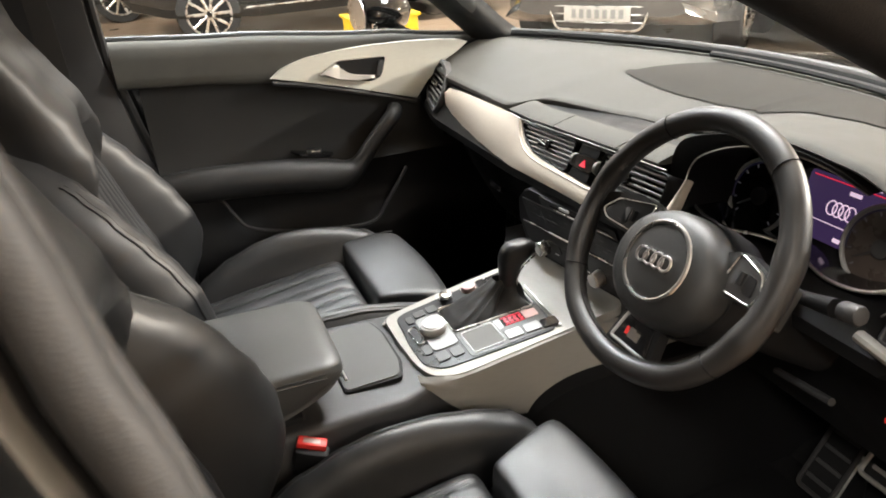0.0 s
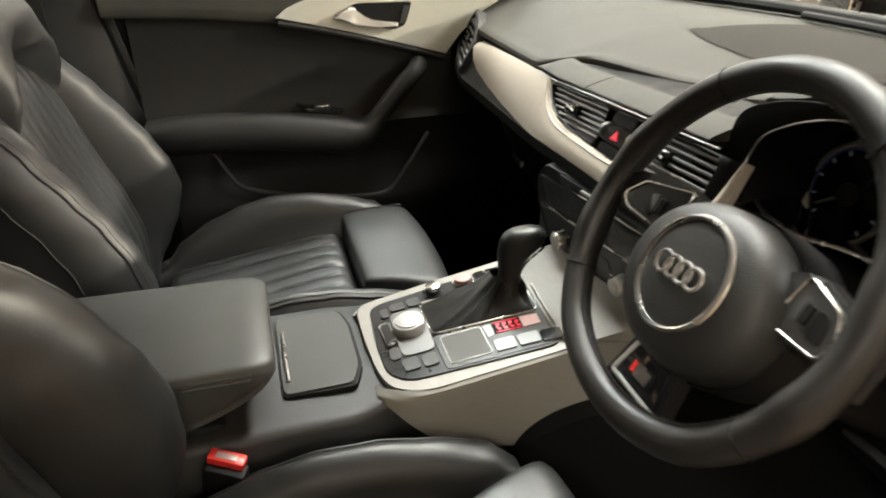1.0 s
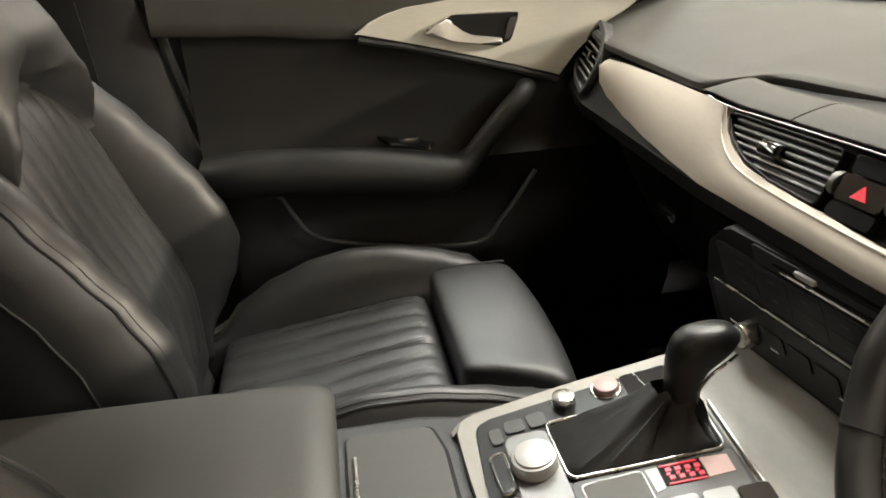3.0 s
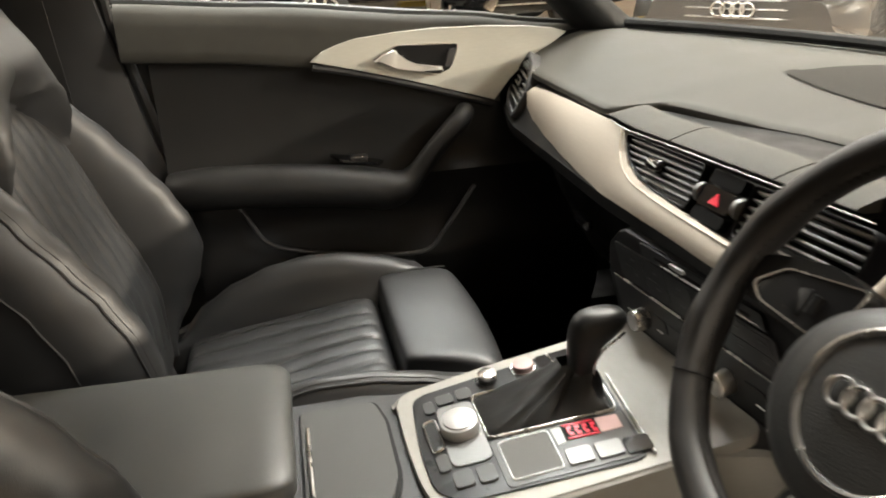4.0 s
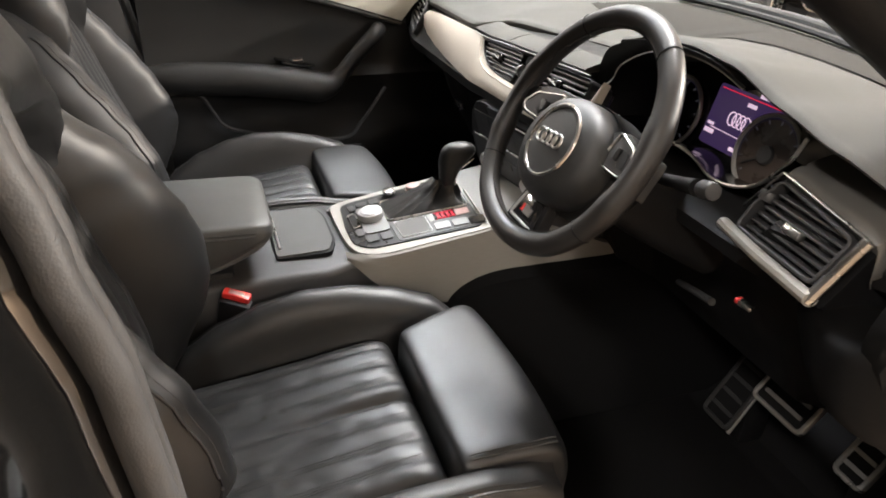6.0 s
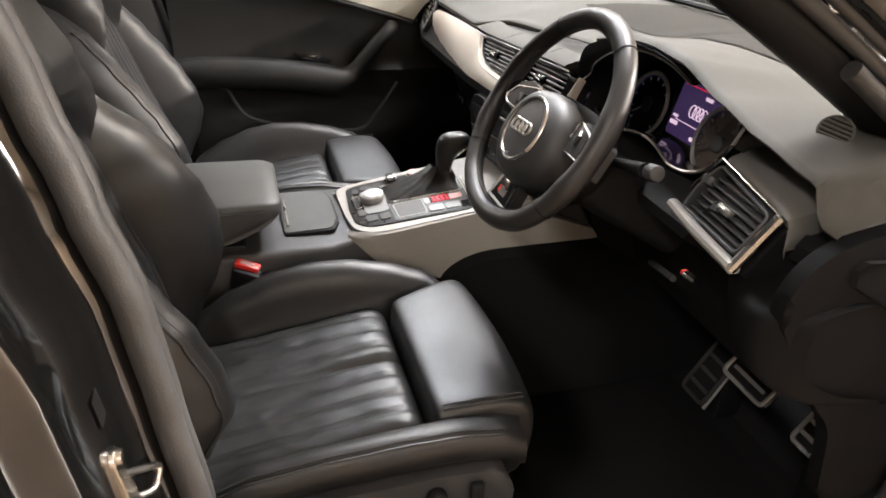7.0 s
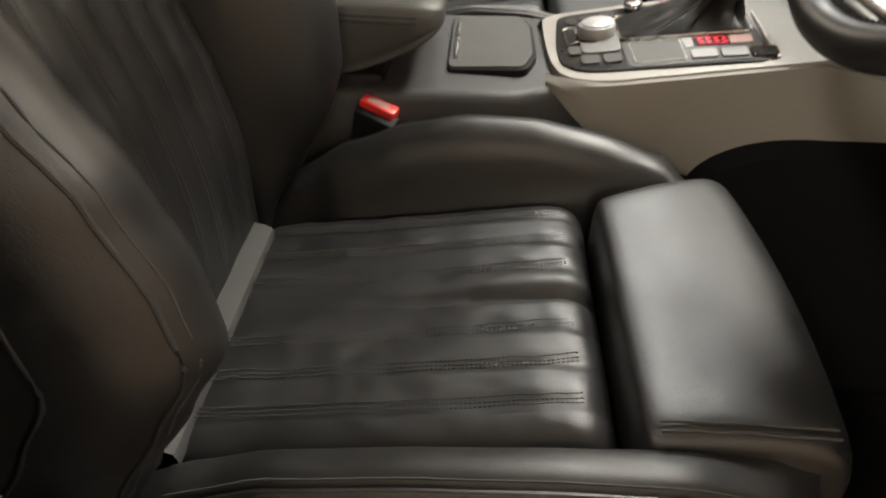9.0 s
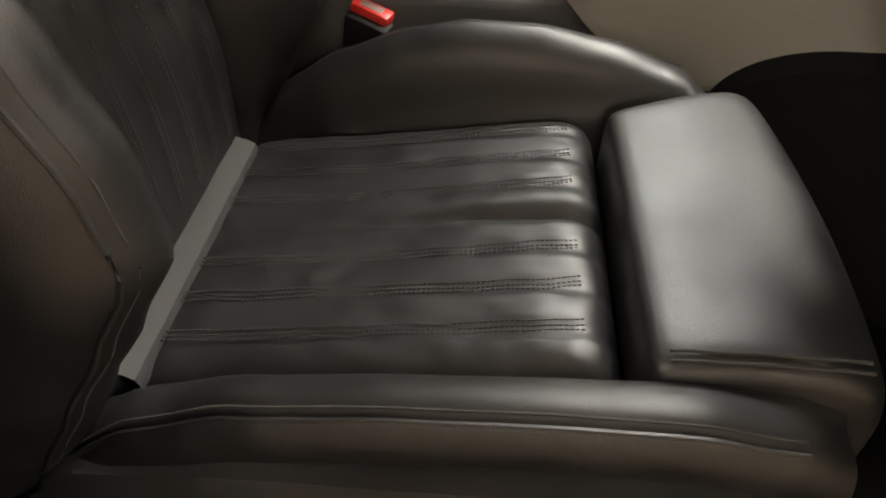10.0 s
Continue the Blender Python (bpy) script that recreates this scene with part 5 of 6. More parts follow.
def console():
    con = thing("centre_console", (0, -0.2, 0.266), "centre console with pale silver trim and black controls", "console")
    # carcass
    rings = []
    for y in [-0.62 + 0.86 * k / 20 for k in range(21)]:
        z = 0.655 if y < -0.26 else 0.655 + 0.13 * (y + 0.26)
        w = 0.128 if y < -0.27 else 0.114
        rings.append([(p[0], y, p[1]) for p in rounded([(-w, z), (w, z), (w + 0.012, z - 0.10), (w + 0.02, 0.27), (-w - 0.02, 0.27), (-w - 0.012, z - 0.10)], 0.012, 3)])
    part("console_body", loft(rings), SOFT, con, "grained black console body")
    # storage lid with its chrome pull
    lid = part("storage_lid", plate(rounded([(-0.098, -0.352), (0.072, -0.352), (0.076, -0.268), (0.040, -0.257), (-0.050, -0.257), (-0.090, -0.266)], 0.008), -0.010, 0.004, lambda u, v, d: Vector((u, v, 0.6605 + 0.06 * (v + 0.3) + d)), 0.002), ARM_SKIN, con, "flat dark grey storage lid")
    part("lid_gap", plate(rounded([(-0.1000, -0.354), (0.074, -0.354), (0.081, -0.265), (0.043, -0.252), (-0.052, -0.253), (-0.093, -0.263)], 0.009), -0.010, 0.0012, lambda u, v, d: Vector((u, v, 0.6605 + 0.06 * (v + 0.3) + d)), 0), DARK, con)
    part("lid_pull", tube([(-0.062, -0.345, 0.6632), (0.0, -0.3455, 0.6636), (0.050, -0.345, 0.6632)], 0.0026, 8), CHROME, lid)
    # silver surround: top frame and flanks
    out = rounded([(-0.092, -0.240), (-0.02, -0.241), (0.06, -0.238), (0.105, -0.228), (0.128, -0.19), (0.130, 0.10), (-0.112, 0.10), (-0.102, -0.12)], 0.02, 5)
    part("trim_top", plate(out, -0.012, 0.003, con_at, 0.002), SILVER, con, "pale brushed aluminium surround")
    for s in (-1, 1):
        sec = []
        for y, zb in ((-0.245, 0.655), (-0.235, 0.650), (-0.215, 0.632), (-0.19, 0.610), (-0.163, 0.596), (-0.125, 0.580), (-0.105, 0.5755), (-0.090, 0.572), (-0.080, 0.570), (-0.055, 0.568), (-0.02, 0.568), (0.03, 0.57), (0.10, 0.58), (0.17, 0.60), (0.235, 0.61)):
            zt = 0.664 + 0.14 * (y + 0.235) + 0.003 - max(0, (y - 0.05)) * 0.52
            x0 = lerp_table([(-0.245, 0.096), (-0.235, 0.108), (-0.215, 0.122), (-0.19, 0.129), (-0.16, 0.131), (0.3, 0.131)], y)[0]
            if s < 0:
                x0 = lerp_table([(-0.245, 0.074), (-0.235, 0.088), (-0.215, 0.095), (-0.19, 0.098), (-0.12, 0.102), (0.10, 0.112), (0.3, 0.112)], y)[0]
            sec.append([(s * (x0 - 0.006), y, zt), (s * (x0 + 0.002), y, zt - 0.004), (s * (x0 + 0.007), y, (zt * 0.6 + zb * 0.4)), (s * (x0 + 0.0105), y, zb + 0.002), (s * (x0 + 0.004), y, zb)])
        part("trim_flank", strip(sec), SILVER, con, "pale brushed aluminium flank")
        # knee pad ahead of the flank
        rings = []
        for y in [-0.088 + 0.70 * (k / 40) ** 1.6 for k in range(41)]:
            t = min(1, (y + 0.088) / 0.42)
            top = 0.560 + 0.062 * math.sqrt(max(0.0, 1 - (1 - min(1, t / 0.30)) ** 2.2))
            rings.append([(s * 0.10, y, top - 0.004), (s * 0.138, y, top), (s * (0.152 + 0.01 * t), y, top - 0.016), (s * (0.158 + 0.012 * t), y, 0.50), (s * 0.158, y, 0.262), (s * 0.10, y, 0.262)])
        part("knee_pad", loft(rings), CARPET, con, "black padded tunnel side")
    # control panel
    pan = rounded([(-0.076, -0.222), (0.020, -0.229), (0.078, -0.227), (0.103, -0.205), (0.107, -0.172), (0.119, -0.016), (-0.090, -0.004), (-0.083, -0.12)], 0.016, 5)
    cp = part("control_panel", plate(pan, 0.0, 0.0055, con_at, 0.0015), PANEL, con, "gloss black control panel")
    for u0, u1, v0, v1 in ((-0.058, -0.036, -0.212, -0.200), (0.034, 0.060, -0.217, -0.204), (0.064, 0.088, -0.206, -0.186), (0.066, 0.090, -0.182, -0.163), (-0.064, -0.046, -0.196, -0.176), (-0.066, -0.046, -0.172, -0.154)):
        part("menu_button", plate(rounded([(u0, v0), (u1, v0), (u1, v1), (u0, v1)], 0.004), 0.004, 0.0080, con_at, 0.0015), PANEL_GREY, cp)
    part("gate_plate", plate(rounded([(0.034, -0.158), (0.106, -0.158), (0.114, -0.022), (0.044, -0.014)], 0.006), 0.004, 0.0066, con_at, 0.001), PANEL_GREY, cp, "dark grey plate round the touch pad")
    # lighter wedge added in place of a reflection on the plate
    part("corner_glint", plate([(0.043, -0.094), (0.070, -0.094), (0.068, -0.085), (0.044, -0.083)], 0.005, 0.0072, con_at), GATE_DULL, cp, "light wedge laid on as a reflection")
    oc = rounded([(-0.020, -0.218), (-0.022, -0.206), (0.026, -0.205), (0.030, -0.216)], 0.004)
    part("back_button", plate(oc, 0.004, 0.0085, con_at, 0.0015), PANEL, cp)
    part("button_frame", frame_ring(oc, 0.0022, 0.004, 0.010, con_at), CHROME, cp, "chrome button frame")
    part("knob_plate", plate(rounded([(-0.042, -0.200), (0.058, -0.203), (0.060, -0.160), (-0.040, -0.158)], 0.010), 0.004, 0.0078, con_at, 0.001), GATE, cp, "polished silver plate")
    kb = part("menu_knob", cyl(tuple(con_at(0.003, -0.182, 0.013)), 0.0215, 0.016, (0, -0.14, 1), 36, 0.003), SATIN, cp, "polished rotary knob")
    part("knob_cap", cyl(tuple(con_at(0.003, -0.182, 0.0215)), 0.0185, 0.003, (0, -0.14, 1), 32, 0.001), SATIN, kb)
    part("touch_pad", plate(rounded([(0.042, -0.150), (0.098, -0.150), (0.100, -0.100), (0.044, -0.098)], 0.004), 0.004, 0.0078, con_at, 0.001), PADDED, cp, "matt grey touch pad")
    part("pad_frame", frame_ring(rounded([(0.042, -0.150), (0.098, -0.150), (0.100, -0.100), (0.044, -0.098)], 0.004), 0.0016, 0.004, 0.0083, con_at), SATIN, cp)
    part("volume_knob", cyl(tuple(con_at(-0.070, -0.130, 0.011)), 0.0115, 0.012, (0, -0.14, 1), 28, 0.002), CHROME, cp, "small silver volume knob")
    part("start_button", cyl(tuple(con_at(-0.074, -0.084, 0.009)), 0.0125, 0.009, (0, -0.14, 1), 32, 0.0015), PINK, cp, "round pinkish start button")
    part("start_ring", tube([con_at(-0.074 + 0.0145 * math.cos(w), -0.084 + 0.0145 * math.sin(w), 0.006) for w in [2 * math.pi * k / 32 for k in range(32)]], 0.0016, 6, True), CHROME, cp)
    # selector gate display and parking brake switches
    rd = part("gate_display", plate([(0.042, -0.082), (0.046, -0.046), (0.069, -0.048), (0.066, -0.084)], 0.005, 0.0074, con_at), DEEP, cp, "black window with red marks")
    # pink plate painted for the silver-pink reflection beside the red marks
    part("display_reflection", plate([(0.046, -0.045), (0.050, -0.022), (0.070, -0.024), (0.069, -0.047)], 0.005, 0.0074, con_at), PINK, cp, "pinkish reflection painted at the window's end")
    for k in range(4):
        v = -0.078 + 0.0082 * k
        u = 0.045 + 0.0012 * k
        for du, dv, w, h in ((0.0030, 0.0003, 0.0045, 0.0046), (0.0085, -0.0006, 0.0030, 0.0030), (0.0125, 0.0004, 0.0042, 0.0044)):
            part("gate_letter_bar", plate([(u + du, v + dv), (u + du + w, v + dv - 0.0003), (u + du + w, v + dv + h - 0.0003), (u + du, v + dv + h)], 0.0074, 0.0082, con_at), RED_GLOW, rd, "glowing red mark")
    for u in (0.0445, 0.0655):
        part("gate_line", plate([(u - 0.0008, -0.081), (u + 0.0008, -0.081), (u + 0.0042, -0.049), (u + 0.0026, -0.049)], 0.0074, 0.0082, con_at), RED_GLOW, rd)
    part("panel_edge", tube([con_at(0.116, -0.011, 0.006), con_at(0.06, -0.008, 0.006), con_at(-0.02, -0.002, 0.006)], 0.0016, 8), CHROME, cp, "thin chrome edge")
    part("coin_slot", plate(rounded([(-0.088, -0.066), (-0.050, -0.066), (-0.046, -0.014), (-0.086, -0.012)], 0.006), 0.005, 0.0066, con_at), DEEP, cp, "glossy black slot")
    part("slot_divider", tube([con_at(-0.086, -0.050, 0.0072), con_at(-0.050, -0.046, 0.0072)], 0.0010, 6), CHROME, cp)
    for u0, v0, m, nm in ((0.080, -0.090, SLAT, "hold_switch"), (0.083, -0.060, GATE, "brake_switch"), (0.088, -0.032, GLOSS, "switch_blank")):
        part(nm, plate(rounded([(u0, v0 - 0.002), (u0 + 0.022, v0 - 0.004), (u0 + 0.024, v0 + 0.022), (u0 + 0.002, v0 + 0.024)], 0.003), 0.004, 0.009, con_at, 0.001), m, cp)
    return con


console()


def selector():
    """Gear selector with its gaiter."""
    gs = thing("gear_selector", tuple(con_at(0, -0.07, 0.0)), "black leather gear selector with a pleated gaiter", "gear selector")
    fr = rounded([(-0.045, -0.156), (0.030, -0.156), (0.042, -0.020), (-0.032, -0.014)], 0.008)
    part("gaiter_frame", frame_ring(fr, 0.003, 0.004, 0.010, con_at), CHROME, gs, "thin chrome frame")
    even = resample(fr, 48)
    rings = []
    for t, du, dv, s in ((0, 0, 0, 1.0), (0.07, 0, 0.002, 0.96), (0.16, -0.001, 0.006, 0.86), (0.28, -0.002, 0.012, 0.73), (0.42, -0.004, 0.019, 0.60), (0.58, -0.006, 0.027, 0.47), (0.78, -0.009, 0.034, 0.35), (1.0, -0.011, 0.040, 0.26)):
        ring = []
        for k in range(48):
            p = even[k]
            c = Vector((0.0, -0.085))
            q = c + (p - c) * s
            w = (0.0052 * math.sin(k * 2 * math.pi * 7 / 48 + 3 * t) + 0.0022 * math.sin(k * 2 * math.pi * 13 / 48)) * math.sin(math.pi * min(1, t * 1.3))
            q += (p - c).normalized() * w
            ring.append(con_at(q.x + du, q.y + dv, 0.006 + 0.040 * t + 0.0025 * noise.noise(Vector((k * 0.7, t * 5, 2)))))
        rings.append(ring)
    part("gaiter", loft(rings, True, False), BOOT, gs, "soft pleated leather gaiter")
    part("stem_collar", tube([(-0.010, -0.046, 0.690), (-0.010, -0.043, 0.702)], 0.0165, 18, up=(1, 0, 0)), GLOSS, gs)
    # handle: a slim stem that broadens forward into a club-shaped head
    rings = []
    for z, y0, y1, rx in ((0.690, -0.052, -0.025, 0.0150), (0.705, -0.053, -0.026, 0.0145), (0.720, -0.0535, -0.0255, 0.0145), (0.735, -0.054, -0.0235, 0.0150), (0.748, -0.0548, -0.0195, 0.0160), (0.756, -0.0554, -0.0160, 0.0168),
                          (0.762, -0.0556, -0.0085, 0.0176), (0.768, -0.0554, 0.0000, 0.0184), (0.775, -0.0545, 0.0072, 0.0188), (0.782, -0.0528, 0.0105, 0.0187), (0.788, -0.0500, 0.0090, 0.0175), (0.793, -0.0455, 0.0045, 0.0145), (0.7965, -0.0395, -0.0030, 0.0100), (0.798, -0.033, -0.012, 0.0045)):
        c, ry = (y0 + y1) / 2, (y1 - y0) / 2
        rings.append([(-0.007 + rx * abs(math.cos(w)) ** 0.8 * (1 if math.cos(w) > 0 else -1), c + ry * abs(math.sin(w)) ** 0.85 * (1 if math.sin(w) > 0 else -1), z + 0.05 * (c + ry * math.sin(w) + 0.03)) for w in [2 * math.pi * k / 32 for k in range(32)]])
    hd = part("handle", loft(rings), BOOT, gs, "smooth black leather grip")
    part("grip_inlay", tube(spline([(0.0060, -0.030, 0.724), (0.0075, -0.0275, 0.742), (0.0098, -0.0200, 0.757), (0.0108, -0.0085, 0.7665), (0.0085, 0.0030, 0.7735)], 4), 0.0015, 6), CHROME, hd, "thin chrome inlay")
    # sewn seam up the gaiter
    part("gaiter_seam", tube(spline([con_at(0.030, -0.118, 0.0150), con_at(0.022, -0.098, 0.0240), con_at(0.013, -0.078, 0.0330), con_at(0.006, -0.062, 0.042)], 5), 0.0012, 6), THREAD, gs)


selector()


def armrest():
    ar = thing("armrest", (0, -0.50, 0.66), "padded black leather armrest between the seats", "armrest")
    rings = []
    n = 36
    for i in range(n + 1):
        t = dome(i / n)
        y = -0.66 + 0.304 * t
        end = max(0.0, (t - 0.88) / 0.12)
        k = math.sqrt(max(0.0, 1 - end ** 2.6))
        top = 0.754 - 0.008 * t
        low = 0.657 + 0.052 * max(0.0, (t - 0.50) / 0.5) ** 1.8
        x0, x1 = -0.098, 0.122 - 0.006 * t
        seam = top - 0.024
        pts = [(x0, seam - 0.002), (x0 * 0.97, seam + 0.010), (x0 * 0.88, top - 0.005), (x0 * 0.45, top + 0.002), (0.012, top + 0.005), (x1 * 0.5, top + 0.002), (x1 * 0.91, top - 0.005), (x1 * 0.985, seam + 0.010), (x1, seam - 0.001),
               (x1 * 0.995, seam * 0.6 + low * 0.4), (x1 * 0.95, low + 0.012), (x1 * 0.80, low), (x0 * 0.80, low), (x0 * 0.95, low + 0.012), (x0 * 0.995, seam * 0.6 + low * 0.4)]
        mid = (seam + low) / 2 + 0.012
        pts = [(0.012 + (a - 0.012) * (0.80 + 0.20 * k), mid + (b - mid) * (0.42 + 0.58 * k)) for a, b in pts]
        rings.append([(p.x, y + 0.0006 * noise.noise(Vector((p.x * 30, y * 30, p.y * 30))), p.y) for p in spline([(a, b, 0) for a, b in pts], 4, True)])
    top = part("arm_pad", loft(rings), ARM_SKIN, ar, "smooth leather lid with a stitched edge")
    for lift, r, skin in ((0.0, 0.0021, LEATHER), (0.0050, 0.0010, THREAD)):
        line = []
        for i in range(24):
            t = 0.05 + 0.86 * i / 23
            line.append((0.1222 - 0.006 * t - (0.0008 if lift else 0), -0.66 + 0.304 * t, 0.754 - 0.008 * t - 0.022 + lift))
        part("piping" if skin == LEATHER else "seam", tube(line, r, 6), skin, top)
    part("arm_base", box((0.012, -0.54, 0.650), (0.19, 0.24, 0.03), 0.01), DARK, ar)


armrest()

# belt buckle beside the driver's seat
bk = thing("belt_buckle", (0.142, -0.43, 0.60), "red-topped seat belt buckle beside the driver's seat", "belt buckle")
part("buckle_body", box((0.142, -0.428, 0.613), (0.022, 0.048, 0.05), 0.005, 2, pose(0, 0, 0, -14, 6, -22)), DARK, bk)
part("buckle_button", box((0.140, -0.422, 0.641), (0.017, 0.042, 0.012), 0.003, 2, pose(0, 0, 0, -14, 6, -22)), RED, bk, "red release button")
part("buckle_mark", box((0.1415, -0.4215, 0.6468), (0.009, 0.024, 0.0016), 0.0005, 2, pose(0, 0, 0, -14, 6, -22)), PINK, bk, "pale printed mark")
part("buckle_stalk", tube([(0.142, -0.45, 0.48), (0.142, -0.435, 0.60)], 0.009, 8), DARK, bk)


# ---------------------------------------------------------------- passenger door
def belt(y):
    return lerp_table([(-0.62, 1.078), (-0.35, 1.058), (0.0, 1.024), (0.22, 0.996), (0.30, 0.985)], y)[0]


def crease(y):
    return lerp_table([(-0.60, 0.987), (-0.455, 0.977), (-0.274, 0.957), (-0.124, 0.925), (0.074, 0.868), (0.30, 0.81)], y)[0]


def rear_edge(z):
    return -0.527 - 0.068 * max(0, min(1, (z - 0.758) / 0.30)) ** 0.8 + 0.03 * max(0, (0.758 - z) / 0.3)


def passenger_door():
    door = thing("front_door", (-0.80, -0.15, 0.36), "closed passenger door with black lining and silver trim", "car door")
    ys = [k / 36 for k in range(37)]

    def yy(t, z):
        a = rear_edge(z)
        return a + (0.30 - a) * t
    rows = []
    for t in ys:
        y = yy(t, 1.05)
        zb, zc = belt(y), crease(y)
        rows.append([(-0.800, y, zb - 0.015), (-0.790, y, zb - 0.002), (-0.775, y, zb + 0.001), (-0.760, y, zb - 0.004), (-0.751, y, zb - 0.014), (-0.747, y, zb * 0.6 + zc * 0.4), (-0.742, y, zb * 0.2 + zc * 0.8), (-0.740, y, zc + 0.004), (-0.744, y, zc - 0.004), (-0.756, y, zc - 0.008)])
    part("upper_lining", strip(rows), DASH, door, "soft black upper lining")
    rows = []
    for t in ys:
        y = yy(t, 0.85)
        zc = crease(y) - 0.003
        rows.append([(-0.757, y, zc), (-0.756, y, zc * 0.7 + 0.78 * 0.3), (-0.752, y, zc * 0.3 + 0.78 * 0.7), (-0.742, y, 0.76), (-0.72, y, 0.735)])
    part("insert_lining", strip(rows), INSERT, door, "black leather insert")
    rows = []
    for t in ys:
        y = yy(t, 0.70)
        k = max(0, min(1, (y + 0.44) / 0.08)) * max(0, min(1, (0.06 - y) / 0.10))
        rows.append([(-0.735, y, 0.745), (-0.722 - 0.02 * k, y, 0.70), (-0.722 - 0.03 * k, y, 0.66), (-0.715 - 0.03 * k, y, 0.62), (-0.70, y, 0.60 - 0.02 * k), (-0.695, y, 0.56), (-0.70, y, 0.45), (-0.73, y, 0.37), (-0.79, y, 0.35)])
    part("lower_lining", strip(rows), DARK, door, "black plastic lower lining")
    part("pocket_rim", tube(spline([(-0.706, -0.464, 0.719), (-0.703, -0.432, 0.705), (-0.698, -0.413, 0.671), (-0.690, -0.388, 0.635), (-0.686, -0.33, 0.614), (-0.684, -0.25, 0.598), (-0.684, -0.093, 0.581), (-0.690, -0.039, 0.625), (-0.700, 0.025, 0.706)], 5), 0.0045, 8), SOFT, door, "raised edge of the door pocket")
    # armrest sweeping up into the pull handle
    path = spline([(-0.712, -0.545, 0.752), (-0.700, -0.50, 0.754), (-0.690, -0.42, 0.754), (-0.684, -0.32, 0.748), (-0.684, -0.22, 0.735), (-0.684, -0.155, 0.722), (-0.684, -0.120, 0.728), (-0.683, -0.095, 0.748), (-0.683, -0.060, 0.788), (-0.684, -0.025, 0.825), (-0.692, 0.000, 0.846), (-0.715, 0.012, 0.852)], 5)
    n = len(path)
    rs = []
    for i in range(n):
        t = i / (n - 1)
        rs.append(0.034 + 0.006 * min(1, t / 0.12) if t < 0.45 else 0.040 - 0.021 * min(1, (t - 0.45) / 0.2))
    part("armrest", tube(path, rs, 16, up=(1, 0, 0)), DOOR_SKIN, door, "padded black armrest and pull handle")
    sw = part("switch_panel", plate(rounded([(-0.255, -0.735), (-0.15, -0.728), (-0.165, -0.70), (-0.235, -0.695)], 0.006), 0, 0.006, lambda u, v, d: Vector((v, u, 0.772 + d - 0.2 * (u + 0.2))), 0.002), GLOSS, door)
    part("window_switch", box((-0.712, -0.20, 0.782), (0.018, 0.034, 0.010), 0.003), SOFT, sw)
    part("switch_edge", box((-0.702, -0.20, 0.785), (0.002, 0.022, 0.003), 0.0008), CHROME, sw)

    # silver trim with the opening lever
    def at(u, v, d):
        return Vector((-0.736 + d - 0.009 * max(0, (v - 0.95)) / 0.05, u, v))
    out = [(-0.272, 0.962), (-0.250, 0.978), (-0.220, 0.989), (-0.187, 0.997), (-0.11, 1.004), (-0.036, 1.007), (0.06, 1.005), (0.14, 1.000), (0.200, 0.993), (0.225, 0.985), (0.20, 0.97), (0.15, 0.945), (0.105, 0.905), (0.078, 0.866), (0.0, 0.890), (-0.06, 0.908), (-0.124, 0.926), (-0.20, 0.946), (-0.25, 0.958)]
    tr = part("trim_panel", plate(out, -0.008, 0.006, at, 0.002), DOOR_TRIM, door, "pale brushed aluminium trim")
    cup = rounded([(-0.158, 0.957), (-0.110, 0.981), (0.006, 0.977), (-0.010, 0.935), (-0.032, 0.926), (-0.114, 0.941)], 0.006)
    # no hollow here: flat dark plate gives the recess and its shade
    part("cup_shade_plate", plate(cup, 0.004, 0.0068, at), DARK, tr, "dark plate in place of the lever recess")
    part("cup_edge", frame_ring(cup, 0.0018, 0.004, 0.0085, at), CHROME, tr)
    lev = [(-0.156, 0.956), (-0.140, 0.966), (-0.120, 0.975), (-0.113, 0.973), (-0.110, 0.963), (-0.098, 0.953), (-0.075, 0.946), (-0.045, 0.941), (-0.028, 0.939), (-0.026, 0.930), (-0.07, 0.934), (-0.114, 0.942)]
    part("opening_lever", plate(lev, 0.006, 0.020, at, 0.004), LEVER, tr, "polished opening lever")
    part("lock_button", plate(rounded([(-0.022, 0.936), (-0.012, 0.936), (0.002, 0.970), (-0.012, 0.970)], 0.003), 0.006, 0.010, at, 0.001), SOFT, tr)
    part("trim_underline", tube([at(u, v - 0.006, 0.001) for u, v in [(-0.268, 0.958), (-0.20, 0.944), (-0.124, 0.924), (-0.06, 0.906), (0.0, 0.888), (0.076, 0.864)]], 0.006, 8), SOFT, door)
    # outer skin
    part("door_skin", plate([(-0.60, 0.35), (0.42, 0.35), (0.42, 0.90), (0.30, 0.965), (-0.62, 1.06)], 0, 0.03, lambda u, v, d: Vector((-0.905 + d + 0.10 * max(0, (v - 0.85)), u, v)), 0.004), PAINT, door)
    part("window_seal", tube([(-0.797, y, belt(y) + 0.001) for y in [-0.60 + 0.9 * k / 20 for k in range(21)]], 0.008, 8), RUBBER, door)
    # outside mirror
    mr = part("door_mirror", loft([[(-0.93 - 0.10 * s * math.cos(w) - 0.06, y, 1.045 + 0.065 * s * math.sin(w)) for w in [2 * math.pi * k / 20 for k in range(20)]] for y, s in ((0.02, 0.86), (0.04, 1.0), (0.09, 0.96), (0.14, 0.7), (0.16, 0.3))]), PAINT, door, "black door mirror with chrome underside")
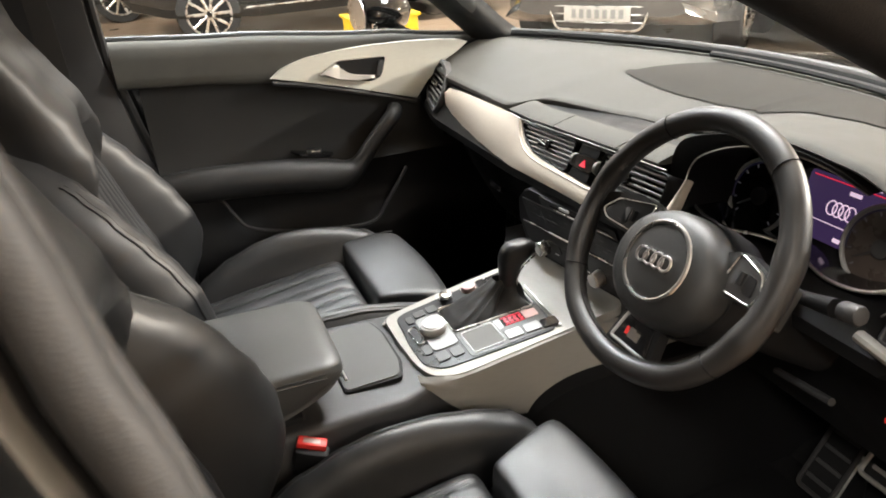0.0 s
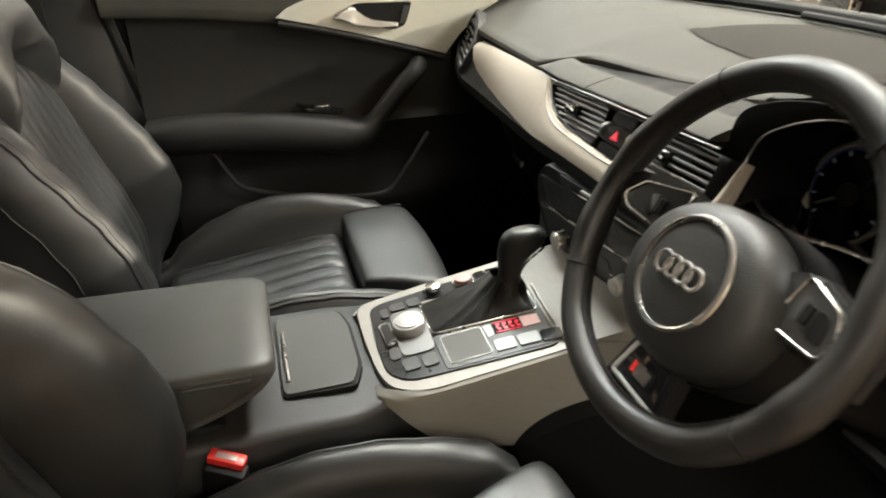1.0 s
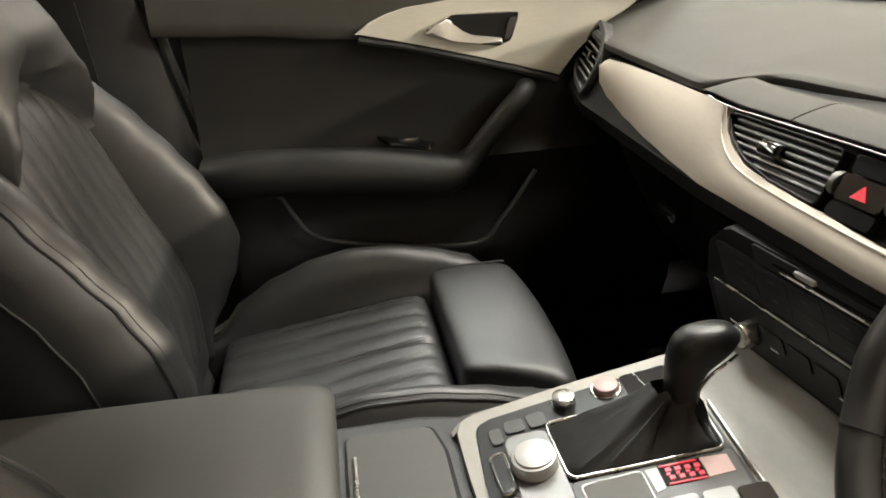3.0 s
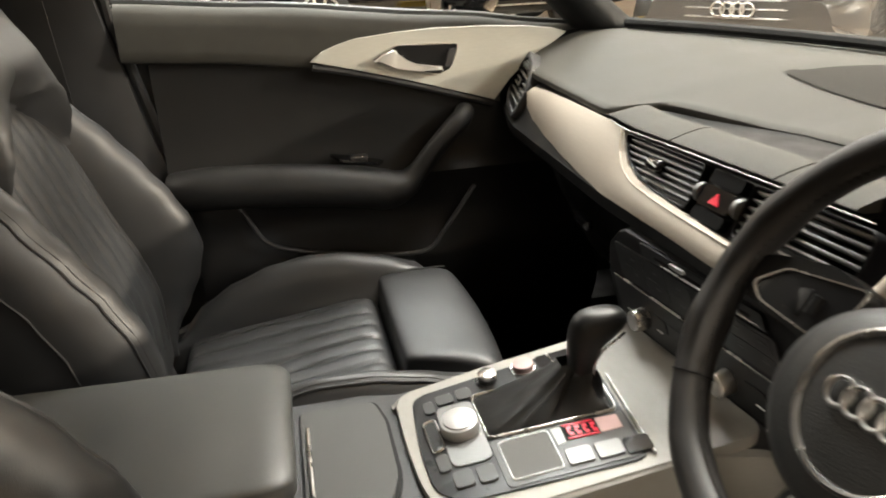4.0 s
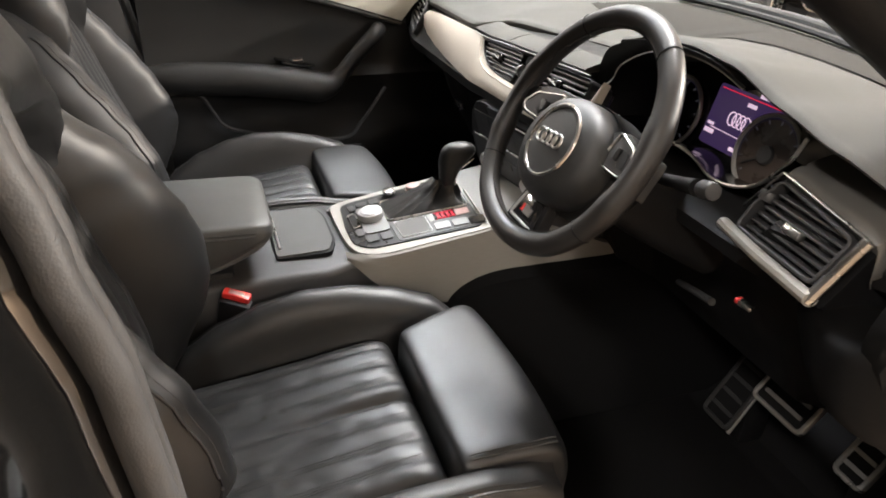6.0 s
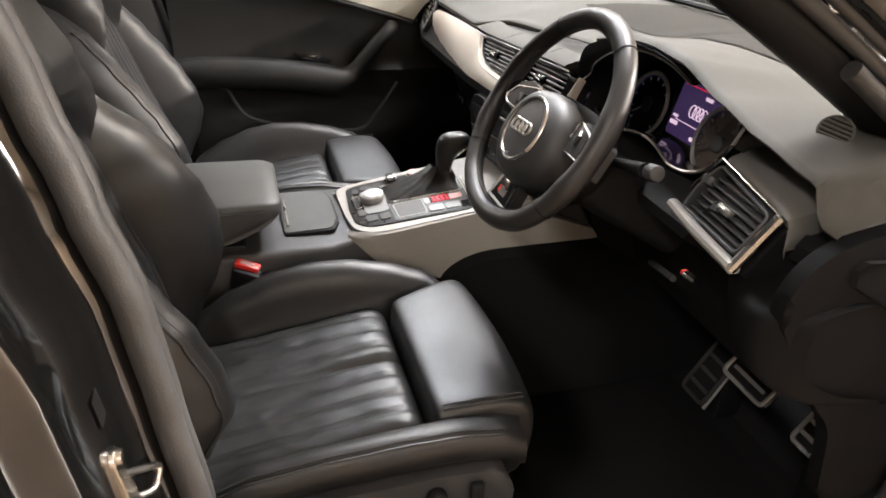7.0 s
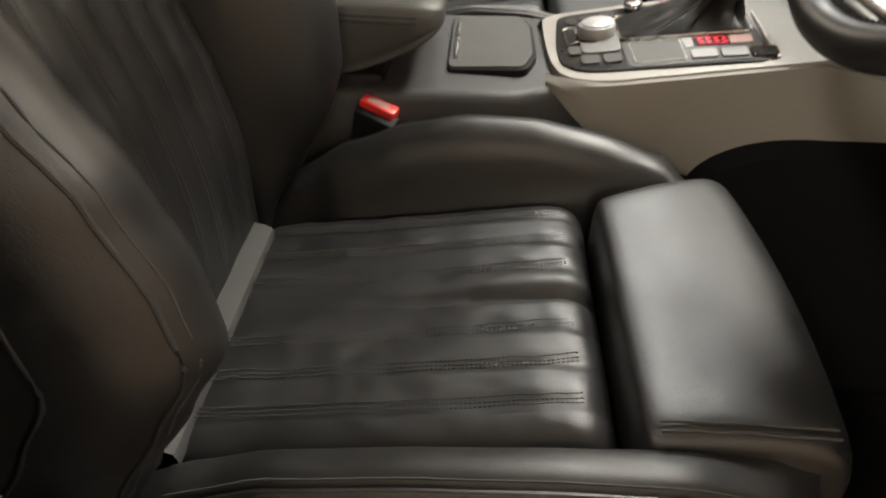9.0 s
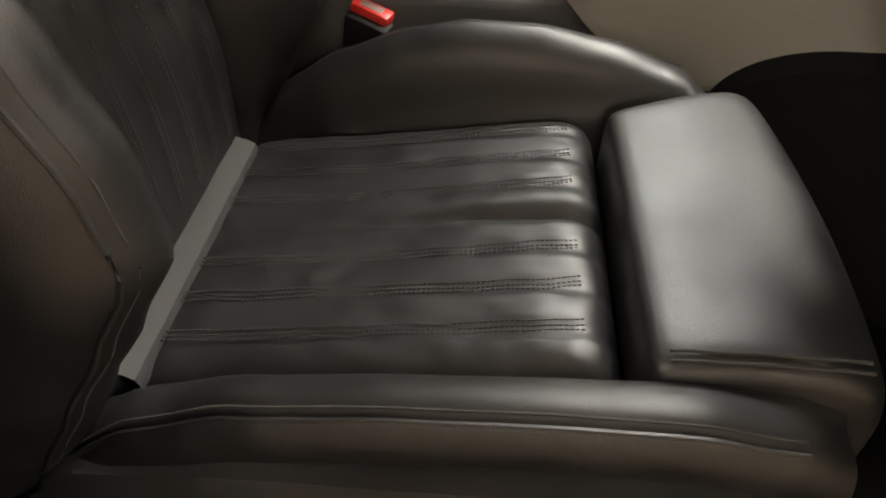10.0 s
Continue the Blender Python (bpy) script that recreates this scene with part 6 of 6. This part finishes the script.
    part("mirror_glass", plate([(-0.99 - 0.08 * math.cos(w), 1.045 + 0.05 * math.sin(w)) for w in [2 * math.pi * k / 24 for k in range(24)]], 0, 0.003, lambda u, v, d: Vector((u, 0.018 - d, v))), CHROME, mr)
    part("mirror_trim", tube([(-0.99 + 0.10 * math.cos(w), 0.035, 1.042 + 0.064 * math.sin(w)) for w in [math.pi * (1.05 + 0.9 * k / 16) for k in range(17)]], 0.007, 8), CHROME, mr)
    part("mirror_foot", tube([(-0.92, 0.10, 1.0), (-0.84, 0.12, 0.985)], 0.022, 10), PAINT, mr)
    return door


passenger_door()

# middle pillar on the passenger's side and the door seam
pl = thing("pillar_trim", (-0.76, -0.68, 0.40), "dark grey lining of the pillar behind the passenger door", "pillar", kind="structure")
rows = []
for z in [0.40 + 0.98 * k / 14 for k in range(15)]:
    sh = 0.40 * max(0, z - 1.0)
    e = rear_edge(z)
    rows.append([(-0.79 + sh, e - 0.012, z), (-0.762 + sh, e - 0.020, z), (-0.752 + sh, e - 0.06, z), (-0.752 + sh, e - 0.16, z), (-0.79 + sh, e - 0.20, z)])
part("pillar_cover", strip(rows), SOFT, pl)
part("door_seal", tube([(-0.778 + 0.40 * max(0, z - 1.0), rear_edge(z) - 0.008, z) for z in [0.42 + 0.95 * k / 24 for k in range(25)]], 0.010, 8), RUBBER, pl)
part("belt_strap", plate([(-0.025, 0.60), (0.025, 0.60), (0.02, 1.25), (-0.02, 1.25)], 0, 0.0015, lambda u, v, d: Vector((-0.725 + 0.40 * max(0, v - 1.0) + d, -0.69 + u, v))), RUBBER, pl, "black woven belt strap")


# ---------------------------------------------------------------- driver's door opening
def opening():
    po = thing("door_pillar", (0.82, -0.56, 0.36), "gloss black door pillar with rubber seal and striker", "pillar", kind="structure")

    def inset(z):
        return -0.20 * max(0, z - 1.02)

    def edge(z):
        return lerp_table([(0.36, -0.450), (0.55, -0.469), (0.7235, -0.4816), (0.838, -0.4936), (0.943, -0.5034), (1.037, -0.524), (1.102, -0.5427), (1.184, -0.5645), (1.40, -0.626)], z)[0]
    zs = [0.38 + 1.02 * k / 48 for k in range(49)]

    def swept(profile):
        """A skin along the pillar through (x, offset behind the seal) points."""
        return strip([[(p.x + inset(z), edge(z) + p.y, z) for p in spline([(a, b, 0) for a, b in profile], 4)] for z in zs])
    part("pillar_skin", swept([(0.731, -0.012), (0.745, -0.026), (0.766, -0.0315), (0.795, -0.0335), (0.825, -0.035), (0.842, -0.040), (0.853, -0.052), (0.868, -0.066), (0.890, -0.070)]), PAINT, po, "gloss black painted pillar")
    part("pillar_cover", swept([(0.731, -0.020), (0.712, -0.006), (0.698, -0.010), (0.684, -0.05), (0.680, -0.16), (0.72, -0.20)]), SOFT, po, "grained plastic pillar lining")
    part("door_seal", tube([(0.731 + inset(z), edge(z), z) for z in zs], 0.0130, 12), SEAL, po, "hollow rubber door seal")
    part("seal_lip", tube([(0.709 + inset(z), edge(z) + 0.003, z) for z in zs], 0.0095, 10), SEAL, po)
    # striker: plate, two screws and a bent loop
    ys = edge(0.818) - 0.036
    st = part("striker_plate", plate(rounded([(0.768, 0.778), (0.790, 0.778), (0.798, 0.858), (0.777, 0.858)], 0.009), 0, 0.005, lambda u, v, d: Vector((u, edge(v) - 0.0345 + d, v)), 0.002), STEEL, po, "bare steel striker plate")
    loop = [(0.786, ys, 0.831), (0.770, ys + 0.009, 0.818), (0.750, ys + 0.021, 0.802), (0.745, ys + 0.023, 0.797), (0.746, ys + 0.023, 0.793), (0.753, ys + 0.020, 0.785), (0.757, ys + 0.018, 0.783), (0.762, ys + 0.014, 0.785), (0.776, ys, 0.795)]
    part("striker_loop", tube(loop, 0.0032, 10, up=(0, 1, 0.3)), CHROME, st, "bent polished wire loop")
    for z in (0.788, 0.850):
        part("striker_screw", cyl((0.783 + 0.1 * (z - 0.82), edge(z) - 0.029, z), 0.0065, 0.006, (0, 1, 0), 12, 0.001), STEEL, st)
    part("warning_label", plate([(0.770, 0.880), (0.788, 0.880), (0.788, 0.905), (0.770, 0.905)], 0, 0.0008, lambda u, v, d: Vector((u + inset(v), edge(v) - 0.0318 + d, v))), DARK, po)
    # rear door behind the gap
    rd = part("rear_door", swept([(0.872, -0.100), (0.888, -0.078), (0.903, -0.066), (0.917, -0.062), (0.928, -0.068), (0.934, -0.085), (0.936, -0.13), (0.937, -0.5), (0.930, -1.05)]), PAINT, po, "gloss black closed rear door")
    part("window_trim", tube([(0.925 - 0.02 * k / 8, -0.62 - 0.75 * k / 8, 1.03 + 0.02 * k / 8) for k in range(9)], 0.009, 8), CHROME, rd, "chrome window strip")
    part("door_edge_seal", tube([(0.880 + inset(z), edge(z) - 0.075, z) for z in zs], 0.006, 8), SEAL, rd)
    # seal along the sill and the front post
    line = spline([(0.775, -0.43, 0.44), (0.775, -0.38, 0.405), (0.775, 0.0, 0.400), (0.775, 0.24, 0.42), (0.772, 0.31, 0.52), (0.770, 0.345, 0.72), (0.755, 0.36, 0.90), (0.72, 0.345, 0.95), (0.68, 0.28, 1.005), (0.672, 0.17, 1.082)], 6)
    part("sill_seal", tube(line, 0.011, 10, up=(1, 0, 0.2)), RUBBER, po)
    rows = []
    for z in [0.36 + 0.60 * k / 8 for k in range(9)]:
        rows.append([(0.765, 0.40 + 0.06 * (z - 0.36) / 0.6, z), (0.80, 0.42 + 0.06 * (z - 0.36) / 0.6, z), (0.84, 0.46, z), (0.90, 0.48, z)])
    part("front_post", strip(rows), DARK, po)
    # kick panel and rounded lower end of the dashboard
    rows = []
    for i in range(13):
        k = math.sin(math.pi * min(1, i / 8) / 2)
        f = 0.04 * (1 - k)
        g = max(0, (i - 9) / 3) ** 2 * 0.05
        row = []
        for y, z in ((0.15 + g, 0.865), (0.090 + f + g, 0.856), (0.078 + f + g, 0.835), (0.082 + f + g, 0.79), (0.105 + f + g, 0.75), (0.145 + f + g, 0.715), (0.20 + f + g, 0.692), (0.27 + f, 0.675), (0.42, 0.66)):
            left = min(0.752, 0.637 + 0.62 * max(0, 0.835 - z) + 1.1 * max(0, 0.775 - z))
            row.append((left + (0.765 - left) * i / 12, y, z if z > 0.79 else 0.79 - 0.62 * (0.79 - z)))
        rows.append([tuple(p) for p in spline(row, 4)])
    part("dash_lower_end", strip(rows), ENDCAP, po, "rounded end of the lower dashboard, darkened for shade")
    part("kick_panel", box((0.735, 0.47, 0.50), (0.03, 0.36, 0.46), 0.01), CARPET, po)


opening()


# ---------------------------------------------------------------- pedals and small things in the footwell
def pedals():
    def slab(name, c, w, h, rx, label, slots, edge=PEDAL):
        p = thing(name, c, label, "pedal")
        m = pose(*c, rx, 0, 0)

        def on(u, v, d):
            return m @ Vector((u, v, d))
        out = rounded([(-w / 2, -h / 2), (w / 2, -h / 2), (w / 2, h / 2), (-w / 2, h / 2)], 0.008)
        pd = part("pedal_plate", plate(out, -0.006, 0.003, on, 0.001), DARK, p, "black rubber pad")
        part("pedal_frame", frame_ring(rounded([(-w / 2 + 0.007, -h / 2 + 0.007), (w / 2 - 0.007, -h / 2 + 0.007), (w / 2 - 0.007, h / 2 - 0.007), (-w / 2 + 0.007, h / 2 - 0.007)], 0.006), 0.008, -0.004, 0.007, on, 0.002), edge, p, "frame of the pad")
        for k in range(slots):
            v = -h / 2 + 0.012 + (h - 0.024) * (k + 0.5) / slots
            part("metal_strip", plate(rounded([(-w * 0.36, v - 0.0035), (w * 0.36, v - 0.0035), (w * 0.36, v + 0.0035), (-w * 0.36, v + 0.0035)], 0.002), 0.002, 0.0065, on, 0.001), PEDAL if edge is PEDAL else SOFT, pd)
        return p
    p = slab("brake_pedal", (0.415, 0.425, 0.462), 0.112, 0.072, 52, "brake pedal with a metal frame and rubber pad", 2)
    part("pedal_arm", tube([(0.415, 0.435, 0.460), (0.42, 0.56, 0.56), (0.42, 0.62, 0.70)], 0.012, 8), DARK, p)
    p = slab("foot_rest", (0.282, 0.455, 0.372), 0.072, 0.150, 58, "ribbed metal foot rest on the carpet", 4, TYRE)
    part("rest_edge", tube([(0.318, 0.418, 0.305), (0.318, 0.456, 0.372), (0.318, 0.475, 0.404)], 0.0038, 8), PEDAL, p, "bright metal edge")
    part("rest_base", box((0.275, 0.485, 0.315), (0.08, 0.06, 0.12), 0.01), DARK, p)
    p = slab("accelerator_pedal", (0.558, 0.450, 0.470), 0.055, 0.12, 55, "metal accelerator pedal with rubber strips", 4)
    part("pedal_base", box((0.558, 0.485, 0.36), (0.05, 0.05, 0.20), 0.01), DARK, p)
    solid("floor_mat", box((0.40, 0.13, 0.270), (0.46, 0.62, 0.010), 0.004), CARPET, "black floor mat on the driver's carpet", "floor mat")
    solid("trim_strip", tube([(0.313, 0.238, 0.659), (0.38, 0.213, 0.686), (0.442, 0.191, 0.709)], 0.0055, 8), SOFT, "thin grey edging strip under the dashboard", "trim", "structure")
    lv = thing("bonnet_release", (0.587, 0.10, 0.80), "small silver lever with a red mark under the dashboard", "lever")
    part("lever_body", box((0.576, 0.113, 0.800), (0.018, 0.009, 0.007), 0.002, 2, pose(0, 0, 0, 0, 10, 20)), CHROME, lv)
    part("lever_mark", box((0.565, 0.113, 0.800), (0.006, 0.009, 0.007), 0.0015), RED, lv, "red mark")


pedals()


# ---------------------------------------------------------------- other cars in the hall
def parked_car(x, y, heading, paint, label):
    """A saloon standing on the floor; it faces along its own +y, turned by heading degrees."""
    car = thing("parked_car", (x, y, 0), label, "car", "parked cars")
    m = pose(x, y, 0, 0, 0, heading)

    def P(u, v, w):
        return m @ Vector((u, v, w))
    sec = [(-2.35, 0.55, 0.60, 0.93), (-2.25, 0.86, 0.42, 0.98), (-1.8, 0.91, 0.30, 1.00), (-0.9, 0.925, 0.24, 1.00), (0.3, 0.925, 0.24, 0.98), (1.2, 0.915, 0.26, 0.93), (1.9, 0.88, 0.30, 0.84), (2.25, 0.80, 0.34, 0.74), (2.40, 0.62, 0.42, 0.66)]
    rings = []
    for v in [-2.35 + 4.75 * k / 30 for k in range(31)]:
        w, lo, hi = lerp_table(sec, v)
        pr = [(-w * 0.90, lo), (-w, lo + 0.10), (-w * 0.995, (lo + hi) / 2), (-w * 0.95, hi - 0.06), (-w * 0.84, hi), (0, hi + 0.03), (w * 0.84, hi), (w * 0.95, hi - 0.06), (w * 0.995, (lo + hi) / 2), (w, lo + 0.10), (w * 0.90, lo)]
        rings.append([P(p.x, v, p.y) for p in spline([(a, b, 0) for a, b in pr], 3, True)])
    part("body", loft(rings), paint, car, "glossy car body")
    cab = [(-2.15, 0.70, 0.97, 0.99), (-1.55, 0.74, 0.97, 1.30), (-0.9, 0.76, 0.97, 1.42), (-0.2, 0.76, 0.97, 1.44), (0.35, 0.74, 0.97, 1.36), (1.05, 0.70, 0.93, 0.97)]
    rings = []
    for v in [-2.15 + 3.2 * k / 18 for k in range(19)]:
        w, lo, hi = lerp_table(cab, v)
        rings.append([P(a, v, b) for a, b in ((-w, lo), (-w * 0.97, lo + (hi - lo) * 0.3), (-w * 0.80, hi - 0.03), (-w * 0.6, hi), (w * 0.6, hi), (w * 0.80, hi - 0.03), (w * 0.97, lo + (hi - lo) * 0.3), (w, lo))])
    part("glasshouse", loft(rings), GLOSS, car, "dark windows and roof")
    for sx in (-1, 1):
        for v in (-1.45, 1.45):
            wh = part("wheel", cyl(tuple(P(sx * 0.84, v, 0.335)), 0.335, 0.22, tuple(P(1, 0, 0) - P(0, 0, 0)), 36, 0.03), TYRE, car)
            rim = B()
            merge(rim, cyl(tuple(P(sx * 0.945, v, 0.335)), 0.235, 0.02, tuple(P(1, 0, 0) - P(0, 0, 0)), 36, 0.004))
            part("rim", rim, DARK, wh)
            sp = B()
            for k in range(10):
                a = 2 * math.pi * k / 10
                merge(sp, tube([P(sx * 0.955, v + 0.03 * math.cos(a), 0.335 + 0.03 * math.sin(a)), P(sx * 0.952, v + 0.225 * math.cos(a), 0.335 + 0.225 * math.sin(a))], 0.017, 6))
            merge(sp, tube([P(sx * 0.955, v + 0.23 * math.cos(a), 0.335 + 0.23 * math.sin(a)) for a in [2 * math.pi * k / 32 for k in range(32)]], 0.012, 6, True, up=tuple(P(1, 0, 0) - P(0, 0, 0))))
            part("spokes", sp, CHROME, wh, "silver alloy spokes")
    part("sill_trim", tube([P(0.935, v, 0.36) for v in (-1.05, 0, 1.05)], 0.010, 6), CHROME, car)
    part("sill_trim", tube([P(-0.935, v, 0.36) for v in (-1.05, 0, 1.05)], 0.010, 6), CHROME, car)

    def front(u, v, d):
        return P(u, 2.395 - 0.18 * u * u + d, v)
    gr = rounded([(-0.36, 0.70), (0.36, 0.70), (0.44, 0.60), (0.33, 0.32), (-0.33, 0.32), (-0.44, 0.60)], 0.05)
    g = part("grille", plate(gr, -0.05, 0.020, front), GLOSS, car, "dark grille with chrome frame")
    part("grille_frame", frame_ring(gr, 0.016, 0.0, 0.032, front, 0.004), CHROME, g)
    for k in range(6):
        w = 0.36 + 0.05 * math.sin(k)
        part("grille_bar", tube([front(-0.36, 0.37 + 0.058 * k, 0.022), front(0, 0.37 + 0.058 * k, 0.026), front(0.36, 0.37 + 0.058 * k, 0.022)], 0.006, 6), PEDAL, g)
    for k in range(4):
        part("badge_hoop", tube([front((-1.5 + k) * 0.065 + 0.045 * math.cos(a), 0.60 + 0.045 * math.sin(a), 0.038) for a in [2 * math.pi * j / 24 for j in range(24)]], 0.008, 8, True, up=tuple(P(0, 1, 0) - P(0, 0, 0))), CHROME, g, "chrome hoop")
    pt = part("number_plate", plate([(-0.26, 0.38), (0.26, 0.38), (0.26, 0.49), (-0.26, 0.49)], 0.034, 0.042, front), PLATE, car, "dull pale plate")
    for k in range(7):
        part("plate_bar", plate([(-0.21 + 0.062 * k, 0.402), (-0.175 + 0.062 * k, 0.402), (-0.175 + 0.062 * k, 0.468), (-0.21 + 0.062 * k, 0.468)], 0.042, 0.044, front), SLAT, pt)
    for sx in (-1, 1):
        part("headlight", plate(rounded([(sx * 0.50, 0.62), (sx * 0.80, 0.70), (sx * 0.82, 0.76), (sx * 0.50, 0.71)], 0.02), -0.02, 0.03, lambda u, v, d: P(u, 2.33 - 0.32 * u * u + d + 0.05, v)), WHITE, car, "clear headlight")
        part("intake_bar", tube([P(sx * 0.50, 2.37, 0.42), P(sx * 0.76, 2.22, 0.45)], 0.014, 6), CHROME, car)
    return car


parked_car(-8.3, 1.6, 0, PAINT, "black saloon parked on the tan floor beyond the window")
parked_car(-11.2, -2.2, 0, PAINT, "black saloon parked further off by the wall")
parked_car(-5.4, 4.6, 218, material("grey_car_paint", (0.045, 0.043, 0.042), 0.2, coat=1.0, vary=0.04, rough_vary=0.03), "dark grey saloon parked facing the car ahead")
parked_car(-4.2, 6.4, 205, PAINT, "black saloon parked facing, its plate in view")
yc = thing("yellow_crate", (-5.8, 1.55, 0), "yellow plastic crate standing on the floor", "crate")
part("crate_body", box((-5.8, 1.55, 0.17), (0.42, 0.62, 0.34), 0.02), YELLOW, yc)
part("crate_rim", box((-5.8, 1.55, 0.345), (0.46, 0.66, 0.03), 0.008), YELLOW, yc)

# the wheels that the open car stands on
for sx in (-1, 1):
    for y in (1.12, -1.72):
        wheel = part("wheel", cyl((sx * 0.79, y, 0.335), 0.335, 0.21, (1, 0, 0), 36, 0.03), TYRE, BODY, "black tyre on the hall floor")
        part("rim", cyl((sx * 0.89, y, 0.335), 0.235, 0.02, (1, 0, 0), 36, 0.004), CHROME, wheel)
